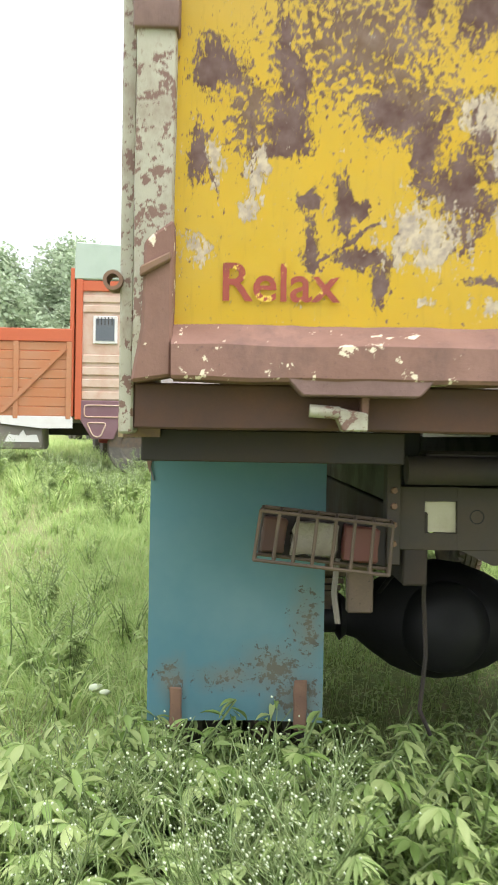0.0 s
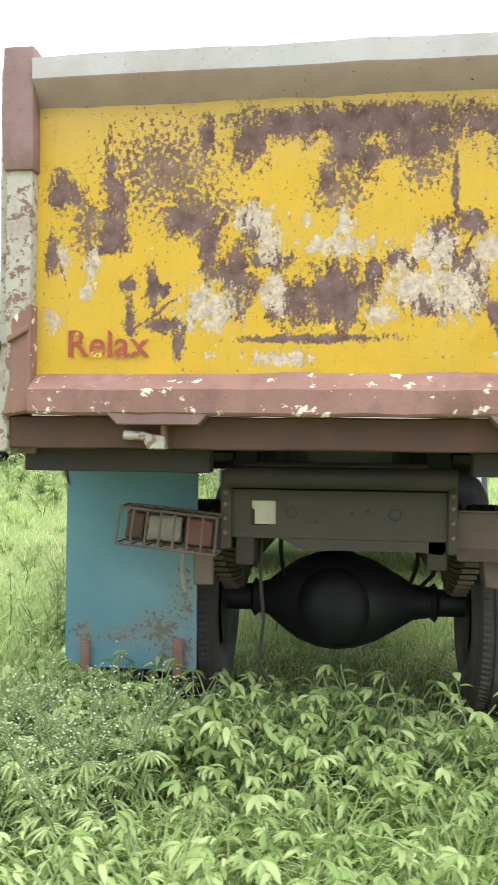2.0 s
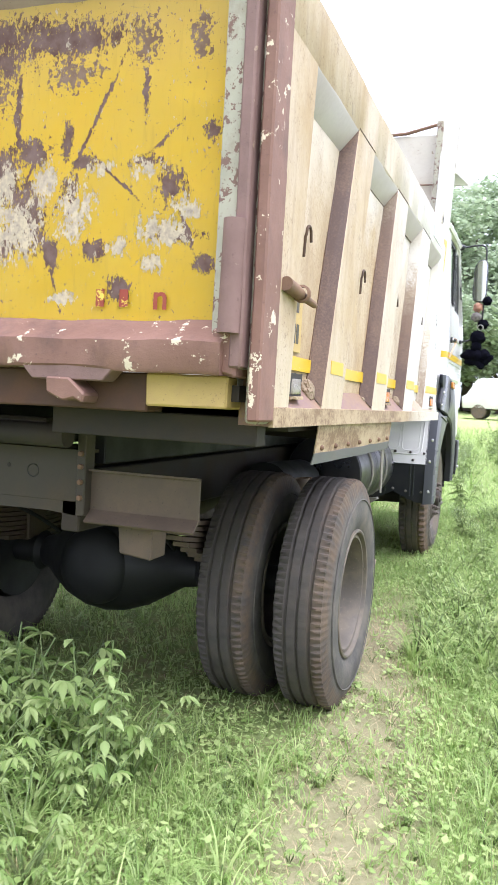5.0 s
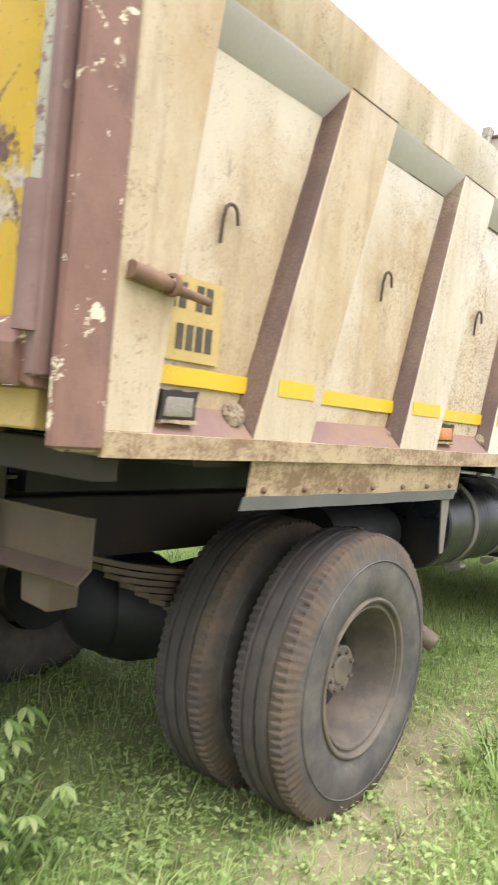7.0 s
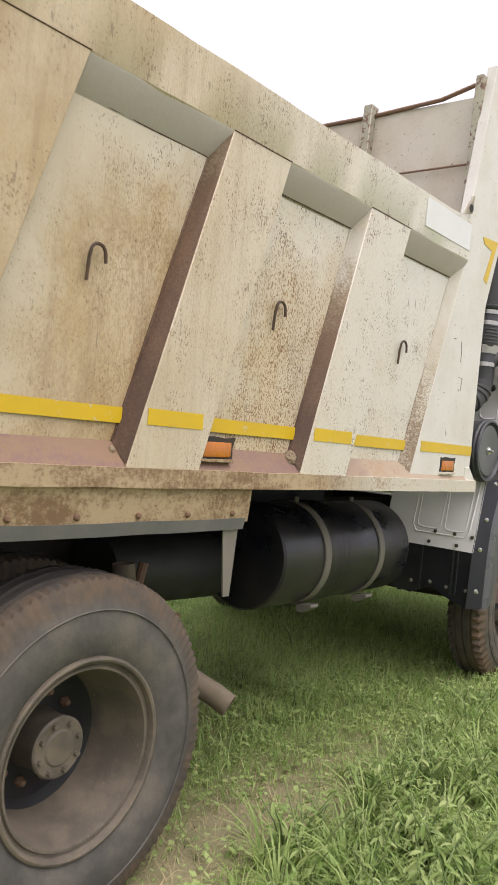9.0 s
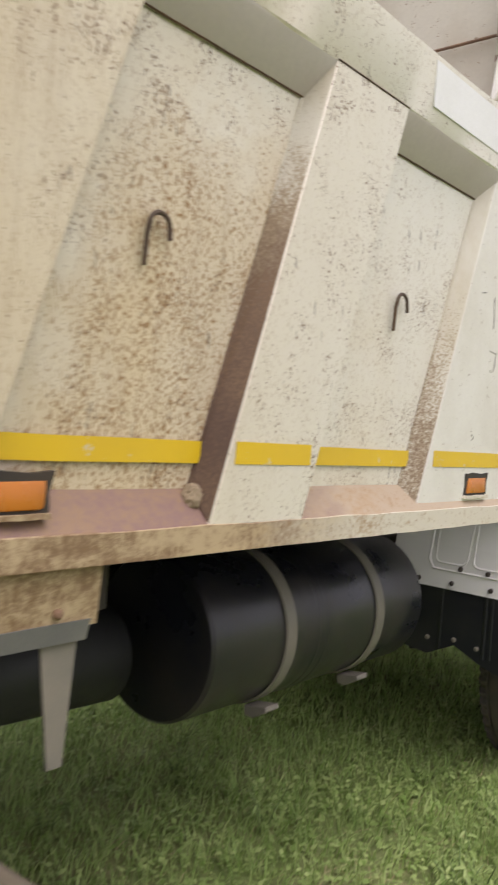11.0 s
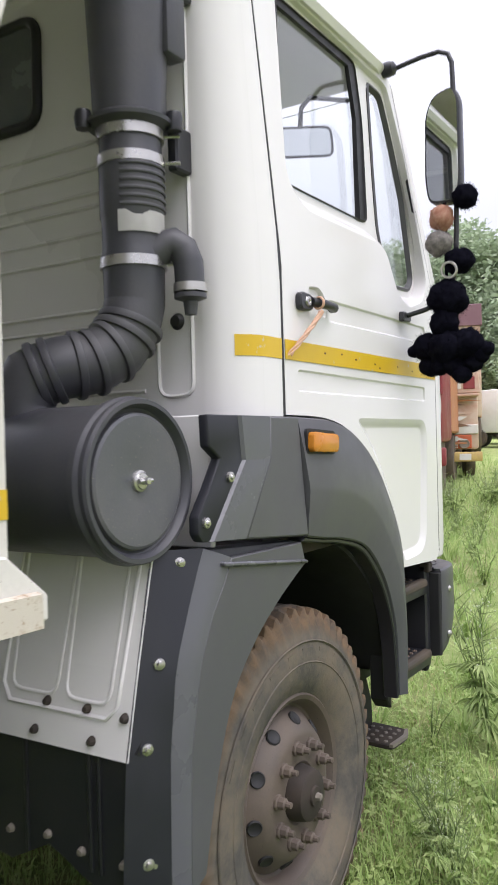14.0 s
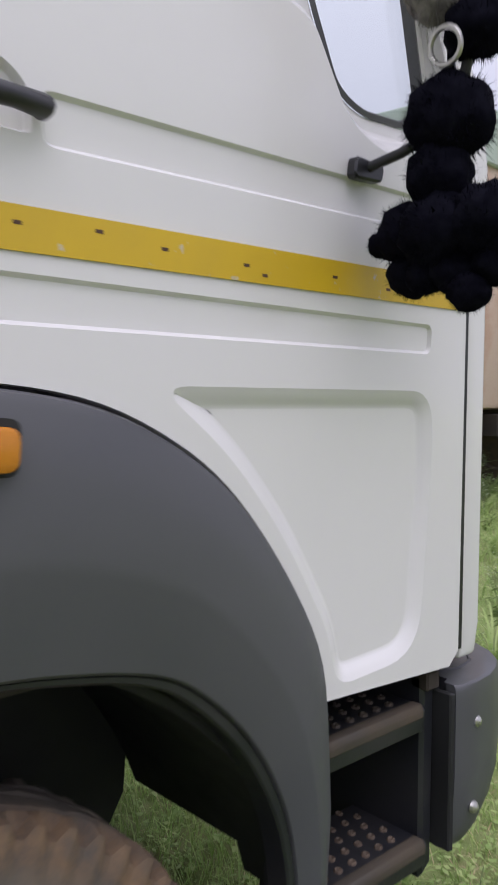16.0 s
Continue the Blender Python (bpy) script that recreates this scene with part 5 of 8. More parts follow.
def front_wheel():
    w = thing("wheel", "", "")
    ty = tyre_mesh("tyre", "tyre_front", w, 60, 0.556, 0.275, 0.022)
    ty["label"] = "mud-caked front tyre with deep shoulder lugs"
    for r in (0.33, 0.39, 0.455):
        ring_raise(ty, "tyre_front", 0.135 if r > 0.36 else 0.117, r)
    for k in range(26):
        if k % 13 in (11, 12):
            continue
        a0, a1 = 2 * math.pi * (k + 0.12) / 26, 2 * math.pi * (k + 0.62 + 0.2 * ((k * 7) % 3) / 3) / 26
        ring_ = [(0.1372, r * math.cos(a), r * math.sin(a)) for r, a in ((0.402, a0), (0.402, a1), (0.436, a1), (0.436, a0))]
        part("raised_bar", hexa(B(), ring_, [(0.128, y, z) for _, y, z in ring_]), "tyre_front", ty)
    prof = [(0.285, 0.085), (0.292, 0.100), (0.285, 0.107), (0.272, 0.10), (0.262, 0.080), (0.254, 0.055), (0.245, 0.05), (0.235, 0.062), (0.20, 0.105), (0.182, 0.120), (0.165, 0.124), (0.092, 0.122), (0.08, 0.112), (0, 0.112)]
    part("rim", lathe(B(), (0, 0, 0), (1, 0, 0), prof, 60), "rim_front", w, "rusty brown convex rim", 30)
    for k in range(10):
        a = 2 * math.pi * k / 10
        c, s = math.cos(a), math.sin(a)
        n = Vector((0.72, 0.69 * c, 0.69 * s))
        bm = lathe(B(), Vector((0.0905, 0.214 * c, 0.214 * s)), n, [(0, 0.0015), (0.017, 0.0012), (0.021, 0.004), (0.024, 0.001), (0.024, -0.006)], 16)
        part("rim_hole", bm, "dark", w, "", 40)
        b = a + math.pi / 10
        bm = lathe(B(), (0.122, 0.142 * math.cos(b), 0.142 * math.sin(b)), (1, 0, 0), [(0, 0.052), (0.009, 0.050), (0.010, 0.034), (0.017, 0.030), (0.018, 0.012), (0.023, 0.009), (0.023, 0)], 8)
        part("wheel_nut", bm, "rim_front", w, "", 30)
    hub = part("hub", lathe(B(), (0, 0, 0), (1, 0, 0), [(0.085, 0.112), (0.078, 0.15), (0.074, 0.165), (0.066, 0.170), (0.03, 0.172), (0.028, 0.18), (0, 0.181)], 32), "chassis", w, "dark grey hub cap", 30)
    part("hub_bolt", lathe(B(), (0.18, 0, 0), (1, 0, 0), [(0, 0.018), (0.010, 0.016), (0.013, 0)], 6), "strap", hub)
    bm = lathe(B(), (0, 0, 0), (1, 0, 0), [(0.262, -0.10), (0.25, 0.0), (0.0, 0.0)], 40)
    part("rim_back", bm, "chassis", w, "", 35)
    return w


def under_truck(w, m):
    w.parent = truck
    w.matrix_basis = m
    return w


rw = under_truck(rear_wheel(True), pose(1.158, 1.622, 0.485, 20))
ri = under_truck(rear_wheel(False), pose(0.79, 1.622, 0.485, 65))
fw = under_truck(front_wheel(), pose(1.072, 5.472, 0.575, 8))
copy_thing(rw, pose(-1.158, 1.622, 0.485, 130, 0, 180))
copy_thing(ri, pose(-0.79, 1.622, 0.485, 10, 0, 180))
copy_thing(fw, pose(-1.072, 5.472, 0.575, 75, 0, 180))

# fuel tank on the right with straps, exhaust and small things behind it
tank = part("fuel_tank", (lambda bm: lathe(bm, (0.745, 0, 0.945), (0, 1, 0), [(0, 2.995), (0.235, 2.995), (0.25, 2.998), (0.259, 3.01), (0.26, 3.42), (0.255, 3.44), (0.26, 3.46), (0.26, 4.215), (0.252, 4.235), (0.235, 4.24), (0, 4.24)], 56))(B()), "tank", truck, "black cylindrical tank with dented shell", 35)
for y in (3.36, 3.90):
    bm = lathe(B(), (0.745, y, 0.945), (0, 1, 0), [(0.262, -0.028), (0.268, -0.024), (0.268, 0.024), (0.262, 0.028)], 56)
    part("strap", bm, "strap", tank, "dusty steel strap", 35)
    bm = prism(B(), [(0.86, 0.70), (0.95, 0.715), (0.955, 0.70), (0.90, 0.665), (0.865, 0.665)], 'y', y - 0.035, y + 0.035, 0.003)
    part("strap_foot", bm, "strap", tank)
    bm = lathe(B(), (0.78, y, 1.205), (0, 0, 1), [(0, 0.03), (0.014, 0.028), (0.016, 0)], 6)
    part("strap_nut", bm, "strap", tank)
for yy in (3.52, 3.57):
    bm = lathe(B(), (0.745, yy, 0.945), (0, 1, 0), [(0.259, -0.012), (0.2645, 0), (0.259, 0.012)], 56)
    part("tank_bead", bm, "tank", tank, "", 60)
bm = tube(B(), [(0.60, 2.20, 0.90), (0.60, 2.92, 0.88)], 0.15, 24)
part("air_tank", bm, "dark", truck, "dusty air tank", 40)
bm = tube(B(), [(0.84, 2.14, 0.98), (0.85, 2.15, 0.86), (0.875, 2.17, 0.76), (0.92, 2.20, 0.69), (0.99, 2.24, 0.63), (1.06, 2.29, 0.58), (1.12, 2.345, 0.535), (1.17, 2.38, 0.505), (1.222, 2.402, 0.475)], 0.045, 18, False)
bmesh.ops.solidify(bm, geom=bm.faces[:], thickness=0.006)
part("exhaust_pipe", bm, "pipe", truck, "dusty bent exhaust pipe", 50)
for k in range(9):
    a = random.uniform(-0.05, 0.05)
    bm = box(B(), 0.91 + 0.012 * k, 0.921 + 0.012 * k, 2.26 + a, 2.29 + a, 0.64 - random.uniform(0, 0.05), 0.79 + random.uniform(-0.03, 0.03), 0.002)
    part("pipe_wrapping", bm, "rust", truck)
bm = tube(B(), [(0.87, 2.22, 0.70), (0.86, 2.2, 0.86), (0.86, 2.23, 0.98)], 0.02, 8)
part("pipe_hanger", bm, "rust", truck, "", 40)

# left-hand air tank so that the frame is closed on that side too
bm = tube(B(), [(-0.74, 3.0, 0.93), (-0.74, 4.1, 0.93)], 0.24, 32)
part("battery_drum", bm, "tank", truck, "", 40)

# scratches on the front stile
for pts in ([(4.02, 2.13), (4.03, 2.06), (4.032, 2.02)], [(4.02, 1.94), (4.07, 1.935), (4.062, 1.89), (4.058, 1.87)], [(4.03, 1.875), (4.04, 1.865)], [(3.92, 2.13), (3.95, 2.135)], [(3.925, 1.64), (3.94, 1.63), (3.93, 1.62)]):
    bm = tube(B(), [(1.2945, y, z) for y, z in pts], 0.0016, 4)
    part("scratch", bm, "ink", stile)

# ---- cab ----
def cab_x(z):
    """The cab side's distance from the middle: upright to the waist, leaning in above it."""
    return 1.25 - 0.053 * max(0.0, z - 2.15) / 0.9


def inset_x(z):
    """The plane of the side windows, set back behind the door's skin."""
    return 1.192 - 0.012 * (z - 2.2) / 0.8


def sheet(outline, holes, thick, xf=cab_x, waist=2.15, off=0.0):
    """An upright sheet in the (y, z) plane with holes, bent in at the waist, thick metres deep."""
    bm = B()
    edges = []
    for loop in [outline] + holes:
        vs = [bm.verts.new((0, p[0], p[1])) for p in loop]
        edges += [bm.edges.new((vs[i], vs[(i + 1) % len(vs)])) for i in range(len(vs))]
    bmesh.ops.triangle_fill(bm, use_beauty=True, use_dissolve=False, edges=edges)
    for z in (waist, 2.6):
        bmesh.ops.bisect_plane(bm, geom=bm.verts[:] + bm.edges[:] + bm.faces[:], plane_co=(0, 0, z), plane_no=(0, 0, 1))
    bmesh.ops.recalc_face_normals(bm, faces=bm.faces[:])
    geo = bmesh.ops.extrude_face_region(bm, geom=bm.faces[:])
    inner = [v for v in geo["geom"] if isinstance(v, bmesh.types.BMVert)]
    for v in bm.verts:
        v.co.x = xf(v.co.z) + off
    for v in inner:
        v.co.x -= thick
    return bm


def rounded(pts, r, n=4):
    """Rounds the corners of an outline."""
    out = []
    m = len(pts)
    rs = r if isinstance(r, (list, tuple)) else [r] * m
    for i in range(m):
        p, a, b = Vector(pts[i]), Vector(pts[i - 1]), Vector(pts[(i + 1) % m])
        da, db = (a - p), (b - p)
        ra = min(rs[i], da.length * 0.45, db.length * 0.45)
        p0, p1 = p + da.normalized() * ra, p + db.normalized() * ra
        for k in range(n + 1):
            u = k / n
            q = p0 * (1 - u) ** 2 + p * 2 * u * (1 - u) + p1 * u * u
            out.append((q.x, q.y))
    return out


def shrink(pts, d):
    """An outline moved inwards by about d."""
    c = Vector((sum(p[0] for p in pts) / len(pts), sum(p[1] for p in pts) / len(pts)))
    out = []
    m = len(pts)
    area = sum(pts[i][0] * pts[(i + 1) % m][1] - pts[(i + 1) % m][0] * pts[i][1] for i in range(m))
    s = 1 if area > 0 else -1
    for i in range(m):
        a, p, b = Vector(pts[i - 1]), Vector(pts[i]), Vector(pts[(i + 1) % m])
        t = (b - a)
        t = t.normalized() if t.length > 1e-6 else (c - p).normalized()
        nrm = Vector((-t.y, t.x)) * s
        q = p + nrm * d
        out.append((q.x, q.y))
    return out


def rim_strip(outline, d, x_out, x_in, mat, name, parent, label=""):
    """A band that runs round a window, from its outline inwards and back, x_out and x_in being measured from the window's plane."""
    inn = shrink(outline, d)
    bm = B()
    n = len(outline)
    va = [bm.verts.new((x_out + inset_x(p[1]), p[0], p[1])) for p in outline]
    vb = [bm.verts.new((x_out + 0.004 + inset_x(p[1]), (p[0] + q[0]) / 2, (p[1] + q[1]) / 2)) for p, q in zip(outline, inn)]
    vc = [bm.verts.new((x_in + inset_x(p[1]), p[0], p[1])) for p in inn]
    for i in range(n):
        j = (i + 1) % n
        bm.faces.new((va[i], va[j], vb[j], vb[i]))
        bm.faces.new((vb[i], vb[j], vc[j], vc[i]))
    return part(name, bm, mat, parent, label, 60)


WIN = rounded([(5.455, 2.435), (5.56, 2.43), (6.06, 2.432), (6.102, 2.445), (6.094, 2.82), (6.045, 3.015), (5.985, 3.018), (5.47, 3.012)], [0.05, 0.05, 0.03, 0.03, 0.08, 0.05, 0.03, 0.04])
QWIN = rounded([(6.185, 2.43), (6.265, 2.262), (6.34, 2.232), (6.50, 2.238), (6.552, 2.29), (6.475, 2.63), (6.395, 2.80), (6.285, 2.985), (6.145, 2.985), (6.165, 2.64)], [0.05, 0.05, 0.05, 0.04, 0.05, 0.05, 0.05, 0.04, 0.03, 0.05])
BAY = rounded([(5.43, 2.47), (5.53, 2.41), (6.10, 2.412), (6.165, 2.39), (6.245, 2.245), (6.33, 2.21), (6.52, 2.215), (6.572, 2.285), (6.50, 2.63), (6.30, 3.01), (5.50, 3.028), (5.445, 3.02)], [0.05, 0.05, 0.05, 0.05, 0.06, 0.06, 0.05, 0.06, 0.05, 0.04, 0.03, 0.03], 5)
ARCH = [(5.372, 1.722), (5.58, 1.716), (5.73, 1.69), (5.86, 1.632), (5.96, 1.56), (6.05, 1.46), (6.13, 1.345), (6.175, 1.25), (6.19, 1.155)]


def spline(pts, n=4):
    """A smooth curve through the points of an open outline."""
    out = []
    for i in range(len(pts) - 1):
        p0, p1, p2, p3 = (Vector(pts[max(0, min(len(pts) - 1, k))]) for k in (i - 1, i, i + 1, i + 2))
        for k in range(n):
            t = k / n
            q = 0.5 * (2 * p1 + (p2 - p0) * t + (2 * p0 - 5 * p1 + 4 * p2 - p3) * t * t + (3 * p1 - p0 - 3 * p2 + p3) * t ** 3)
            out.append((q.x, q.y))
    return out + [tuple(pts[-1])]


ARCH = spline(ARCH)
DOOR = [(5.355, 1.722)] + ARCH[1:] + [(6.585, 1.132), (6.618, 1.16), (6.630, 2.19), (6.625, 2.27), (6.345, 3.04), (6.29, 3.072), (5.34, 3.056), (5.30, 3.0), (5.352, 2.2)]
SCOOP = [(y + 0.01 * (y - 6.0), z - 0.055 * smooth01(2.62, 2.40, z) * smooth01(6.56, 6.40, y) + 0.006 * smooth01(2.9, 3.0, z)) for y, z in BAY]
RECESS = rounded([(5.825, 1.716), (6.508, 1.714), (6.510, 1.56), (6.474, 1.184), (6.222, 1.174), (6.20, 1.28), (6.085, 1.47), (5.96, 1.615)], [0.06, 0.10, 0.06, 0.10, 0.07, 0.085, 0.09, 0.08], 6)

# the sheet between wall and door is one shell: corner, rear wall, roof, front
BANDS = [rounded([(5.645, 2.020), (6.52, 2.026), (6.52, 2.092), (5.642, 2.092)], 0.018, 3), rounded([(5.51, 2.035), (5.632, 2.03), (5.628, 2.088), (5.588, 2.122), (5.512, 2.116)], [0.01, 0.015, 0.02, 0.025, 0.02], 3), rounded([(5.43, 1.79), (6.50, 1.787), (6.505, 1.846), (5.43, 1.858)], 0.018, 3)]
door = both(part("door", sheet(DOOR, [SCOOP, RECESS] + BANDS, 0.03), "cab", truck, "white cab door with yellow tape", 30))


def recess_fill(loop, d1, d2, depth):
    bm = B()
    steps = [(0.0, 0.0), (d1, 0.18), ((d1 + d2) / 2, 0.55), (d1 * 0.3 + d2 * 0.7, 0.82), (d2, 1.0), (d2 + 0.0015, 1.0)]
    rings = [[bm.verts.new((1.25 - depth * e, p[0], p[1])) for p in (shrink(loop, d) if d else loop)] for d, e in steps]
    n = len(loop)
    for a, b in zip(rings, rings[1:]):
        for i in range(n):
            bm.faces.new((a[i], a[(i + 1) % n], b[(i + 1) % n], b[i]))
    bm.faces.new(rings[-1])
    return part("door_recess", bm, "cab", door, "pressed panel in the door", 24)


both(recess_fill(RECESS, 0.007, 0.034, 0.016))
for loop, depth in zip(BANDS, (0.007, 0.014, 0.007)):
    both(recess_fill(loop, 0.001, 0.006, depth))
bm = B()
rings = []
for k in range(7):
    u = k / 6
    e = u * u * (3 - 2 * u)
    rings.append([bm.verts.new((cab_x(q[1]) * (1 - e) + inset_x(p[1]) * e, q[0] + (p[0] - q[0]) * u, q[1] + (p[1] - q[1]) * u)) for p, q in zip(BAY, SCOOP)])
for a, b in zip(rings, rings[1:]):
    for i in range(len(a)):
        bm.faces.new((a[i], a[(i + 1) % len(a)], b[(i + 1) % len(b)], b[i]))
both(part("window_reveal", bm, "cab", door, "scooped white reveal round the side windows", 50))
bm = sheet(BAY, [WIN, QWIN], 0.012, xf=inset_x)
both(part("window_frame", bm, "cab", door, "white frame between the side windows", 30))
for loop, mat, wid in ((WIN, "seal", 0.012), (QWIN, "grey_seal", 0.022)):
    both(rim_strip(loop, wid, 0.003, -0.012, mat, "window_seal", door, "rubber window seal"))
    bm = sheet(shrink(loop, 0.008), [], 0.005, xf=inset_x, off=-0.013)
    g = both(part("window_pane", bm, "glass", door, "clear side window"))
    g.visible_shadow = False
bm = hexa(B(), [(1.188, 6.048, 2.445), (1.188, 6.098, 2.447), (1.184, 6.090, 2.82), (1.184, 6.042, 2.81)], [(1.165, 6.048, 2.445), (1.165, 6.098, 2.447), (1.165, 6.090, 2.82), (1.165, 6.042, 2.81)])
hexa(bm, [(1.184, 6.042, 2.81), (1.184, 6.090, 2.82), (1.181, 6.040, 3.012), (1.181, 5.995, 2.985)], [(1.165, 6.042, 2.81), (1.165, 6.090, 2.82), (1.165, 6.040, 3.012), (1.165, 5.995, 2.985)])
hexa(bm, [(1.181, 5.475, 2.982), (1.181, 5.995, 2.985), (1.180, 6.035, 3.012), (1.180, 5.475, 3.009)], [(1.165, 5.475, 2.982), (1.165, 5.995, 2.985), (1.165, 6.035, 3.012), (1.165, 5.475, 3.009)])
both(part("window_channel", bm, "seal", door, "black glass channel"))
bm = cut(box(B(), 1.2515, 1.2535, 5.355, 6.622, 1.882, 1.940), 0.3)
part("tape_strip", bm, "tape", door, "yellow reflective tape")
for y, z in ((5.60, 1.915), (5.83, 1.91), (5.99, 1.905), (6.03, 1.893), (6.2, 1.908), (5.72, 1.92), (6.35, 1.9)):
    bm = box(B(), 1.2536, 1.2542, y, y + 0.012, z, z + 0.005)
    part("tape_scuff", bm, "primer_dark", door)
# handle with lock, and a knot of thread tied to it
bm = prism(B(), rounded([(5.425, 2.032), (5.505, 2.036), (5.505, 2.084), (5.425, 2.088)], 0.02), 'x', 1.25, 1.272, 0.004)
both(part("door_handle", bm, "black", door, "black pull handle with lock", 40))
bm = tube(B(), [(1.272, 5.49, 2.062), (1.284, 5.53, 2.061), (1.284, 5.59, 2.060), (1.276, 5.632, 2.060), (1.262, 5.636, 2.060)], [0.014, 0.015, 0.014, 0.016, 0.014], 10)
both(part("grip", bm, "black", door, "", 50))
part("lock_barrel", lathe(B(), (1.272, 5.466, 2.061), (1, 0, 0), [(0, 0.004), (0.005, 0.004), (0.006, 0.006), (0.013, 0.006), (0.015, 0)], 16), "steel", door, "", 40)
for k in range(3):
    pts = []
    for i in range(19):
        u = i / 18
        c = Vector((1.292 - 0.034 * u, 5.515 - 0.15 * u ** 1.15, 2.035 - 0.143 * u))
        a = 9 * u + k * 2.1
        pts.append(c + Vector((0.004 * math.sin(a), 0.006 * math.cos(a), 0.0)) * (1 + 0.8 * u * u))
    part("tied_thread", tube(B(), pts, [0.0052 - 0.003 * (i / 18) for i in range(19)], 6), "thread", door, "faded orange thread tied to the handle", 60)
bm = lathe(B(), (1.284, 5.512, 2.06), (0, 1, 0), [(0.0175 + 0.0035 * math.cos(radians(a)), 0.006 * math.sin(radians(a))) for a in range(0, 360, 60)], 16, True)
part("thread_loop", bm, "thread", door, "", 60)

# rear corner and walls
def cab_shell():
    bm = B()
    zs = [1.70, 1.88, 2.1, 2.25, 2.6, 2.95, 3.04]
    prof = []
    rows = []
    for z in zs:
        w = cab_x(z)
        pts = [(w, 5.338 - 0.0605 * max(0.0, z - 2.2)), (w, 5.24)]
        pts += [(w - 0.13 + 0.13 * math.cos(radians(a)), 5.255 - 0.125 * math.sin(radians(a))) for a in range(8, 91, 10)]
        pts += [(w - 0.13, 5.13), (0.6, 5.128), (0, 5.126)]
        full = pts + [(-x, y) for x, y in pts[-2::-1]]
        rows.append([bm.verts.new((x, y, z)) for x, y in full])
    for a, b in zip(rows, rows[1:]):
        for i in range(len(a) - 1):
            bm.faces.new((a[i], a[i + 1], b[i + 1], b[i]))
    bmesh.ops.recalc_face_normals(bm, faces=bm.faces[:])
    bmesh.ops.solidify(bm, geom=bm.faces[:], thickness=0.012)
    return part("cab_back", bm, "cab", truck, "white cab rear wall with rounded corner", 40)


back = cab_shell()
path = [(1.2520, 5.337), (1.2520, 5.262)] + [(1.12 + 0.1320 * math.cos(radians(a)), 5.255 - 0.1270 * math.sin(radians(a))) for a in range(9, 57, 8)]
bm = prism(B(), path + [(x - 0.004 * math.cos(math.atan2(5.255 - y, x - 1.12)) if y < 5.26 else x - 0.004, y + (0.004 * math.sin(math.atan2(5.255 - y, x - 1.12)) if y < 5.26 else 0)) for x, y in path[::-1]], 'z', 1.882, 1.940)
part("tape_strip", bm, "tape", back, "yellow reflective tape", 40)
bm = sheet([(5.336, 1.72), (5.356, 1.72), (5.354, 2.2), (5.306, 3.03), (5.285, 3.03), (5.336, 2.2)], [], 0.012, off=-0.002)
both(part("door_gap", bm, "seal", truck, "dark door gap"))
pan = rounded([(0.97, 1.78), (1.09, 1.78), (1.09, 2.95), (0.97, 2.95)], 0.04, 3)
bm = tube(B(), [(p[0], 5.128, p[1]) for p in pan] + [(pan[0][0], 5.128, pan[0][1])], 0.006, 6)
part("wall_bead", bm, "cab", back, "pressed bead in the rear wall", 60)
for z in (1.75, 1.80, 2.0, 2.05, 2.21, 2.28, 2.36, 2.40, 2.47, 2.55):
    bm = tube(B(), [(0.1, 5.128, z), (0.92, 5.128, z)], 0.007, 6)
    part("wall_bead", bm, "cab", back, "", 60)
for s in (-1, 1):
    lp = rounded([(s * 0.06, 2.66), (s * 0.525, 2.655), (s * 0.53, 2.98), (s * 0.06, 2.98)], 0.06, 5)
    pane = part("rear_window", prism(B(), lp, 'y', 5.119, 5.124), "screen", back, "dark rear window with black seal")
    part("window_seal", tube(B(), [(p[0], 5.12, p[1]) for p in lp] + [(lp[0][0], 5.12, lp[0][1])], 0.017, 8), "seal", pane, "", 60)
part("rubber_bung", lathe(B(), (1.04, 5.128, 1.987), (0, -1, 0), [(0, 0.016), (0.016, 0.014), (0.02, 0.005), (0.024, 0)], 16), "dark", back, "", 40)

bm = sheet([(6.620, 1.16), (6.637, 1.16), (6.645, 2.19), (6.640, 2.272), (6.364, 3.04), (6.346, 3.035), (6.624, 2.27), (6.628, 2.19)], [], 0.012, off=-0.004)
both(part("door_gap", bm, "seal", truck, "dark gap in front of the door"))

# roof, front and inside
def ring_at(z, w, y0, y1, r):
    pts = []
    for cx, cy, a0 in ((w - r, y1 - r, 0), (-w + r, y1 - r, 90), (-w + r, y0 + r, 180), (w - r, y0 + r, 270)):
        pts += [(cx + r * math.cos(radians(a0 + k * 15)), cy + r * math.sin(radians(a0 + k * 15)), z) for k in range(7)]
    return pts


def roof():
    bm = B()
    rings = [ring_at(3.035, 1.212, 5.13, 6.30, 0.12), ring_at(3.06, 1.225, 5.115, 6.33, 0.13), ring_at(3.075, 1.222, 5.118, 6.33, 0.13), ring_at(3.085, 1.195, 5.14, 6.30, 0.13), ring_at(3.16, 1.16, 5.18, 6.24, 0.16), ring_at(3.23, 1.05, 5.28, 6.12, 0.2), ring_at(3.25, 0.8, 5.45, 5.95, 0.2)]
    vs = [[bm.verts.new(p) for p in ring] for ring in rings]
    for a, b in zip(vs, vs[1:]):
        for i in range(len(a)):
            bm.faces.new((a[i], a[(i + 1) % len(a)], b[(i + 1) % len(b)], b[i]))
    bm.faces.new(vs[-1])
    bm.faces.new(vs[0])
    part("cab_roof", bm, "cab", truck, "white cab roof with drip rail", 30)


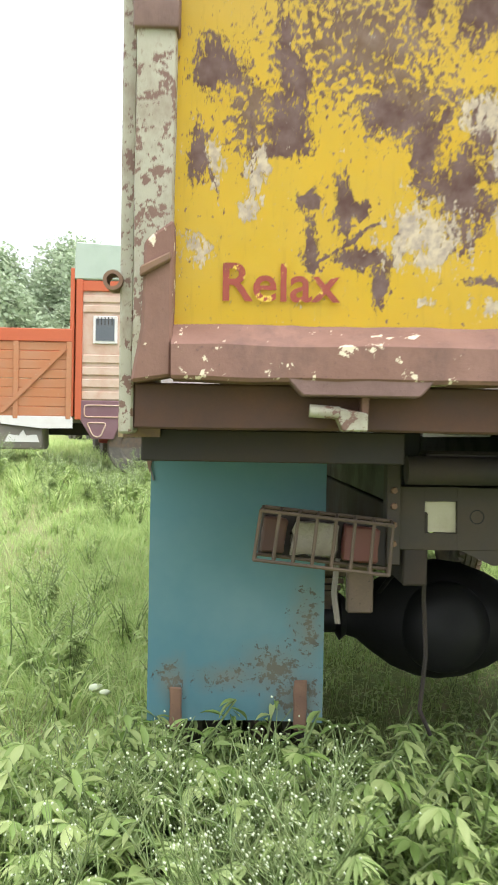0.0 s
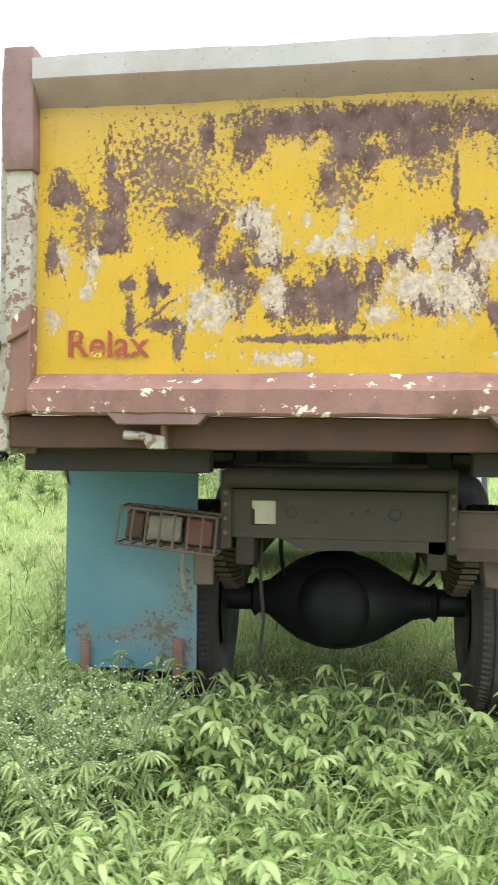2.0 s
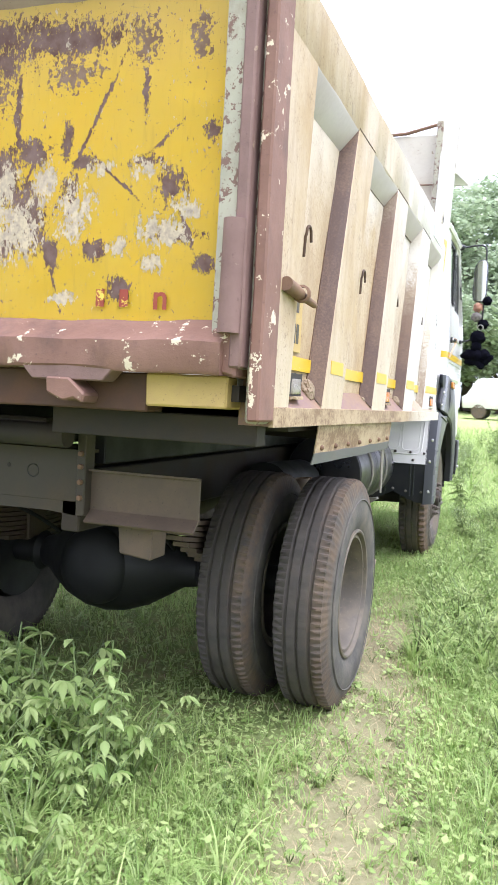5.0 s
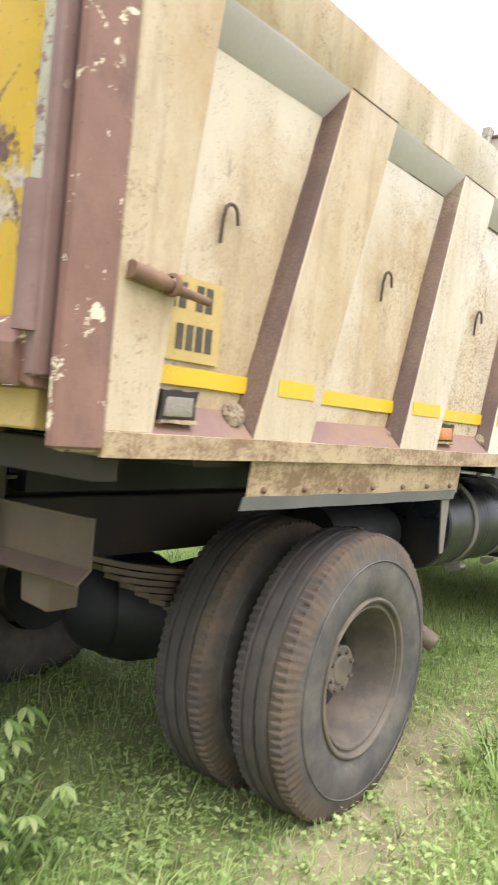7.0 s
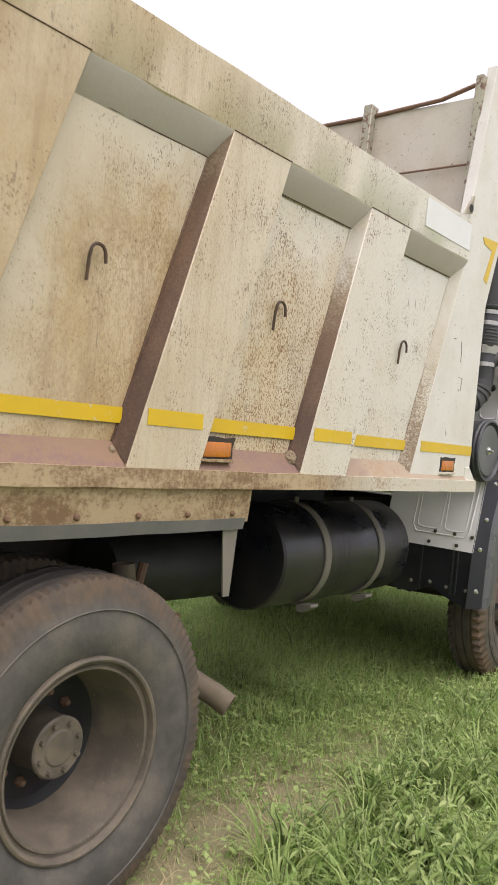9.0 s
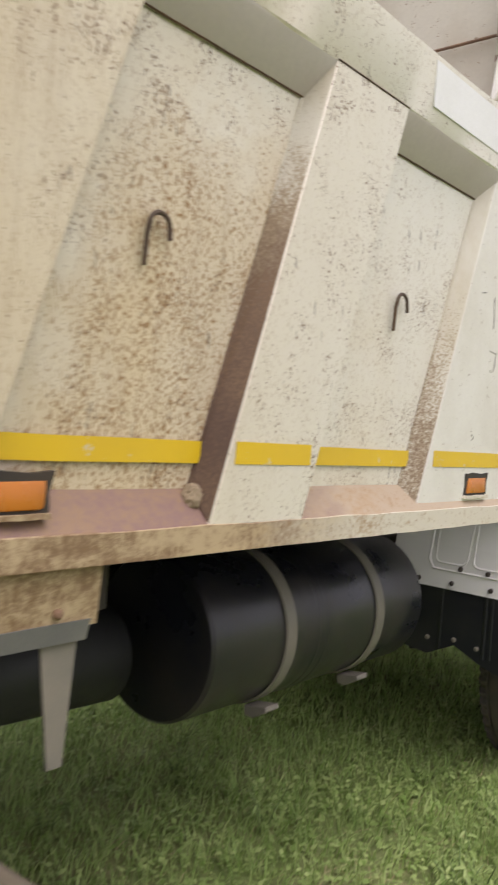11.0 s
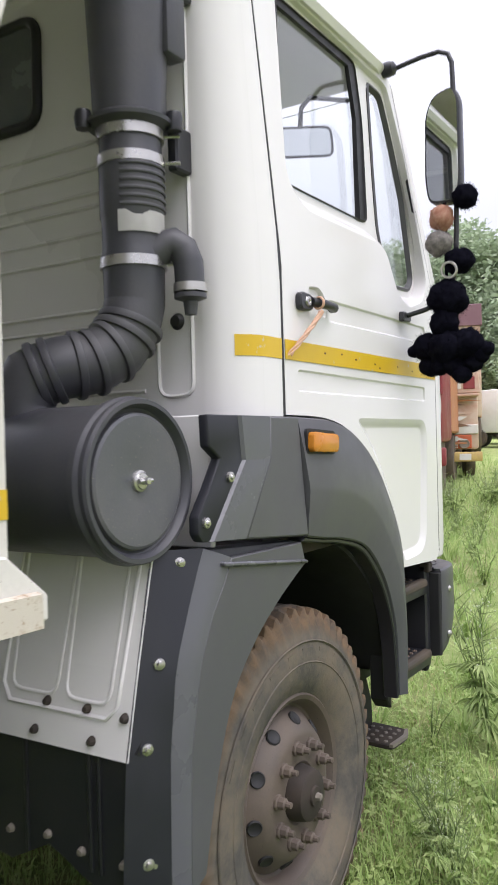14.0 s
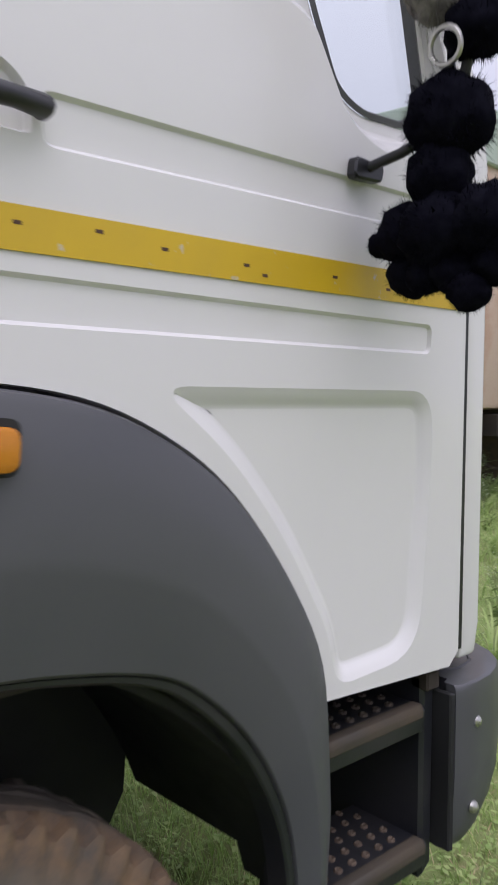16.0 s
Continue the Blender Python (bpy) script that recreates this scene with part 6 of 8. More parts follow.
roof()
bm = cut(prism(B(), [(6.634, 1.132), (6.70, 1.132), (6.715, 1.2), (6.725, 2.2), (6.715, 2.30), (6.43, 3.05), (6.36, 3.045), (6.638, 2.275), (6.643, 2.19)], 'x', 1.172, 1.243, 0.014, 3), 0.3)
for v in bm.verts:
    v.co.x -= 1.25 - cab_x(v.co.z)
both(part("front_pillar", bm, "cab", truck, "white front corner of the cab", 40))
part("front_panel", box(B(), -1.17, 1.17, 6.715, 6.82, 1.12, 2.14, 0.02), "cab", truck, "white front panel")
bm = hexa(B(), [(-1.17, 6.705, 2.14), (1.17, 6.705, 2.14), (1.17, 6.715, 2.14), (-1.17, 6.715, 2.14)], [(-1.13, 6.37, 3.03), (1.13, 6.37, 3.03), (1.13, 6.38, 3.03), (-1.13, 6.38, 3.03)])
w = part("windscreen", bm, "glass", truck, "clear windscreen")
w.visible_shadow = False
part("cab_floor", box(B(), -1.21, 1.21, 5.15, 6.72, 1.30, 1.36), "chassis", truck)
part("dashboard", box(B(), -1.15, 1.15, 6.38, 6.69, 1.7, 2.16, 0.04, 2), "interior", truck, "grey dashboard", 40)
part("seat", box(B(), 0.45, 0.95, 5.45, 5.95, 1.75, 1.95, 0.05, 2), "interior", truck, "dark cab seat", 40)
part("seat_back", box(B(), 0.45, 0.95, 5.30, 5.45, 1.95, 2.50, 0.05, 2), "interior", truck, "", 40)
bm = lathe(B(), (0.62, 6.20, 2.28), (0, -0.45, 0.9), [(0.215 + 0.016 * math.cos(radians(a)), 0.016 * math.sin(radians(a))) for a in range(0, 360, 45)], 32, True)
part("steering_wheel", bm, "interior", truck, "grey steering wheel", 60)
part("column", tube(B(), [(0.62, 6.45, 1.95), (0.62, 6.20, 2.28)], 0.03, 10), "interior", truck, "", 40)
nrm = Vector((0.50, -0.84, -0.12)).normalized()
wid = Vector((0.86, 0.51, 0.0))
hgt = nrm.cross(wid).normalized()
if hgt.z < 0:
    hgt = -hgt
mc = Vector((0.873, 6.19, 2.832))
lp = rounded([(-0.135, -0.06), (0.135, -0.06), (0.125, 0.062), (-0.125, 0.062)], 0.035, 3)
bm = hexa(B(), [mc + wid * a + hgt * b for a, b in lp], [mc + wid * a * 0.9 + hgt * b * 0.85 - nrm * 0.03 for a, b in lp])
im = part("inner_mirror", bm, "interior", truck, "wide mirror hanging inside the windscreen", 40)
lp = shrink(lp, 0.010)
part("inner_mirror_glass", hexa(B(), [mc + wid * a + hgt * b + nrm * 0.002 for a, b in lp], [mc + wid * a + hgt * b + nrm * 0.0005 for a, b in lp]), "mirror", im)
part("mirror_stalk", tube(B(), [mc + hgt * 0.06, mc + hgt * 0.13 + wid * 0.005, mc + hgt * 0.17 + wid * 0.04, Vector((1.02, 6.33, 3.01))], 0.010, 8), "interior", im, "", 50)
part("rear_lining", box(B(), -1.1, 1.1, 5.15, 5.17, 1.4, 3.0), "interior_light", truck)

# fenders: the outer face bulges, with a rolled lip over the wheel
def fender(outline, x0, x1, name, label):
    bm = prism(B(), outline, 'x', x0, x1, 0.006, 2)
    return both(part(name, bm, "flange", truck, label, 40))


def along(pts, n):
    """A polyline's points at n + 1 even steps of its length."""
    ps = [Vector(p) for p in pts]
    ds = [0.0]
    for a, b in zip(ps, ps[1:]):
        ds.append(ds[-1] + (b - a).length)
    out = []
    for k in range(n + 1):
        d = ds[-1] * k / n
        i = min(len(ps) - 2, max(j for j in range(len(ds)) if ds[j] <= d + 1e-9))
        out.append(ps[i].lerp(ps[i + 1], (d - ds[i]) / max(1e-9, ds[i + 1] - ds[i])))
    return out


def bowed_fender(top, low, name, label):
    """A fender between its upper and its lower edge: it swells out from the door, breaks at a crease and falls back to a rolled lip."""
    n = 40
    bm = B()
    a, b = along(top, n), along(low, n)
    prof = [(0.0, 1.214), (0.0, 1.258), (0.012, 1.268), (0.05, 1.275), (0.30, 1.287), (0.56, 1.295), (0.62, 1.2945), (0.90, 1.279), (0.985, 1.274), (1.0, 1.268), (1.0, 1.214)]
    rows = [[bm.verts.new((x - 0.012 * (k / n) ** 2, p.x + (q.x - p.x) * u, p.y + (q.y - p.y) * u)) for k, (p, q) in enumerate(zip(a, b))] for u, x in prof]
    for r0, r1 in zip(rows, rows[1:]):
        for k in range(n):
            bm.faces.new((r0[k], r0[k + 1], r1[k + 1], r1[k]))
    for k in (0, n):
        bm.faces.new([r[k] for r in rows])
    return both(part(name, bm, "fender", truck, label, 32))


front_arch = [(5.424, 1.362), (5.53, 1.345), (5.65, 1.330), (5.80, 1.297), (5.895, 1.246), (6.005, 1.135), (6.08, 0.998), (6.11, 0.863), (6.12, 0.70)]
front_arch = spline(front_arch)
ff = bowed_fender([(5.378, 1.716), (5.58, 1.710)] + [(y - 0.004, z - 0.007) for y, z in ARCH if y > 5.6] + [(6.198, 0.96), (6.182, 0.70)], front_arch, "front_fender", "dark grey plastic fender over the front wheel")
lip = [(y, z) for y, z in front_arch]
bm = prism(B(), [(y, z + 0.0) for y, z in lip] + [(y - 0.018, z - 0.012) for y, z in lip[::-1]], 'x', 1.205, 1.262, 0.004)
both(part("fender_lip", bm, "black", ff, "", 40))
up = fender([(5.372, 1.716), (5.418, 1.364), (4.905, 1.408), (4.888, 1.428), (4.888, 1.471), (4.938, 1.535), (4.988, 1.608), (4.942, 1.638), (4.938, 1.718)], 1.235, 1.266, "rear_fender_top", "dark grey plastic fender section")
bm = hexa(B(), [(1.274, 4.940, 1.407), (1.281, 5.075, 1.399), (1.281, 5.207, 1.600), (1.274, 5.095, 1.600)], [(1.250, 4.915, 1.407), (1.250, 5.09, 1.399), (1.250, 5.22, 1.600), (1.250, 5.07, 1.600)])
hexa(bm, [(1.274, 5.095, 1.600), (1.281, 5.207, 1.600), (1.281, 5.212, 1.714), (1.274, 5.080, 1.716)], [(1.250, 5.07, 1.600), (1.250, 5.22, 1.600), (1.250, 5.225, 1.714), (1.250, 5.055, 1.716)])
# same plastic, painted lighter where the sky reflects
part("fender_facet", bm, "fender_light", up, "fender edge with sky sheen in its lighter grey", 40)
bm = prism(B(), [(5.214, 1.714), (5.372, 1.714), (5.416, 1.368), (5.08, 1.397), (5.210, 1.600)], 'x', 1.262, 1.280, 0.004)
both(part("fender_face", bm, "fender", up, "", 40))
back_arch = [(5.40, 1.286), (5.34, 1.258), (5.24, 1.205), (5.12, 1.125), (5.015, 1.02), (4.945, 0.88), (4.90, 0.74), (4.865, 0.60)]
back_arch = spline(back_arch)
def edge_at(line, z):
    """The value at height z of an edge given as (z, value) pairs."""
    for (z0, v0), (z1, v1) in zip(line, line[1:]):
        if z <= z1:
            return v0 + (v1 - v0) * (z - z0) / (z1 - z0)
    return line[-1][1]


# in plan the section turns the corner: a flange facing back, a rounded facet, the outer face
FLANGE = [(0.60, 4.668), (0.75, 4.676), (0.945, 4.692), (1.13, 4.735), (1.33, 4.782), (1.40, 4.802)]
FACET = [(0.60, 4.762), (0.75, 4.766), (0.936, 4.772), (1.133, 4.802), (1.307, 4.877), (1.40, 4.925)]
CREASE = [(0.60, 4.812), (0.75, 4.816), (0.927, 4.826), (1.123, 4.871), (1.23, 4.925), (1.297, 4.978), (1.40, 5.04)]


def corner_strip(cols, x_of, top):
    bm = B()
    n = 14
    rows = []
    for k in range(n + 1):
        row = []
        for u in cols:
            z = 0.60 + (edge_at(top, u) - 0.60) * k / n
            f, g, c = edge_at(FLANGE, z), edge_at(FACET, z), edge_at(CREASE, z)
            y = f + (g - f) * u if u <= 1 else g + (c - g) * (u - 1)
            row.append(bm.verts.new((x_of(u), y, z)))
        rows.append(row)
    for r0, r1 in zip(rows, rows[1:]):
        for i in range(len(cols) - 1):
            bm.faces.new((r0[i], r0[i + 1], r1[i + 1], r1[i]))
    bmesh.ops.recalc_face_normals(bm, faces=bm.faces[:])
    bmesh.ops.solidify(bm, geom=bm.faces[:], thickness=0.004)
    return bm


def corner_x(u):
    return 1.190 + 0.062 * u ** 0.8 if u <= 1 else 1.252 + 0.021 * math.sin((u - 1) * math.pi / 2)


TOP = [(0.0, 1.398), (1.0, 1.392), (2.0, 1.358)]
low = fender([(4.95, 1.385), (5.385, 1.356), (5.405, 1.300)] + back_arch + [(4.80, 0.612), (4.80, 0.93), (4.84, 1.13), (4.90, 1.29)], 1.18, 1.250, "rear_fender_low", "dark grey plastic fender section behind the wheel")
# same plastic in two tones: shade on the flange, sky sheen on the facet
both(part("fender_flange", corner_strip([0.0, 0.35, 0.7, 0.95, 1.0], corner_x, TOP), "flange", low, "flange with a row of bolts, blackened for shade", 40))
both(part("fender_facet", corner_strip([1.0, 1.2, 1.4, 1.6, 1.8, 2.0], corner_x, TOP), "fender_light", low, "fender edge with sky sheen in its lighter grey", 40))
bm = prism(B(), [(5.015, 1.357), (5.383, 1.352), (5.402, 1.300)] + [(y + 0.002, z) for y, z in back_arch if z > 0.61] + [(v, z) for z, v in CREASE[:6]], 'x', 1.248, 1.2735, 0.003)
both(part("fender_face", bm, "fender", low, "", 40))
bm = prism(B(), [(4.968, 1.353), (5.400, 1.300), (5.408, 1.289), (4.972, 1.340)], 'x', 1.262, 1.284, 0.004)
# upward ledge in the lit copy of the plastic
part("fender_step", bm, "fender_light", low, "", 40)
for x, y, z in ((1.268, 5.025, 1.56), (1.268, 4.915, 1.455), (1.228, 4.858, 1.365), (1.229, 4.770, 1.145), (1.222, 4.728, 0.962), (1.224, 4.718, 0.708), (1.226, 4.735, 0.70)):
    out = (1, 0, 0) if z > 1.4 else (0.82, -0.57, 0)
    bm = lathe(B(), (x, y, z), out, [(0.0135, -0.008), (0.0135, 0.006), (0.008, 0.0075), (0.006, 0.012), (0, 0.013)], 10)
    part("fender_bolt", bm, "steel", low if z < 1.4 else up, "", 30)
both(part("corner_panel", box(B(), 0.94, 1.225, 5.00, 5.02, 1.38, 1.72, 0.004), "cab", truck, "white sheet behind the fender corner"))
bm = prism(B(), rounded([(5.402, 1.606), (5.588, 1.600), (5.592, 1.672), (5.406, 1.682)], 0.018), 'x', 1.262, 1.288)
both(part("side_indicator", bm, "dark", ff, "amber side indicator in a black frame", 40))
bm = prism(B(), rounded([(5.412, 1.612), (5.580, 1.606), (5.584, 1.662), (5.414, 1.672)], 0.018), 'x', 1.27, 1.308, 0.006, 2)
both(part("indicator_lens", bm, "amber", ff, "amber lens", 40))
c = (5.41, 0.58)
bm = prism(B(), arc(c, 0.80, 14, 152, 24) + arc(c, 0.785, 14, 152, 24)[::-1], 'x', 1.06, 1.214)
both(part("wheel_arch", bm, "dark", truck, "black wheel arch liner", 40))
bm = prism(B(), arc(c, 0.80, 19, 152, 24) + arc(c, 0.785, 19, 152, 24)[::-1], 'x', 0.715, 1.06)
both(part("inner_wheel_arch", bm, "dark", truck, "", 40))
both(part("arch_wall", prism(B(), arc(c, 0.80, 26, 152, 24) + [(4.72, 0.62), (6.00, 0.60), (6.06, 0.72), (6.12, 0.82)], 'x', 0.70, 0.715), "dark", truck, "black inner wall of the wheel arch"))
# panels behind the front wheel
def leaning(bm):
    """Lays flat sheet metal back along the fender's flange."""
    bmesh.ops.bisect_plane(bm, geom=bm.verts[:] + bm.edges[:] + bm.faces[:], plane_co=(0, 0, 1.13), plane_no=(0, 0, 1))
    for v in bm.verts:
        v.co.y += edge_at(FLANGE, v.co.z) - 4.692 if v.co.z > 0.945 else 0.0
    return bm


bm = leaning(box(B(), 0.58, 1.197, 4.69, 4.70, 0.938, 1.40))
splash = both(part("splash_panel", bm, "cab", truck, "scuffed white inner mudguard panel"))
for x0, x1 in ((0.80, 0.955), (0.985, 1.125)):
    lp = rounded([(x0, 1.05), (x1, 1.05), (x1 + 0.01, 1.42), (x0 - 0.01, 1.42)], 0.035, 3)
    bm = tube(B(), [(p[0], 4.69, p[1]) for p in lp] + [(lp[0][0], 4.69, lp[0][1])], 0.005, 6)
    part("panel_bead", leaning(bm), "cab", splash, "", 60)
bm = tube(B(), [(0.77, 4.69, 1.38), (0.77, 4.69, 1.06), (0.80, 4.69, 1.02), (1.12, 4.69, 1.02), (1.15, 4.69, 1.05), (1.165, 4.69, 1.38)], 0.006, 6)
part("panel_bead", leaning(bm), "cab", splash, "", 60)
for x, z in ((0.735, 0.965), (0.90, 0.966), (1.085, 0.968), (0.93, 1.035), (1.06, 1.035), (1.175, 1.03)):
    bm = lathe(B(), (x, 4.69, z), (0, -1, 0), [(0, 0.014), (0.007, 0.013), (0.011, 0.005), (0.012, 0)], 10)
    part("panel_bolt", leaning(bm), "chassis", splash, "", 30)
outl = [(0.62, 0.95), (1.20, 0.95), (1.20, 0.60), (1.12, 0.612), (1.04, 0.64), (0.98, 0.67), (0.93, 0.69), (0.88, 0.665), (0.80, 0.625), (0.66, 0.64)]
bm = prism(B(), outl, 'y', 4.70, 4.712)
flap = both(part("splash_flap", bm, "black", truck, "black rubber splash flap"))
for x in (0.86, 1.07, 1.10):
    bm = tube(B(), [(x, 4.70, 0.94), (x, 4.70, 0.66)], 0.007, 6)
    part("flap_bead", bm, "black", flap, "", 60)
for x, z in ((0.80, 0.70), (0.93, 0.715), (1.04, 0.70), (1.17, 0.70)):
    bm = lathe(B(), (x, 4.70, z), (0, -1, 0), [(0, 0.012), (0.008, 0.011), (0.012, 0)], 10)
    part("flap_bolt", bm, "strap", flap, "", 30)

# air cleaner drum and intake stack
bm = lathe(B(), (0, 4.742, 1.566), (1, 0, 0), [(0, 0.74), (0.17, 0.74), (0.178, 0.76), (0.178, 1.16), (0.182, 1.165), (0.192, 1.172), (0.194, 1.19), (0.188, 1.20), (0.190, 1.214), (0.186, 1.222), (0.176, 1.222), (0.166, 1.203), (0.158, 1.198), (0, 1.198)], 64)
drum = part("air_cleaner", bm, "intake", truck, "charcoal air cleaner drum with round lid", 28)
part("lid_disc", lathe(B(), (0, 4.742, 1.566), (1, 0, 0), [(0.156, 1.196), (0.155, 1.210), (0.148, 1.214), (0.05, 1.212), (0.03, 1.209), (0, 1.209)], 64), "lid", drum, "scuffed grey lid plate", 28)
bm = lathe(B(), (1.209, 4.742, 1.566), (1, 0, 0), [(0.026, 0.0), (0.025, 0.006), (0.020, 0.008), (0.018, 0.012), (0.009, 0.013), (0.008, 0.03), (0, 0.031)], 14)
part("lid_stud", bm, "steel", drum, "steel lid stud", 40)
bm = tube(B(), [(1.225, 4.722, 1.566), (1.23, 4.762, 1.567)], 0.006, 8)
part("wing_nut", bm, "steel", drum)
for k in range(6):
    bm = box(B(), 1.2105, 1.212, 4.805, 4.84, 1.595 - k * 0.012, 1.600 - k * 0.012)
    part("label_bar", bm, "strap", drum)
PX, PY = 1.02, 4.97
stack = part("air_intake", lathe(B(), (PX, PY, 0), (0, 0, 1), [(0.080, 2.02), (0.081, 2.10), (0.084, 2.12), (0.084, 2.14), (0.081, 2.15), (0.081, 2.23), (0.085, 2.24), (0.085, 2.39), (0.082, 2.40), (0.082, 2.465), (0.095, 2.475), (0.112, 2.48), (0.114, 2.49), (0.097, 2.50), (0.098, 2.56), (0.108, 2.80), (0.112, 3.02), (0, 3.02)], 40), "intake", truck, "charcoal intake stack with steel clamps", 28)
for z in (2.455, 2.385, 2.12):
    bm = lathe(B(), (PX, PY, z), (0, 0, 1), [(0.083, -0.014), (0.0885, -0.013), (0.0885, 0.013), (0.083, 0.014)], 40)
    part("hose_clamp", bm, "steel", stack, "steel hose clamp", 35)
    bm = tube(B(), [(PX + 0.075, PY + 0.05, z), (PX + 0.11, PY + 0.07, z)], 0.005, 6)
    part("clamp_screw", bm, "steel", stack)
for k in range(6):
    z = 2.365 - 0.021 * k
    pts = [(PX + 0.086 * math.cos(radians(a)), PY + 0.086 * math.sin(radians(a)), z) for a in range(-70, 71, 14)]
    part("stack_rib", tube(B(), pts, 0.005, 6), "intake", stack, "", 60)
bm = prism(B(), [(PX - 0.115, 3.02), (PX + 0.115, 3.02), (PX + 0.125, 3.04), (PX + 0.12, 3.17), (PX + 0.08, 3.215), (PX - 0.08, 3.215), (PX - 0.12, 3.17), (PX - 0.125, 3.04)], 'y', PY - 0.125, PY + 0.135, 0.03, 3)
part("intake_cap", bm, "intake", stack, "charcoal rain cap", 40)
bm = box(B(), PX + 0.06, PX + 0.118, PY + 0.02, PY + 0.10, 2.66, 3.03, 0.008, 2)
part("stack_fin", bm, "intake", stack, "", 40)
for dx, dy in ((0.10, 0.06), (-0.08, -0.09)):
    bm = lathe(B(), (PX + dx, PY + dy, 2.488), (0, 0, 1), [(0, 0.03), (0.02, 0.028), (0.024, 0.01), (0.02, -0.02), (0, -0.022)], 14)
    part("stack_knob", bm, "black", stack, "", 40)
bm = box(B(), PX + 0.05, PX + 0.085, 5.06, 5.13, 2.38, 2.50, 0.006)
part("stack_bracket", bm, "black", stack)
bm = box(B(), PX + 0.06, PX + 0.10, 5.06, 5.13, 2.84, 2.95, 0.006)
part("stack_bracket", bm, "black", stack)
pts = [(PX, PY, 2.10), (PX, PY, 2.02), (PX - 0.005, PY - 0.015, 1.96), (PX - 0.02, PY - 0.05, 1.90), (PX - 0.05, PY - 0.11, 1.86), (PX - 0.10, PY - 0.18, 1.845), (PX - 0.15, PY - 0.225, 1.82), (PX - 0.17, PY - 0.24, 1.76), (PX - 0.17, PY - 0.24, 1.70)]
fine = []
for a, b in zip(pts, pts[1:]):
    for k in range(4):
        fine.append(Vector(a).lerp(Vector(b), k / 4))
fine.append(Vector(pts[-1]))
bm = tube(B(), fine, 0.080, 28)
part("elbow_hose", bm, "intake", stack, "ribbed charcoal elbow hose", 28)
for k in range(2, 9):
    u = 3 + k * 2.6
    i = min(int(u), len(fine) - 2)
    c0, dirn = fine[i], (fine[i + 1] - fine[i - 1]).normalized()
    bm = lathe(B(), c0, dirn, [(0.078, -0.012), (0.0875, -0.009), (0.0895, 0.0), (0.0875, 0.009), (0.078, 0.012)], 28)
    part("hose_rib", bm, "intake", stack, "", 50)
epts = [(PX + 0.05, PY + 0.01, 2.135), (PX + 0.075, PY + 0.035, 2.165), (PX + 0.095, PY + 0.05, 2.172), (PX + 0.115, PY + 0.065, 2.155), (PX + 0.126, PY + 0.072, 2.12), (PX + 0.127, PY + 0.075, 2.06)]
part("drain_elbow", tube(B(), epts, [0.04, 0.043, 0.042, 0.041, 0.040, 0.039], 20), "intake", stack, "small charcoal drain elbow", 50)
part("hose_clamp", lathe(B(), (PX + 0.127, PY + 0.075, 2.055), (0, 0, 1), [(0.039, -0.012), (0.045, -0.011), (0.045, 0.011), (0.039, 0.012)], 24), "steel", stack, "steel hose clamp", 35)
part("drain_valve", lathe(B(), (PX + 0.127, PY + 0.075, 2.04), (0, 0, 1), [(0.043, 0.0), (0.043, -0.012), (0.02, -0.02), (0.016, -0.055), (0, -0.058)], 20), "intake", stack, "", 35)
angs = [radians(-75 + k * 14) for k in range(8)]
bm = B()
strip = [[bm.verts.new((PX + 0.0868 * math.cos(a), PY + 0.0868 * math.sin(a), z - (0.012 if z > 2.2 and k in (2, 3) else 0.0))) for z in (2.19, 2.245)] for k, a in enumerate(angs)]
for p, q in zip(strip, strip[1:]):
    bm.faces.new((p[0], q[0], q[1], p[1]))
bmesh.ops.solidify(bm, geom=bm.faces[:], thickness=0.001)
part("sticker", bm, "paper", stack, "torn white sticker", 40)

# steps and bumper corner
for z, x1, worn in ((1.050, 1.225, "beam"), (0.762, 1.235, "bumper")):
    bm = prism(B(), [(x1, z + 0.006), (x1 + 0.006, z - 0.005), (x1, z - 0.05), (x1 - 0.02, z - 0.05), (x1 - 0.03, z - 0.01), (x1 - 0.20, z - 0.01), (x1 - 0.20, z + 0.008), (x1 - 0.03, z + 0.006)], 'y', 6.20, 6.53, 0.002)
    st = both(part("step", bm, "black", truck, "worn black cab step", 35))
    both(part("step_nosing", prism(B(), [(x1 - 0.026, z + 0.005), (x1 - 0.024, z + 0.011), (x1 + 0.001, z + 0.011), (x1 + 0.0075, z - 0.002), (x1 + 0.007, z - 0.018), (x1 - 0.002, z - 0.018)], 'y', 6.202, 6.522, 0.002), "beam", st, "worn brown step nosing", 35))
    for i in range(5):
        for j in range(7):
            bm = lathe(B(), (x1 - 0.048 - 0.036 * i, 6.222 + 0.042 * j + 0.020 * (i % 2), z + 0.006), (0, 0, 1), [(0.010, 0.0), (0.0085, 0.005), (0.006, 0.006), (0.004, 0.003), (0, 0.003)], 8)
            part("step_stud", bm, worn, st, "", 40)
# step well parts blackened so that their colour holds the well's shade
both(part("step_box", box(B(), 0.93, 0.96, 6.47, 6.62, 0.62, 1.12, 0.006), "dark", truck))
both(part("step_back", box(B(), 0.955, 0.965, 6.22, 6.47, 0.86, 1.12), "dark", truck))
both(part("step_end", prism(B(), [(6.53, 0.67), (6.572, 0.70), (6.575, 1.115), (6.53, 1.115)], 'x', 0.95, 1.222, 0.008), "black", truck))
both(part("step_side", prism(B(), [(6.15, 0.66), (6.19, 0.62), (6.205, 1.13), (6.165, 1.13)], 'x', 1.13, 1.20, 0.004), "dark", truck))
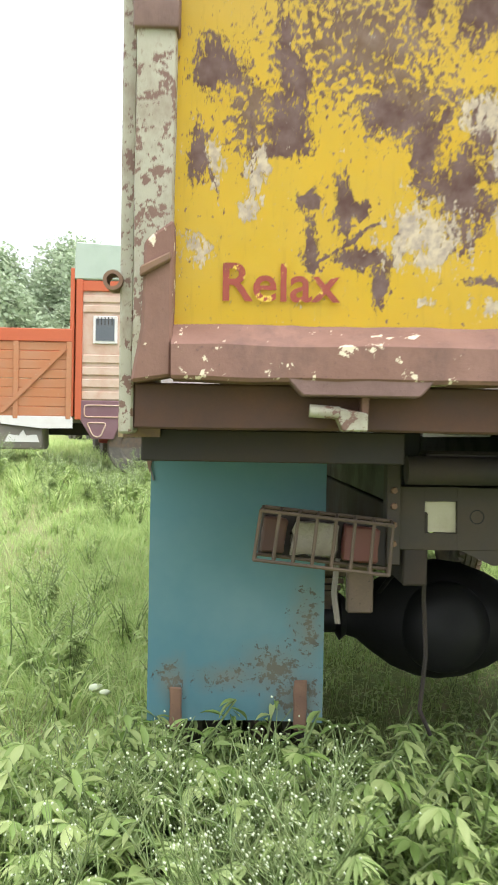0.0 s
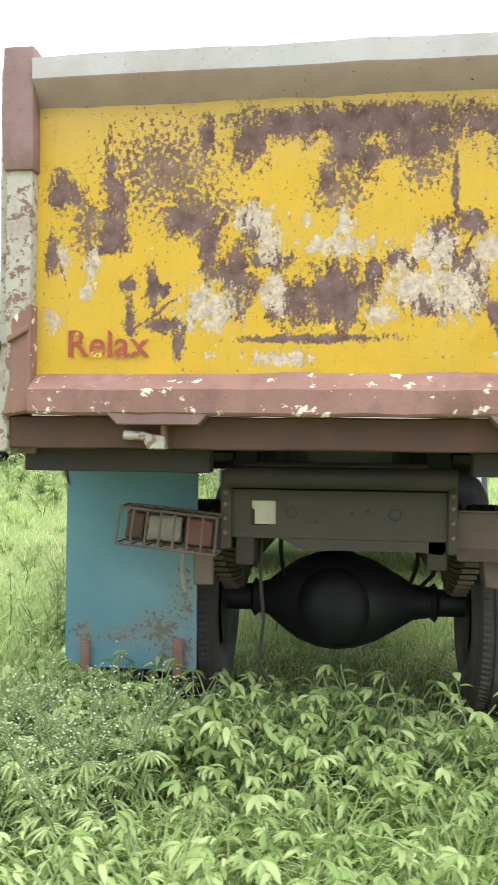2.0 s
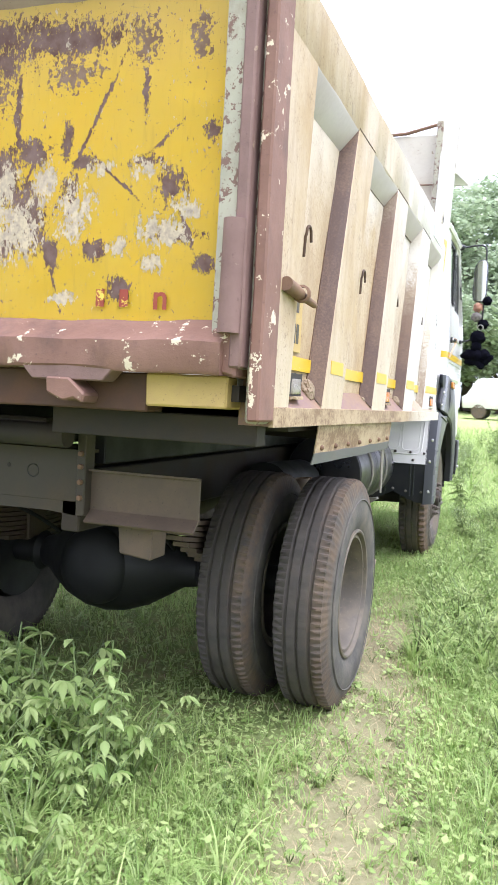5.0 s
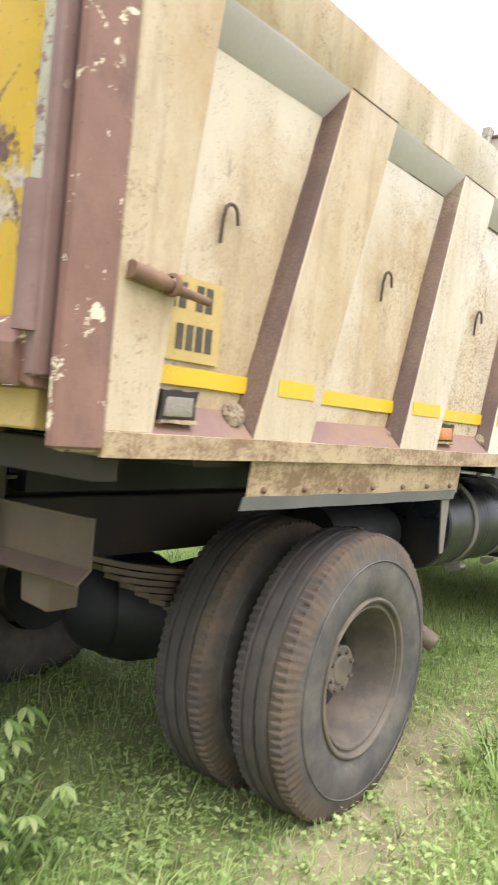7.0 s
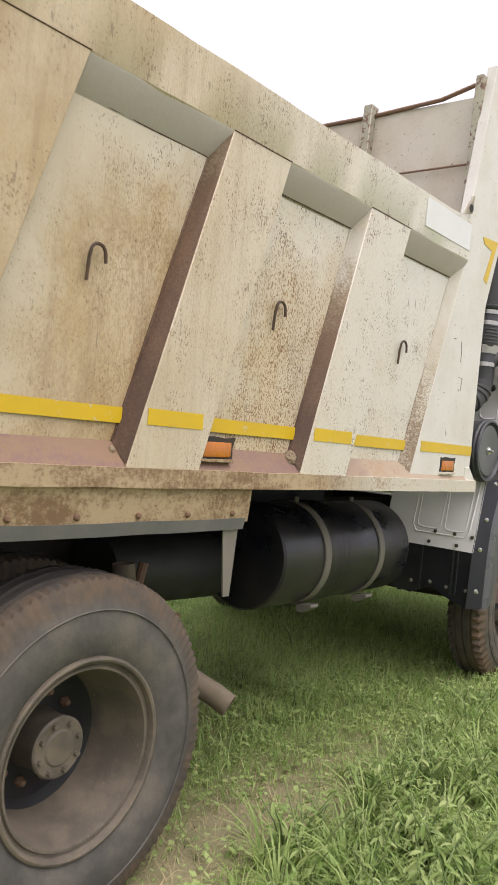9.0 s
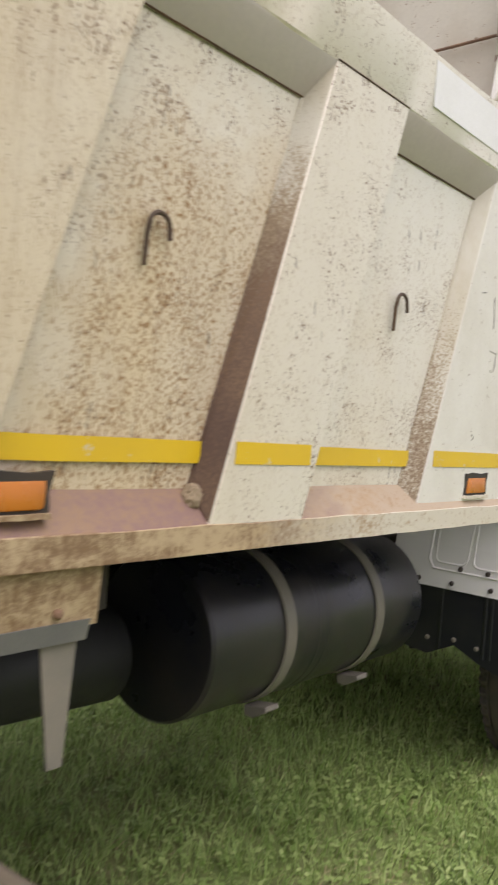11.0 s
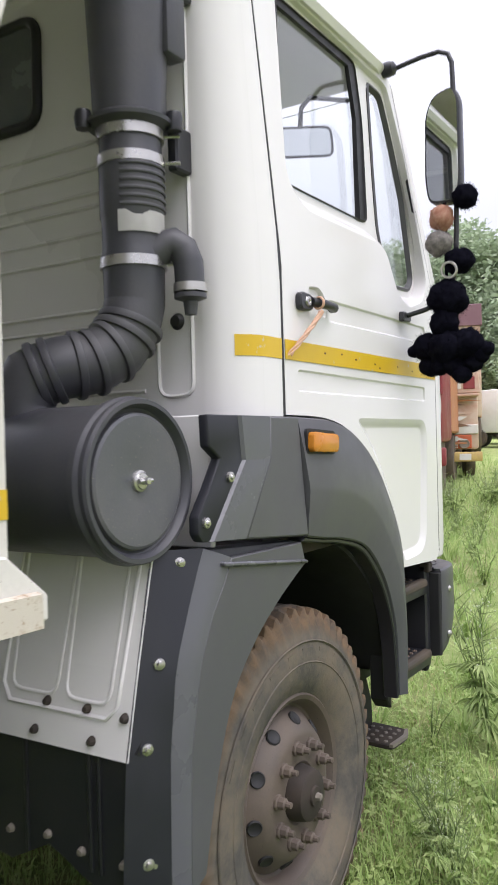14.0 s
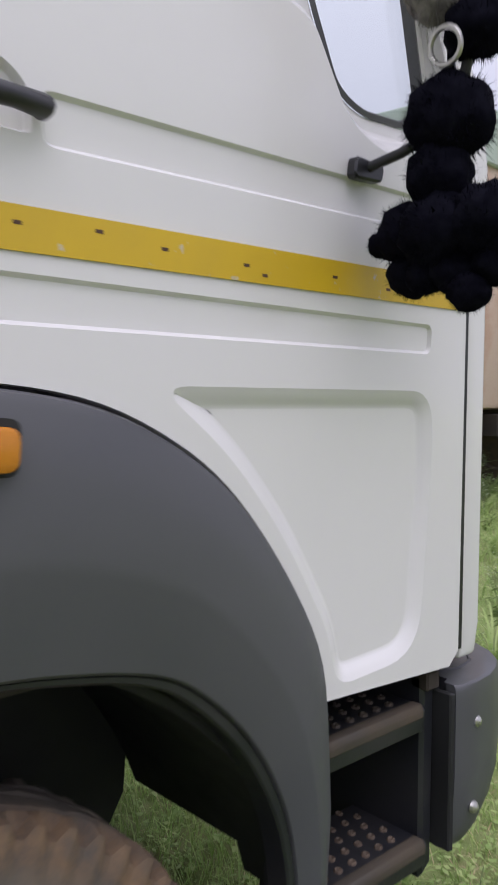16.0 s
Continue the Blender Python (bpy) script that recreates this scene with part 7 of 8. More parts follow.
plan = [(0.0, 6.62), (1.18, 6.62), (1.235, 6.612), (1.243, 6.588), (1.268, 6.586), (1.277, 6.60), (1.279, 6.66), (1.273, 6.72), (1.255, 6.78), (1.225, 6.835), (1.18, 6.88), (1.11, 6.92), (1.0, 6.945), (0.8, 6.96), (0.0, 6.965)]
bm = B()
rings = []
for z, f in ((0.728, 0.42), (0.735, 0.56), (0.76, 0.72), (0.80, 0.86), (0.86, 0.97), (0.92, 1.0), (1.062, 1.0), (1.080, 0.985), (1.090, 0.95), (1.094, 0.88)):
    rings.append([bm.verts.new((x if x < 1 else 1 + (x - 1) * (1 - (1 - f) * 0.22), 6.60 + (y - 6.60) * (f if y > 6.60 else 1.0), z)) for x, y in plan])
for r0, r1 in zip(rings, rings[1:]):
    for i in range(len(plan)):
        bm.faces.new((r0[i], r0[(i + 1) % len(plan)], r1[(i + 1) % len(plan)], r1[i]))
bm.faces.new(rings[0])
bm.faces.new(rings[-1])
bumper = both(part("front_bumper", bm, "fender", truck, "dark grey plastic bumper corner", 32))
both(part("bumper_edge", prism(B(), [(1.03, 6.580), (1.262, 6.574), (1.268, 6.586), (1.03, 6.592)], 'z', 0.735, 1.078, 0.003), "dark", bumper, "black inner edge of the bumper"))
both(part("bumper_ridge", tube(B(), [(1.10, 6.64, 1.094), (1.19, 6.655, 1.094), (1.205, 6.69, 1.094), (1.19, 6.76, 1.094), (1.14, 6.82, 1.094), (1.02, 6.85, 1.094)], 0.004, 6), "fender", bumper, "", 60))
for y, z in ((6.655, 1.003), (6.648, 0.815)):
    bm = lathe(B(), (1.274, y, z), (1, 0, 0), [(0.014, 0), (0.012, 0.007), (0.005, 0.012), (0, 0.013)], 10)
    part("bumper_bolt", bm, "steel", bumper, "", 30)
part("hinge_block", box(B(), 1.19, 1.235, 6.53, 6.575, 1.085, 1.125, 0.004), "chassis", truck, "small dark hinge block")
bm = prism(B(), rounded([(0.98, 6.285), (1.165, 6.27), (1.175, 6.40), (1.15, 6.47), (0.98, 6.49)], 0.03, 3), 'z', 0.425, 0.445, 0.004)
ls = both(part("low_step", bm, "chassis", truck, "dusty low step", 35))
both(part("step_edge", prism(B(), [(1.150, 6.272), (1.167, 6.268), (1.177, 6.40), (1.152, 6.468), (1.140, 6.46), (1.160, 6.395)], 'z', 0.436, 0.449), "strap", ls, "scraped metal edge"))
for i in range(4):
    for j in range(4):
        part("step_stud", lathe(B(), (1.01 + 0.038 * i, 6.30 + 0.045 * j, 0.445), (0, 0, 1), [(0.009, 0), (0.007, 0.005), (0.004, 0.003), (0, 0.003)], 8), "strap", ls, "", 40)
both(part("low_step_hanger", prism(B(), [(6.27, 0.42), (6.45, 0.42), (6.45, 0.55), (6.40, 0.66), (6.38, 0.78), (6.30, 0.78)], 'x', 0.98, 1.0), "dark", truck))

# mirror on its bent arm
arm = [(1.205, 6.285, 3.066), (1.24, 6.29, 3.066), (1.34, 6.30, 3.085), (1.41, 6.305, 3.09), (1.445, 6.31, 3.075), (1.458, 6.31, 3.04), (1.462, 6.31, 2.90), (1.468, 6.31, 2.66), (1.462, 6.31, 2.50), (1.455, 6.31, 2.30), (1.43, 6.305, 2.16), (1.33, 6.29, 2.125), (1.262, 6.275, 2.108)]
mir = both(part("mirror", tube(B(), arm, 0.0095, 10), "black", truck, "black side mirror on a bent tube", 50))
face = rounded([(1.355, 2.525), (1.468, 2.515), (1.485, 2.60), (1.485, 2.90), (1.462, 2.955), (1.38, 2.935), (1.348, 2.86), (1.342, 2.62)], 0.035)
both(part("mirror_case", prism(B(), face, 'y', 6.302, 6.355, 0.012, 2), "black", mir, "", 40))
both(part("mirror_glass", prism(B(), shrink(face, 0.010), 'y', 6.2995, 6.3025), "mirror", mir, "mirror glass"))
both(part("arm_base", lathe(B(), (1.195, 6.282, 3.066), (1, 0, 0), [(0.028, 0), (0.03, 0.02), (0.026, 0.045), (0.012, 0.055), (0, 0.056)], 16), "black", mir, "", 40))
both(part("arm_bracket", prism(B(), rounded([(6.235, 2.085), (6.315, 2.088), (6.32, 2.12), (6.24, 2.125)], 0.012), 'x', 1.249, 1.272, 0.004), "black", mir, "", 40))

# the left side repeats the right
made = {}
for ob in RIGHT:
    me = ob.data.copy()
    me.transform(Matrix.Diagonal((-1, 1, 1, 1)))
    me.flip_normals()
    o = new(ob.name.split(".")[0], me)
    made[ob] = o
    o.parent = made.get(ob.parent, ob.parent)
    o.visible_shadow = ob.visible_shadow
    if "label" in ob:
        o["label"] = ob["label"]


# ---- woollen tassel hanging from the mirror ----
def wool_ball(name, c, r, mat, parent, shape=(1, 1, 1), seed=0):
    """A ball of wool: a lumpy core with hundreds of short strands standing out of it."""
    rnd = random.Random(seed)
    bm = B()
    bmesh.ops.create_icosphere(bm, subdivisions=3, radius=r * 0.92)
    for v in bm.verts:
        v.co *= 1 + 0.20 * noise.noise(v.co * (2.6 / r) + Vector((seed, 0, 0)))
        v.co = Vector((v.co.x * shape[0], v.co.y * shape[1], v.co.z * shape[2]))
    for k in range(3000):
        d = Vector((rnd.gauss(0, 1), rnd.gauss(0, 1), rnd.gauss(0, 1))).normalized()
        s = Vector((d.x * shape[0], d.y * shape[1], d.z * shape[2]))
        e = s + Vector((rnd.gauss(0, 0.10), rnd.gauss(0, 0.10), rnd.gauss(0, 0.10) - 0.03))
        side = (d.orthogonal().normalized() + Vector((rnd.gauss(0, 0.5), rnd.gauss(0, 0.5), 0))) * r * 0.013
        p0, p1 = s * r * 0.78, e * r * (0.93 + 0.07 * rnd.random() ** 2) * (1 + 0.16 * noise.noise(s * 2.6 + Vector((seed, 0, 0))))
        vs = [bm.verts.new(p0 - side), bm.verts.new(p0 + side), bm.verts.new(p1)]
        bm.faces.new(vs)
    bmesh.ops.translate(bm, verts=bm.verts[:], vec=c)
    return part(name, bm, mat, parent, "", 80)


def tassel(xm, label):
    t = thing("hanging_tassel", label, "tassel", "tassels on the mirrors")
    X, Y = xm, 6.30
    s = 1 if xm > 0 else -1
    items = [("pompom", 0.078, 2.53, 0.050, "wool_black", (1, 1, 1)), ("pompom", -0.010, 2.462, 0.052, "wool_orange", (0.95, 1, 1)), ("pompom", -0.018, 2.366, 0.054, "wool_grey", (1, 1, 0.95)),
             ("pompom", 0.05, 2.295, 0.058, "wool_black", (1.05, 1, 0.9)), ("pompom", 0.006, 2.160, 0.080, "wool_black", (1.0, 1, 0.95)), ("pompom", -0.004, 2.068, 0.062, "wool_black", (0.92, 1, 1.0))]
    ring = [(-0.075, 1.985, 0.062), (0.075, 1.985, 0.066), (0.0, 1.975, 0.075), (-0.07, 1.915, 0.045), (0.02, 1.912, 0.045), (0.055, 1.872, 0.037), (0.115, 1.945, 0.042), (-0.13, 1.972, 0.027), (-0.03, 1.905, 0.036), (0.09, 1.915, 0.04), (0.145, 1.962, 0.03)]
    items += [("pompom", dx, z, r, "wool_black", (1.05, 1, 0.95)) for dx, z, r in ring]
    for k, (nm, dx, z, r, mat, sh) in enumerate(items):
        wool_ball(nm, Vector((X + s * dx, Y - 0.01 * (k % 3), z)), r, mat, t, sh, k + 1)
    part("cord", tube(B(), [(X, Y, 2.52), (X, Y, 2.2), (X, Y, 2.0)], 0.006, 6), "wool_black", t)
    bm = lathe(B(), (X + s * 0.03, Y - 0.06, 2.255), (0, 1, 0.2), [(0.028 + 0.005 * math.cos(radians(a)), 0.005 * math.sin(radians(a))) for a in range(0, 360, 60)], 18, True)
    part("ring", bm, "steel", t, "bright metal ring", 60)


tassel(1.42, "black woollen pompom tassel with orange and grey balls hanging from mirror")
tassel(-1.42, "black woollen pompom tassel with orange and grey balls hanging from mirror")

# ---- writing on the tailgate ----
def writing(text, x, z, size, mat, y=-0.0085):
    cu = bpy.data.curves.new("lettering", 'FONT')
    cu.body = text
    cu.size = size
    cu.extrude = 0.0008
    cu.offset = 0.0018
    ob = new("lettering", cu)
    ob.matrix_basis = pose(x, y, z, 90)
    dg = bpy.context.evaluated_depsgraph_get()
    me = bpy.data.meshes.new_from_object(ob.evaluated_get(dg))
    bpy.data.objects.remove(ob)
    me.materials.clear()
    me.materials.append(M[mat])
    o = new("lettering", me)
    o.matrix_basis = pose(x, y, z, 90)
    o.parent = tailgate
    o["label"] = "faded red painted lettering"
    return o


writing("Relax", -1.035, 1.70, 0.145, "letter")
writing("n", 0.935, 1.675, 0.11, "letter")
for x in (0.735, 0.82):
    bm = box(B(), x, x + 0.03, -0.009, -0.007, 1.68, 1.735)
    part("letter_bar", bm, "letter", tailgate)

# ---- background vehicles ----
def lorry_wheels(parent, xs, y0, y1, r=0.5):
    for x in xs:
        for y in (y0, y1):
            bm = lathe(B(), (x, y, r), (0, 1, 0), [(0.0, -0.1), (0.25, -0.10), (0.28, -0.13), (r * 0.93, -0.13), (r, -0.09), (r, 0.09), (r * 0.93, 0.13), (0.28, 0.13), (0.25, 0.1), (0, 0.1)], 28)
            part("wheel", bm, "tyre_rear", parent, "", 40)


def plank_lorry(m, body_mat, rail_mat, label, L=6.0, cab=True, cab_mat="pink_paint", top_mat="mint"):
    """A lorry with a slatted wooden body. The cab is at +x, the side faces -y; its base is on the ground."""
    t = thing("lorry", label, "lorry", m=m)
    z0, z1 = 1.0, 2.28
    part("floor", box(B(), -L, 0, 0, 2.3, z0 - 0.1, z0), "white_far", t)
    n = 8
    for side in (0.0, 2.26):
        for k in range(n):
            za = z0 + (z1 - z0) * k / n
            part("plank", box(B(), -L, 0, side, side + 0.04, za + 0.008, za + (z1 - z0) / n - 0.006, 0.006), body_mat, t)
        for x in [-L + 0.03] + [-L + 1.0 * i for i in range(1, int(L))] + [-0.1]:
            part("upright", box(B(), x, x + 0.09, side - 0.035, side + 0.075, z0 - 0.05, z1, 0.008), body_mat, t)
        part("body_rail", box(B(), -L, 0, side - 0.03, side + 0.07, z1, z1 + 0.22, 0.01), rail_mat, t)
    part("front_gate", box(B(), -0.05, 0.02, 0, 2.3, z0, 3.55, 0.01), rail_mat, t)
    part("rear_gate", box(B(), -L - 0.03, -L + 0.02, 0, 2.3, z0, z1 + 0.2, 0.01), rail_mat, t)
    bm = hexa(B(), [(-1.25, -0.055, 1.05), (-1.15, -0.055, 1.05), (-1.15, -0.03, 1.05), (-1.25, -0.03, 1.05)], [(-0.18, -0.055, 2.15), (-0.08, -0.055, 2.15), (-0.08, -0.03, 2.15), (-0.18, -0.03, 2.15)])
    part("brace", bm, body_mat, t)
    part("skirt", prism(B(), [(-1.2, 1.0), (0.02, 0.98), (0.02, 0.80), (-0.5, 0.79), (-1.2, 0.86)], 'y', -0.03, 0.0), "white_far", t)
    part("frame", box(B(), -L, 1.8, 0.7, 1.6, 0.68, 0.90), "chassis", t)
    part("fuel_tank", box(B(), -2.6, -0.5, 0.05, 0.6, 0.42, 0.85, 0.06, 2), "strap", t, "grey fuel tank with white painted mark", 40)
    part("tank_mark", prism(B(), [(-1.15, 0.55), (-0.55, 0.55), (-0.6, 0.68), (-0.78, 0.66), (-0.83, 0.76), (-0.9, 0.66), (-1.08, 0.68)], 'y', 0.035, 0.048), "white_far", t)
    lorry_wheels(t, (-L + 1.4, -L + 2.5, 1.1), 0.2, 2.1)
    if cab:
        part("cab", box(B(), 0.10, 1.75, 0.05, 2.25, 0.95, 3.40, 0.06, 2), cab_mat, t, "cream and pink painted cab", 40)
        part("cab_crown", prism(B(), [(0.0, 3.36), (1.8, 3.34), (1.75, 3.92), (0.03, 4.0)], 'y', 0.0, 2.3, 0.02), top_mat, t, "pale green cab crown")
        for k in range(4):
            part("cab_slat", box(B(), 0.16, 1.7, 0.02, 0.05, 1.30 + 0.21 * k, 1.44 + 0.21 * k, 0.01), cab_mat, t)
        for k in range(2):
            part("cab_slat", box(B(), 0.16, 1.7, 0.02, 0.05, 2.80 + 0.17 * k, 2.92 + 0.17 * k, 0.01), cab_mat, t)
        part("cab_rail", box(B(), 0.10, 1.75, 0.01, 0.05, 3.16, 3.34, 0.01), rail_mat, t)
        part("cab_post", box(B(), 0.05, 0.16, -0.01, 0.06, 0.95, 3.36, 0.01), rail_mat, t)
        for x in (0.34, 0.95):
            f = part("window", box(B(), x, x + 0.42, 0.015, 0.05, 2.26, 2.74, 0.01), "white_far", t)
            part("pane", box(B(), x + 0.05, x + 0.37, 0.005, 0.02, 2.31, 2.69), "screen", f)
            for k in range(5):
                part("window_bar", box(B(), x + 0.08 + 0.06 * k, x + 0.095 + 0.06 * k, 0.0, 0.01, 2.58, 2.72), "chassis", f)
        part("cab_apron", prism(B(), [(0.12, 1.28), (1.75, 1.28), (1.75, 0.9), (1.45, 1.1), (1.15, 1.12), (0.85, 0.95), (0.72, 0.62), (0.35, 0.62), (0.14, 0.95)], 'y', 0.0, 0.05, 0.01), "mauve", t, "faded maroon cab apron with pale outlines")
        for lp in (rounded([(0.22, 1.0), (0.8, 1.0), (1.0, 1.1), (0.85, 1.2), (0.22, 1.2)], 0.05, 2), rounded([(0.26, 0.9), (0.60, 0.9), (0.5, 0.66), (0.38, 0.66)], 0.05, 2)):
            part("painted_line", tube(B(), [(p[0], -0.002, p[1]) for p in lp] + [(lp[0][0], -0.002, lp[0][1])], 0.014, 6), "pink_paint", t, "", 60)
    return t


gx, gy = -3.92, 11.8
plank_lorry(pose(gx, gy, height(gx, gy) - 0.02, 0, 0, 1), "orange_wood", "orange_red", "old lorry with orange plank body parked in tall grass")


def cab_front(m, label, main, grille, crown, boarded=False):
    """The front of an old lorry facing -y."""
    t = thing("lorry", label, "lorry", m=m)
    part("cab", box(B(), -1.15, 1.15, 0.15, 1.9, 0.85, 2.5, 0.08, 2), main, t, "", 40)
    part("load_body", box(B(), -1.15, 1.15, 1.95, 4.2, 1.0, 2.5, 0.03), "orange_wood", t)
    if boarded:
        rnd = random.Random(3)
        for k in range(15):
            x0, z0 = rnd.uniform(-1.1, 0.2), 0.62 + 0.125 * k
            bm = hexa(B(), [(x0, 0.02, z0), (x0 + rnd.uniform(0.5, 1.2), 0.0, z0 + rnd.uniform(-0.08, 0.08)), (x0 + 0.6, 0.06, z0 + 0.01), (x0, 0.07, z0)],
                      [(x0, 0.02, z0 + 0.07), (x0 + 0.8, 0.0, z0 + 0.09 + rnd.uniform(-0.04, 0.04)), (x0 + 0.6, 0.06, z0 + 0.08), (x0, 0.07, z0 + 0.07)])
            part("board", bm, ("pink_paint", "white_far", "rust", "orange_wood", "white_far")[k % 5], t)
        part("window_hole", prism(B(), [(-0.75, 1.5), (-0.2, 1.45), (-0.25, 2.3), (-0.6, 2.2)], 'y', -0.02, 0.0), "dark", t, "dark broken window opening")
    else:
        part("windscreen", box(B(), -1.0, 1.0, 0.11, 0.16, 1.62, 2.36, 0.02), "screen", t, "dusty windscreen")
        for x in (-0.35, 0.3):
            part("wiper", tube(B(), [(x, 0.09, 1.62), (x + 0.22, 0.09, 2.0)], 0.012, 6), "dark", t)
        for x in (-0.93, 0.63):
            lp = rounded([(x - 0.03, 0.86), (x + 0.33, 0.86), (x + 0.33, 1.26), (x - 0.03, 1.26)], 0.06, 3)
            part("lamp_surround", tube(B(), [(p[0], 0.07, p[1]) for p in lp] + [(lp[0][0], 0.07, lp[0][1])], 0.022, 6), "white_far", t, "white lamp surround", 60)
        for x in (-0.5, 0.15):
            part("name_board", box(B(), x, x + 0.35, 0.06, 0.10, 1.36, 1.50, 0.01), "orange_red" if x < 0 else "screen", t)
        part("side_pillar", box(B(), 1.02, 1.17, 0.06, 0.2, 1.58, 2.45, 0.02), "maroon", t)
        part("side_pillar", box(B(), -1.17, -1.02, 0.06, 0.2, 1.58, 2.45, 0.02), "maroon", t)
    part("waist_panel", box(B(), -1.13, 1.13, 0.10, 0.16, 1.30, 1.58, 0.02), "white_far", t)
    g = part("grille", box(B(), -0.95, 0.95, 0.09, 0.15, 0.88, 1.28, 0.02), "chassis" if not boarded else grille, t, "painted slatted grille")
    for k in range(6):
        part("grille_slat", box(B(), -0.58, 0.58, 0.055, 0.09, 0.905 + 0.060 * k, 0.94 + 0.060 * k, 0.006), grille if not boarded else "white_far", g)
    for x in (-0.75, 0.75):
        f = part("headlamp", lathe(B(), (x, 0.09, 1.02), (0, -1, 0), [(0, 0.03), (0.10, 0.02), (0.13, 0.035), (0.15, 0)], 24), "clear_lens", t, "round headlamp", 40)
    part("bumper", box(B(), -1.2, 1.2, -0.08, 0.1, 0.50, 0.78, 0.03, 2), "plate" if boarded else "maroon", t, "dented front bumper", 40)
    for x in (-0.8, 0.6):
        part("bumper_mark", box(B(), x, x + 0.3, -0.085, -0.078, 0.55, 0.73), "white_far", t)
    part("crown", prism(B(), [(-1.2, 2.5), (1.2, 2.5), (1.15, 3.1), (-1.15, 3.1)], 'y', 0.0, 1.2, 0.02), crown, t, "painted cab crown")
    for k in range(6):
        part("crown_panel", box(B(), -1.05 + 0.36 * k, -0.75 + 0.36 * k, -0.02, 0.0, 2.62, 2.98, 0.01), ("blue_paint", "orange_red", "tape", "green_paint", "white_far", "maroon")[k], t)
    part("visor", box(B(), -1.15, 1.15, -0.1, 0.2, 2.40, 2.48, 0.02), main, t)
    for x in (-0.95, 0.95):
        bm = lathe(B(), (x, 0.9, 0.5), (1, 0, 0), [(0, -0.1), (0.28, -0.13), (0.47, -0.13), (0.5, -0.09), (0.5, 0.09), (0.47, 0.13), (0.28, 0.13), (0, 0.1)], 28)
        part("wheel", bm, "tyre_rear", t, "", 40)
        bm = lathe(B(), (x, 3.4, 0.5), (1, 0, 0), [(0, -0.1), (0.28, -0.13), (0.47, -0.13), (0.5, -0.09), (0.5, 0.09), (0.47, 0.13), (0.28, 0.13), (0, 0.1)], 28)
        part("wheel", bm, "tyre_rear", t, "", 40)
    part("frame", box(B(), -0.45, 0.45, 0.2, 4.1, 0.7, 0.95), "chassis", t)
    return t


def at_ground(x, y, rz=0, dz=0.0):
    return pose(x, y, height(x, y) + dz, 0, 0, rz)


cab_front(at_ground(-2.8, 15.0, 14), "old maroon lorry with green grille and painted crown", "maroon", "green_paint", "mint")
cab_front(at_ground(-2.95, 18.6, 24), "derelict pink lorry with rusty red grille", "pink_paint", "orange_red", "pink_paint", True).scale = (0.72, 0.8, 0.66)


def pickup(m, label, L=3.2):
    """A white pickup with a caged load bed, seen from its side."""
    t = thing("pickup_truck", label, "pickup truck", "white pickups", m=m)
    bm = prism(B(), [(0, 0.45), (1.75, 0.45), (1.8, 0.95), (1.6, 1.05), (1.15, 1.75), (0.15, 1.8), (0, 1.7)], 'y', 0, 1.6, 0.05, 2)
    part("cab", bm, "white_far", t, "", 40)
    part("side_window", prism(B(), [(0.25, 1.1), (1.35, 1.1), (1.05, 1.62), (0.25, 1.65)], 'y', -0.006, 0.004), "screen", t)
    part("bed", box(B(), -L, -0.05, 0, 1.6, 0.62, 1.05, 0.02), "white_far", t)
    for k in range(3):
        part("bed_rail", box(B(), -L, -0.05, 0.0, 0.03, 1.18 + 0.2 * k, 1.24 + 0.2 * k, 0.005), "white_far", t)
    for k in range(8):
        part("bed_post", box(B(), -L + 0.43 * k, -L + 0.05 + 0.43 * k, -0.01, 0.04, 1.05, 1.72, 0.005), "white_far", t)
    part("frame", box(B(), -L, 1.6, 0.3, 1.3, 0.4, 0.62), "chassis", t)
    for x in (-L + 0.8, 1.05):
        for y in (0.1, 1.5):
            bm = lathe(B(), (x, y, 0.33), (0, 1, 0), [(0, -0.08), (0.18, -0.1), (0.3, -0.1), (0.33, -0.06), (0.33, 0.06), (0.3, 0.1), (0.18, 0.1), (0, 0.08)], 24)
            part("wheel", bm, "tyre_rear", t, "", 40)
    return t


pk = pickup(at_ground(-4.3, 30.0, 190), "white pickup truck with caged load bed")
copy_thing(pk, at_ground(0.6, 36.0, 176))
copy_thing(pk, at_ground(-7.0, 33.0, 170))
plank_lorry(at_ground(-6.5, 25.5, -70), "orange_wood", "orange_red", "derelict lorry with orange slatted body", 4.5, True, "pink_paint", "mauve")
plank_lorry(at_ground(-9.0, 38, 10), "orange_wood", "orange_wood", "distant lorry with orange plank body", 5.0, False)


# ---- vegetation ----
rng = np.random.default_rng(5)


def blades(xs, ys, zs, h, w, lean):
    """Grass blades as numpy arrays: two base corners, two middle corners and a tip each."""
    n = len(xs)
    a = rng.uniform(0, 2 * np.pi, n)
    b = a + rng.uniform(-1.2, 1.2, n)
    dx, dy = np.cos(a), np.sin(a)
    sx, sy = -np.sin(b) * w / 2, np.cos(b) * w / 2
    base = np.stack([xs, ys, zs], 1)
    side = np.stack([sx, sy, np.zeros(n)], 1)
    mid = base + np.stack([dx * lean * h * 0.35, dy * lean * h * 0.35, h * 0.6], 1)
    tip = base + np.stack([dx * lean * h, dy * lean * h, h * (1 - 0.35 * lean)], 1)
    v = np.stack([base - side, base + side, mid - side * 0.75, mid + side * 0.75, tip], 1).reshape(-1, 3)
    i = np.arange(n) * 5
    loops = np.stack([i, i + 1, i + 3, i + 2, i + 2, i + 3, i + 4], 1).reshape(-1)
    return v, loops, n


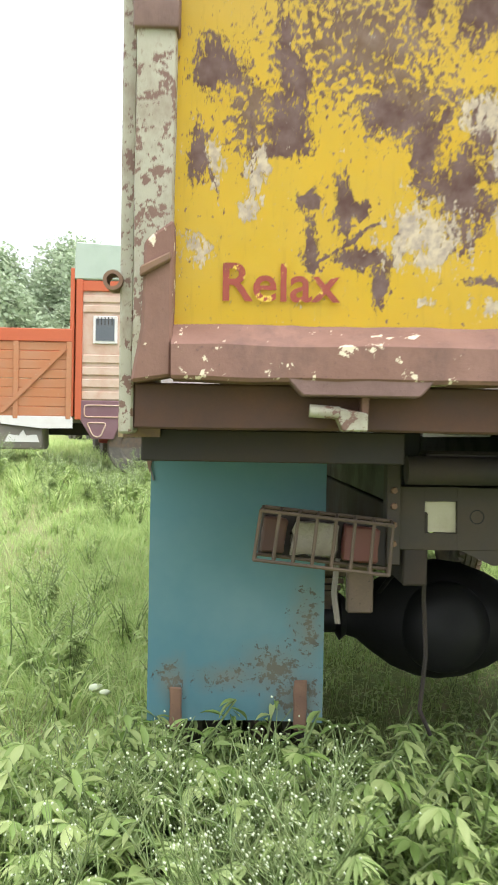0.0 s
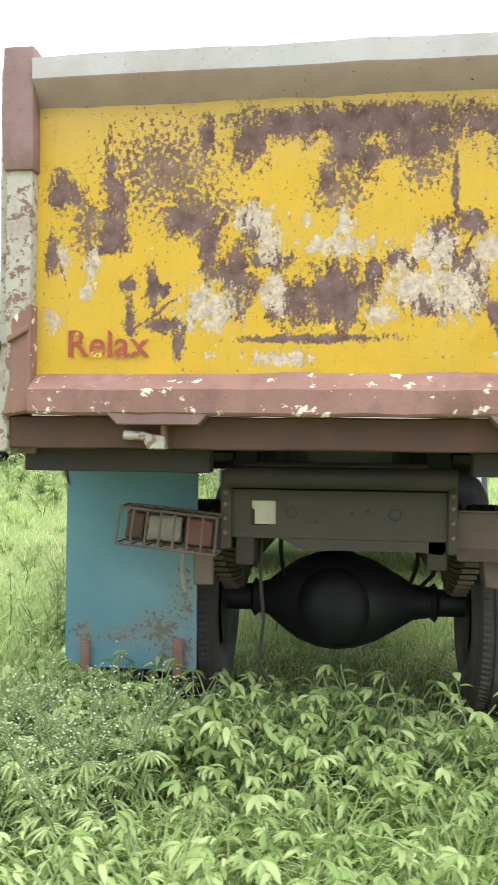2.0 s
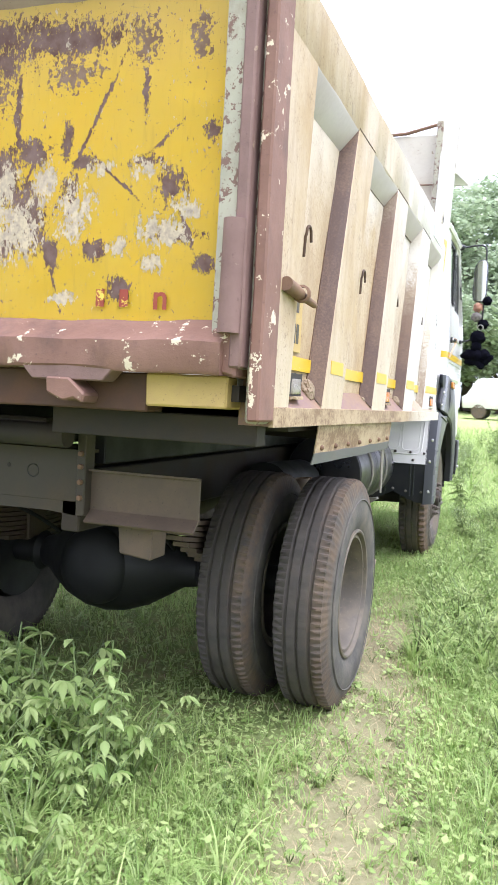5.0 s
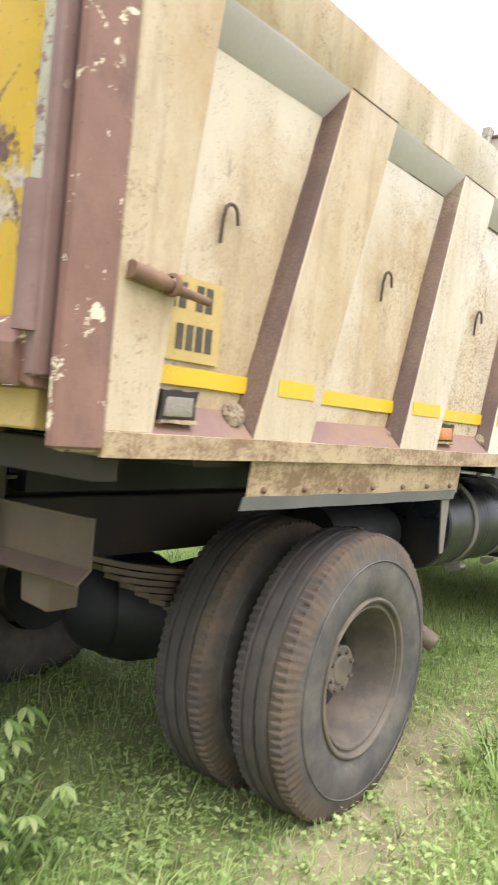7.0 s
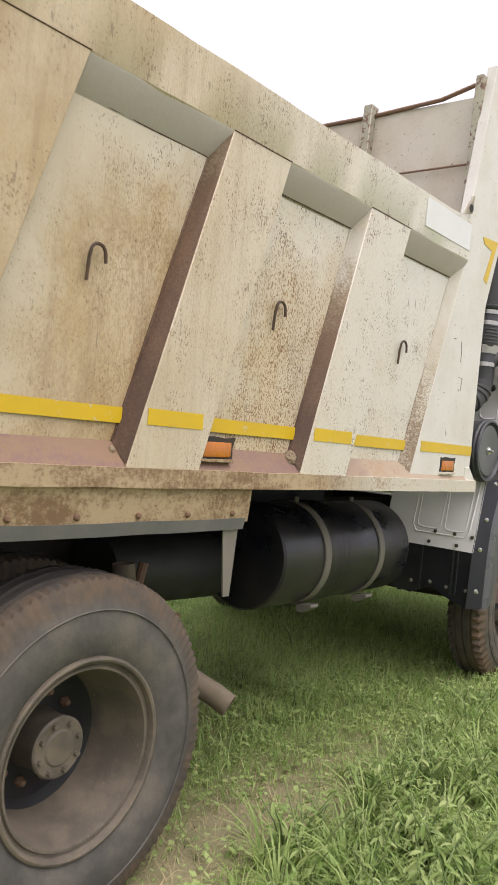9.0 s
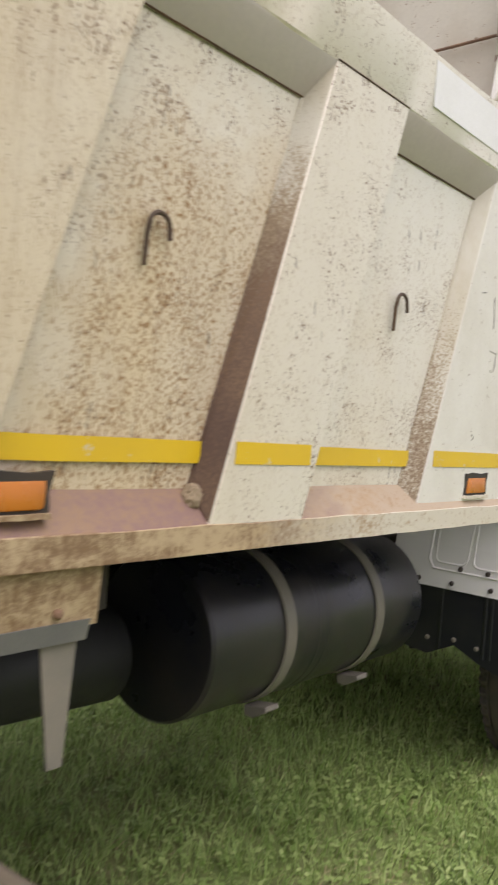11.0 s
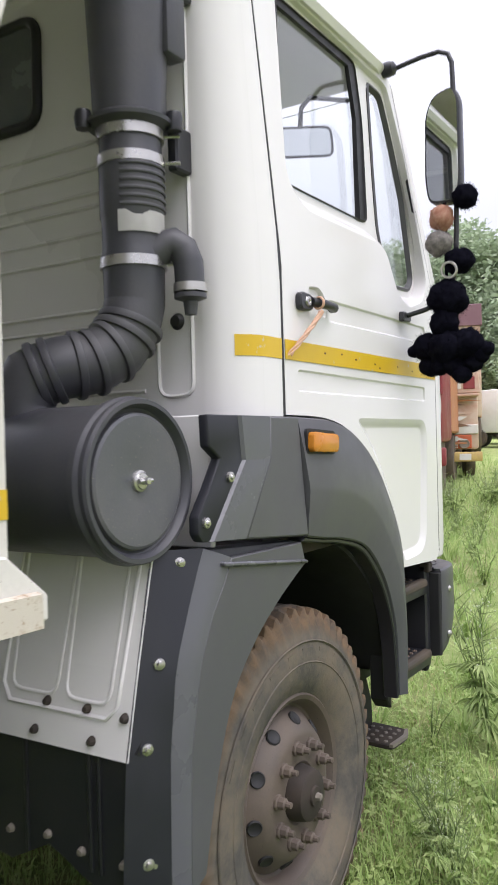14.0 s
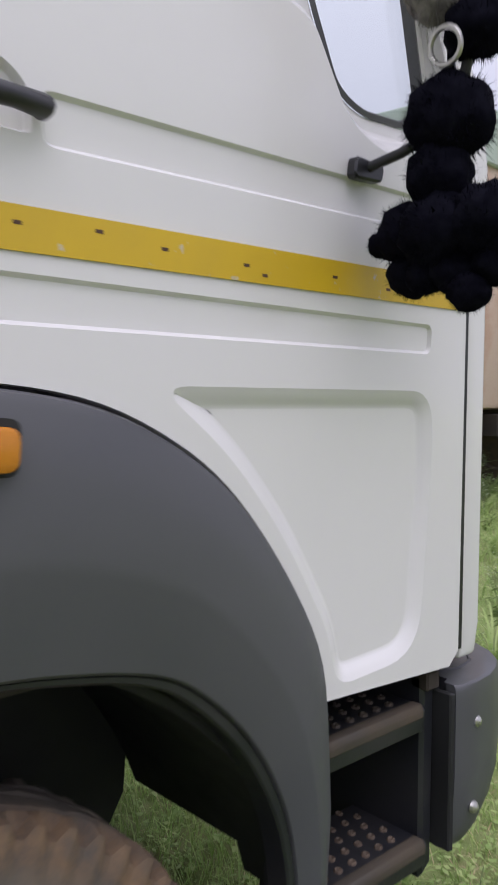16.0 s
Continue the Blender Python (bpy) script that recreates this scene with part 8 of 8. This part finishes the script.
def grass_mesh(name, xs, ys, h, w, lean, mat, label):
    zs = np.array([height(float(x), float(y)) for x, y in zip(xs, ys)]) - 0.01
    v, loops, n = blades(xs, ys, zs, h, w, lean)
    me = bpy.data.meshes.new(name)
    me.vertices.add(len(v))
    me.vertices.foreach_set("co", v.astype(np.float32).ravel())
    me.loops.add(len(loops))
    me.loops.foreach_set("vertex_index", loops.astype(np.int32))
    me.polygons.add(2 * n)
    st = np.stack([np.arange(n) * 7, np.arange(n) * 7 + 4], 1).ravel()
    me.polygons.foreach_set("loop_start", st.astype(np.int32))
    me.update(calc_edges=True)
    me.materials.append(M[mat])
    return tagged(new(name, me), label, "grass", kind="stuff")


def scatter(n, x0, x1, y0, y1, keep):
    xs, ys = rng.uniform(x0, x1, n), rng.uniform(y0, y1, n)
    k = np.array([keep(float(x), float(y)) for x, y in zip(xs, ys)]) > rng.uniform(0, 1, n)
    return xs[k], ys[k]


def under(x, y):
    return abs(x) < 1.15 and 0.6 < y < 6.7


def bare(x, y):
    """How bare the ground is: a strawy track beside the truck and patches in the field."""
    t = noise.noise(Vector((x * 0.9, y * 0.9, 3))) * 0.5 + 0.5
    track = math.exp(-((x - 1.60 + 0.13 * max(-1.0, min(3.0, y))) / 0.26) ** 2) * smooth01(4.6, 3.0, y) * (0.55 + 0.45 * smooth01(0.35, 0.6, noise.noise(Vector((x * 2.2, y * 2.2, 8))) * 0.5 + 0.5))
    return min(1.0, max(track, smooth01(0.58, 0.80, t) * 0.8))


def near_keep(x, y):
    if under(x, y):
        return 0.22 if y < 2.6 else 0.7
    fade = smooth01(4.2, 3.0, x) * smooth01(-1.9, -1.2, y) * smooth01(9.0, 7.5, y) * smooth01(-3.2, -2.4, x)
    return max(0.16, 1 - bare(x, y)) * fade


xs, ys = scatter(230000, -3.2, 4.2, -1.9, 9.0, near_keep)
n = len(xs)
low = np.array([1 - 0.6 * bare(float(x), float(y)) for x, y in zip(xs, ys)])
grass_mesh("short_grass", xs, ys, rng.uniform(0.03, 0.15, n) * low, rng.uniform(0.003, 0.008, n), rng.uniform(0.3, 1.0, n), "grass", "short green grass round the truck")
xs, ys = scatter(50000, -3.0, 4.0, -1.9, 8.0, lambda x, y: 0.08 + bare(x, y) * 0.8)
n = len(xs)
grass_mesh("dry_grass", xs, ys, rng.uniform(0.03, 0.10, n), rng.uniform(0.002, 0.005, n), rng.uniform(0.9, 2.4, n), "grass_dry", "dry straw lying on the ground")
xs, ys = scatter(75000, -12, 4.0, 5.0, 24.0, lambda x, y: 0.9 - 0.6 * smooth01(10, 24, y) if x < 3 else 0.4)
n = len(xs)
near_ = np.clip((np.asarray(ys) - 7.0) / 6.0, 0.0, 1.0)
grass_mesh("field_grass", xs, ys, rng.uniform(0.10, 0.30, n) * (0.45 + 0.55 * near_), rng.uniform(0.006, 0.012, n) * (0.7 + 0.7 * near_), rng.uniform(0.3, 0.9, n), "field", "long field grass")
xs, ys = scatter(14000, -8.0, -1.3, 0.5, 12.0, lambda x, y: 0.9)
n = len(xs)
grass_mesh("tall_grass", xs, ys, rng.uniform(0.10, 0.34, n), rng.uniform(0.005, 0.010, n), rng.uniform(0.4, 1.1, n), "field", "tall yellow-green grass beside the truck")


def creepers(count, x0, x1, y0, y1, keep):
    """Small leaves lying close to the ground in clusters, joined into one mesh."""
    cx, cy = scatter(count, x0, x1, y0, y1, keep)
    k = 7
    n = len(cx) * k
    px, py = np.repeat(cx, k) + rng.normal(0, 0.045, n), np.repeat(cy, k) + rng.normal(0, 0.045, n)
    pz = np.array([height(float(x), float(y)) for x, y in zip(px, py)]) + rng.uniform(0.005, 0.06, n)
    L, a, t = rng.uniform(0.012, 0.038, n), rng.uniform(0, 2 * np.pi, n), rng.uniform(-0.5, 0.5, n)
    W = L * rng.uniform(0.45, 0.8, n)
    d = np.stack([np.cos(a), np.sin(a), t], 1) * L[:, None]
    s = np.stack([-np.sin(a), np.cos(a), rng.uniform(-0.4, 0.4, n)], 1) * W[:, None] / 2
    p = np.stack([px, py, pz], 1)
    v = np.stack([p, p + d * 0.45 + s, p + d, p + d * 0.45 - s], 1).reshape(-1, 3)
    me = bpy.data.meshes.new("ground_cover")
    me.from_pydata(v.tolist(), [], (np.arange(n * 4).reshape(-1, 4)).tolist())
    me.materials.append(M["creeper"])
    tagged(new("ground_cover", me), "low creeping leaves between the grass", "weeds", kind="stuff")


creepers(16000, -1.4, 3.6, -1.7, 8.0, lambda x, y: (0.75 if x > 0.4 else 0.4) * (1 - 0.85 * bare(x, y)))

LEAF = {"ovate": [(0, 0, 0), (0.28, 0.24, 0.05), (0.28, -0.24, 0.05), (0.55, 0.30, 0.06), (0.55, -0.30, 0.06), (0.8, 0.18, 0.02), (0.8, -0.18, 0.02), (1, 0, -0.06), (0.28, 0, 0), (0.55, 0, 0), (0.8, 0, -0.02)],
        "faces": [(0, 8, 1), (0, 2, 8), (1, 8, 9, 3), (8, 2, 4, 9), (3, 9, 10, 5), (9, 4, 6, 10), (5, 10, 7), (10, 6, 7)]}


def leaf_at(verts, faces, p, yaw, pitch, L, W, roll=0.0):
    m = Matrix.Translation(p) @ Euler((roll, pitch, yaw)).to_matrix().to_4x4()
    o = len(verts)
    for x, y, z in LEAF["ovate"]:
        q = m @ Vector((x * L, y * W * 2, z * L * 1.6 - 0.12 * L * x * x))
        verts.append(q[:])
    faces += [tuple(i + o for i in f) for f in LEAF["faces"]]


def weed(kind, seed):
    """One weed about its base, with a stem part and a leaf part."""
    r = random.Random(seed)
    verts, faces = [], []
    stems = B()
    petals = None
    if kind == "broad":
        H = r.uniform(0.22, 0.42)
        for s in range(r.randint(4, 6)):
            a = r.uniform(0, 6.28)
            top = Vector((math.cos(a) * H * 0.45, math.sin(a) * H * 0.45, H * r.uniform(0.7, 1.0)))
            pts = [Vector((0, 0, 0)), top * 0.5 + Vector((0, 0, 0.04)), top]
            tube(stems, pts, [0.005, 0.004, 0.003], 5)
            for k in range(r.randint(10, 13)):
                u = min(1.0, 0.2 + 0.8 * k / 11)
                p = pts[0].lerp(pts[1], u * 2) if u < 0.5 else pts[1].lerp(pts[2], u * 2 - 1)
                L = r.uniform(0.045, 0.095) * (1.1 - 0.35 * u)
                leaf_at(verts, faces, p, r.uniform(0, 6.28), r.uniform(-0.2, 0.75), L, L * r.uniform(0.20, 0.30), r.uniform(-0.4, 0.4))
    elif kind == "palmate":
        for s in range(r.randint(6, 9)):
            a = r.uniform(0, 6.28)
            H = r.uniform(0.14, 0.40)
            top = Vector((math.cos(a) * H * 0.55, math.sin(a) * H * 0.55, H))
            tube(stems, [Vector((0, 0, 0)), top * 0.5 + Vector((0, 0, 0.03)), top], [0.004, 0.003, 0.002], 5)
            t = r.uniform(-0.25, 0.25)
            for k in range(5):
                L = r.uniform(0.045, 0.075) * (1.2 if k == 2 else 1.0)
                leaf_at(verts, faces, top, a + (k - 2) * 0.72, 0.25 + t + r.uniform(-0.15, 0.15), L, L * 0.30, r.uniform(-0.25, 0.25))
    elif kind == "grassy":
        for s in range(26):
            a = r.uniform(0, 6.28)
            L = r.uniform(0.16, 0.42)
            W = r.uniform(0.005, 0.010)
            o = len(verts)
            d = Vector((math.cos(a), math.sin(a), 0))
            n_ = Vector((-d.y, d.x, 0)) * W
            for k in range(5):
                u = k / 4
                p = d * L * (0.1 + 0.75 * u * u) + Vector((0, 0, L * (u - 0.42 * u * u * u)))
                w_ = n_ * (1 - u * 0.9)
                verts += [(p - w_)[:], (p + w_)[:]]
            faces += [(o + 2 * k, o + 2 * k + 1, o + 2 * k + 3, o + 2 * k + 2) for k in range(4)]
        tube(stems, [(0, 0, 0), (0.01, 0, 0.12)], 0.004, 5)
    elif kind == "flower":
        petals = B()
        H = r.uniform(0.50, 0.68)
        for s in range(7):
            a = r.uniform(0, 6.28)
            base = Vector((0, 0, H * 0.15))
            top = Vector((math.cos(a) * H * 0.32, math.sin(a) * H * 0.32, H * r.uniform(0.75, 1.0)))
            tube(stems, [Vector((0, 0, 0)), base, base.lerp(top, 0.5) + Vector((0, 0, 0.03)), top], [0.004, 0.004, 0.003, 0.0015], 5)
            for k in range(11):
                q = base.lerp(top, r.uniform(0.40, 0.98)) + Vector((0, 0, 0.02))
                e = q + Vector((r.gauss(0, 0.05), r.gauss(0, 0.05), r.uniform(0.02, 0.10)))
                tube(stems, [q, e], [0.0016, 0.001], 4)
                for j in range(1):
                    c = e + Vector((r.gauss(0, 0.012), r.gauss(0, 0.012), r.gauss(0, 0.01)))
                    bmesh.ops.create_icosphere(petals, subdivisions=1, radius=r.uniform(0.0024, 0.0042), matrix=Matrix.Translation(c))
            for k in range(8):
                q = base.lerp(top, r.uniform(0.0, 0.6))
                L = r.uniform(0.06, 0.12)
                yw, pt = r.uniform(0, 6.28), r.uniform(-0.3, 0.6)
                for j in (-2, -1, 0, 1, 2):
                    leaf_at(verts, faces, q, yw + j * 0.35, pt, L * (1 - abs(j) * 0.2), L * 0.10)
    elif kind == "stalk":
        H = 0.55
        tube(stems, [(0, 0, 0), (0.02, 0.01, H * 0.5), (0.0, 0.03, H)], [0.005, 0.004, 0.002], 6)
        for k in range(16):
            u = 0.25 + 0.75 * k / 15
            p = Vector((0.02 * math.sin(u * 3), 0.03 * u, H * u))
            L = r.uniform(0.050, 0.080)
            leaf_at(verts, faces, p, k * 2.4, r.uniform(-0.1, 0.6), L, L * 0.38)
    t = thing("weed", {"broad": "broad-leaved green weed in the grass", "palmate": "green weed with hand-shaped leaves", "grassy": "tuft of long arching grass", "flower": "tall thin weed with tiny white flowers", "stalk": "upright weed with pale round leaves"}[kind], "weed", "weeds round the truck")
    part("stem", stems, "stem", t)
    me = bpy.data.meshes.new("foliage")
    me.from_pydata(verts, [], faces)
    me.shade_smooth()
    me.materials.append(M["leaf_pale" if kind in ("flower", "stalk") else "leaf" if kind != "grassy" else "grass"])
    o = new("foliage", me)
    o.parent = t
    if petals:
        part("blossom", petals, "petal", t)
    return t


stock = {k: [weed(k, 10 * i + j) for j in range(4)] for i, k in enumerate(("broad", "palmate", "grassy", "flower", "stalk"))}
used = set()
prng = random.Random(11)
REST = {}


def plant(kind, x, y, s=1.0, single=True):
    """Plants one weed, or adds it to the joined rest of the weeds."""
    src = prng.choice(stock[kind])
    m = pose(x, y, height(x, y) - 0.01, prng.uniform(-8, 8), prng.uniform(-8, 8), prng.uniform(0, 360))
    if not single:
        mat = np.array(m @ Matrix.Scale(s, 4))
        for o in src.children:
            REST.setdefault(o.data.materials[0].name, []).append((o.data, mat))
    elif src.name not in used:
        used.add(src.name)
        src.matrix_basis = m
        src.scale = (s, s, s)
    else:
        copy_thing(src, m).scale = (s, s, s)


def join_rest():
    """One mesh for each material of the weeds further off."""
    for matname, items in REST.items():
        cos, loops, starts = [], [], []
        nv = nl = 0
        for me, mat in items:
            c = np.empty(len(me.vertices) * 3, np.float32)
            me.vertices.foreach_get("co", c)
            c = c.reshape(-1, 3) @ mat[:3, :3].T + mat[:3, 3]
            li = np.empty(len(me.loops), np.int32)
            me.loops.foreach_get("vertex_index", li)
            ls = np.empty(len(me.polygons), np.int32)
            me.polygons.foreach_get("loop_start", ls)
            cos.append(c)
            loops.append(li + nv)
            starts.append(ls + nl)
            nv += len(c)
            nl += len(li)
        me = bpy.data.meshes.new("undergrowth")
        co, lo, stt = np.concatenate(cos), np.concatenate(loops), np.concatenate(starts)
        me.vertices.add(len(co))
        me.vertices.foreach_set("co", co.astype(np.float32).ravel())
        me.loops.add(len(lo))
        me.loops.foreach_set("vertex_index", lo.astype(np.int32))
        me.polygons.add(len(stt))
        me.polygons.foreach_set("loop_start", stt.astype(np.int32))
        me.update(calc_edges=True)
        me.shade_smooth()
        me.materials.append(bpy.data.materials[matname])
        tagged(new("undergrowth", me), "mixed green undergrowth of weeds and grass", "weeds", kind="stuff")


def weed_bed(count, x0, x1, y0, y1, kinds, smin=0.8, smax=1.3, single=False):
    for _ in range(count):
        x, y = prng.uniform(x0, x1), prng.uniform(y0, y1)
        plant(prng.choice(kinds), x, y, prng.uniform(smin, smax), single)


LOW = ("broad", "palmate", "grassy")
weed_bed(96, -1.5, 0.65, -1.0, 0.5, ("broad", "grassy", "palmate", "grassy", "grassy"), 0.7, 1.1, True)
weed_bed(46, -1.65, 0.35, 0.15, 0.62, ("broad", "palmate", "broad", "grassy"), 1.0, 1.4, True)
weed_bed(34, -2.5, -1.2, -1.2, 1.2, ("palmate", "broad", "grassy"), 0.7, 1.2, True)
weed_bed(7, -1.7, -0.75, -0.5, 0.3, ("flower",), 0.7, 1.0, True)
for x, y in ((-0.95, -0.1), (-0.84, -0.2), (-1.06, -0.22), (-0.78, 0.0), (-0.92, -0.3)):
    plant("flower", x, y, 1.0)
weed_bed(26, 0.5, 1.4, -1.1, 0.6, ("grassy", "broad", "grassy"), 0.4, 0.7, True)
weed_bed(34, 2.0, 3.4, -0.4, 1.8, ("grassy", "broad", "palmate"), 0.45, 0.75, True)
weed_bed(34, 1.75, 2.7, 1.9, 4.6, ("grassy", "broad", "grassy"), 0.4, 0.65, True)
weed_bed(24, 1.3, 2.4, 3.4, 7.5, ("grassy", "broad", "grassy"), 0.35, 0.6, True)
weed_bed(420, -1.7, 0.75, -1.6, 0.6, ("grassy", "grassy", "palmate", "broad"), 0.5, 1.05)
weed_bed(130, -1.7, 0.4, 0.1, 0.68, ("palmate", "broad", "broad"), 0.8, 1.25)
weed_bed(4, -1.45, -0.6, -0.35, 0.35, ("flower",), 0.8, 1.05)
weed_bed(40, 1.45, 2.3, 2.1, 3.8, ("broad", "grassy", "broad"), 0.65, 0.95, True)
weed_bed(130, 1.4, 2.6, 2.1, 4.4, ("broad", "grassy", "broad"), 0.5, 0.85)
weed_bed(60, 1.4, 2.6, 4.4, 7.5, ("broad", "flower", "broad", "palmate"), 0.5, 0.8)
weed_bed(200, -3.2, -1.3, -1.6, 2.5, ("grassy", "grassy", "broad", "palmate"), 0.5, 1.0)
weed_bed(5, -2.6, -1.5, 0.3, 2.5, ("flower",), 0.6, 0.9)
weed_bed(110, 0.5, 1.5, -1.6, 0.9, LOW, 0.2, 0.45)
weed_bed(170, -5.0, -1.5, 1.5, 8.0, ("grassy", "grassy", "broad"), 0.6, 1.0)
weed_bed(330, 1.98, 4.2, -0.8, 1.9, LOW, 0.3, 0.65)
weed_bed(330, 1.72, 3.6, 1.9, 5.0, ("grassy", "grassy", "broad", "palmate"), 0.28, 0.6)
weed_bed(160, 1.2, 2.4, -0.8, 4.5, ("broad", "grassy", "palmate"), 0.15, 0.32)
weed_bed(200, 1.2, 3.0, 3.6, 9.0, ("grassy", "broad", "grassy"), 0.25, 0.6)
weed_bed(330, -3.0, 3.0, 7.0, 16.0, ("grassy", "grassy", "broad", "flower"), 0.6, 1.2)
weed_bed(220, -9.0, -1.4, 7.5, 11.4, ("grassy", "grassy", "broad", "flower"), 0.8, 1.4)
weed_bed(60, -0.9, 0.9, 1.8, 5.0, ("broad", "grassy"), 0.3, 0.6)
join_rest()
for x, y, s in ((0.55, 0.30, 1.0), (0.70, 0.28, 1.15), (0.63, 0.36, 0.85), (0.75, 0.34, 0.75), (-0.12, 0.35, 0.8)):
    plant("stalk", x, y, s)
for v in stock.values():
    for src in v:
        if src.name not in used:
            src.matrix_basis = pose(-2.0 + prng.uniform(-0.4, 0.4), 2.0 + prng.uniform(0, 2), height(-2, 3) - 0.01)


# white litter in the grass
def litter(x, y, r, seed):
    bm = B()
    bmesh.ops.create_icosphere(bm, subdivisions=2, radius=r)
    for v in bm.verts:
        v.co = Vector((v.co.x, v.co.y, v.co.z * 0.5)) * (1 + 0.4 * noise.noise(v.co * 30 + Vector((seed, 0, 0))))
    ob = part("paper_scrap", bm, "petal", None, "", 60)
    ob.matrix_basis = pose(x, y, height(x, y) + 0.15)
    tagged(ob, "crumpled white paper scrap in the grass", "litter", "paper scraps")


litter(-1.66, 1.75, 0.035, 1)
litter(-1.60, 1.68, 0.025, 4)


# ---- trees ----
def tree(seed, H, spread):
    r = random.Random(seed)
    t = thing("tree", "leafy green tree at the edge of the field", "tree", "trees behind the field")
    bm = B()
    tube(bm, [(0, 0, -0.3), (0.1, 0, H * 0.2), (0.0, 0.1, H * 0.45), (0.1, 0, H * 0.8)], [0.28, 0.22, 0.16, 0.05], 9)
    tips = []
    for k in range(11):
        a = k * 2.4 + r.uniform(-0.3, 0.3)
        z0 = H * r.uniform(0.18, 0.6)
        L = spread * r.uniform(0.6, 1.0) * (1.15 - abs(z0 / H - 0.4))
        e = Vector((math.cos(a) * L, math.sin(a) * L, z0 + H * r.uniform(0.12, 0.32)))
        tube(bm, [(0.05, 0, z0), e * 0.5 + Vector((0, 0, z0 * 0.5 + 0.2)), e], [0.10, 0.06, 0.02], 6)
        tips += [e, e * 0.75 + Vector((0, 0, z0 * 0.25))]
    tips += [Vector((r.gauss(0, spread * 0.25), r.gauss(0, spread * 0.25), H * r.uniform(0.75, 1.0))) for _ in range(9)]
    part("trunk", bm, "bark", t, "", 40)
    verts, faces = [], []
    for c in tips:
        cr = spread * r.uniform(0.28, 0.48)
        for _ in range(560):
            d = Vector((r.gauss(0, 1), r.gauss(0, 1), r.gauss(0, 0.8)))
            d = d.normalized() * (r.random() ** 0.45)
            p = c + d * cr
            L = r.uniform(0.14, 0.28)
            a, b = Vector((r.gauss(0, 1), r.gauss(0, 1), r.gauss(0, 0.6))).normalized() * L, Vector((r.gauss(0, 1), r.gauss(0, 1), r.gauss(0, 0.6))).normalized() * L * 0.5
            o = len(verts)
            verts += [(p - a * 0.5)[:], (p + b)[:], (p + a * 0.5)[:], (p - b)[:]]
            faces.append((o, o + 1, o + 2, o + 3))
    me = bpy.data.meshes.new("crown")
    me.from_pydata(verts, [], faces)
    me.materials.append(M["tree_leaf"])
    o = new("crown", me)
    o.parent = t
    return t


kinds = [tree(1, 7.5, 3.2), tree(2, 9.5, 3.6), tree(3, 6.5, 3.4)]
spots = []
for i in range(30):
    spots.append((-46 + 1.75 * i + prng.uniform(-0.8, 0.8), 46 + prng.uniform(-5, 10), prng.uniform(1.0, 1.45)))
for i in range(8):
    spots.append((-20 + 2.4 * i + prng.uniform(-0.8, 0.8), 34 + prng.uniform(-2, 3) + (0 if i < 4 else 8), prng.uniform(0.5, 0.75)))
for i, (x, y, s) in enumerate(spots):
    src = kinds[i % 3]
    m = pose(x, y, height(x, y), 0, 0, prng.uniform(0, 360))
    if i < 3:
        src.matrix_basis = m
        src.scale = (s, s, s)
    else:
        c_ = copy_thing(src, m)
        c_.scale = (s, s, s)
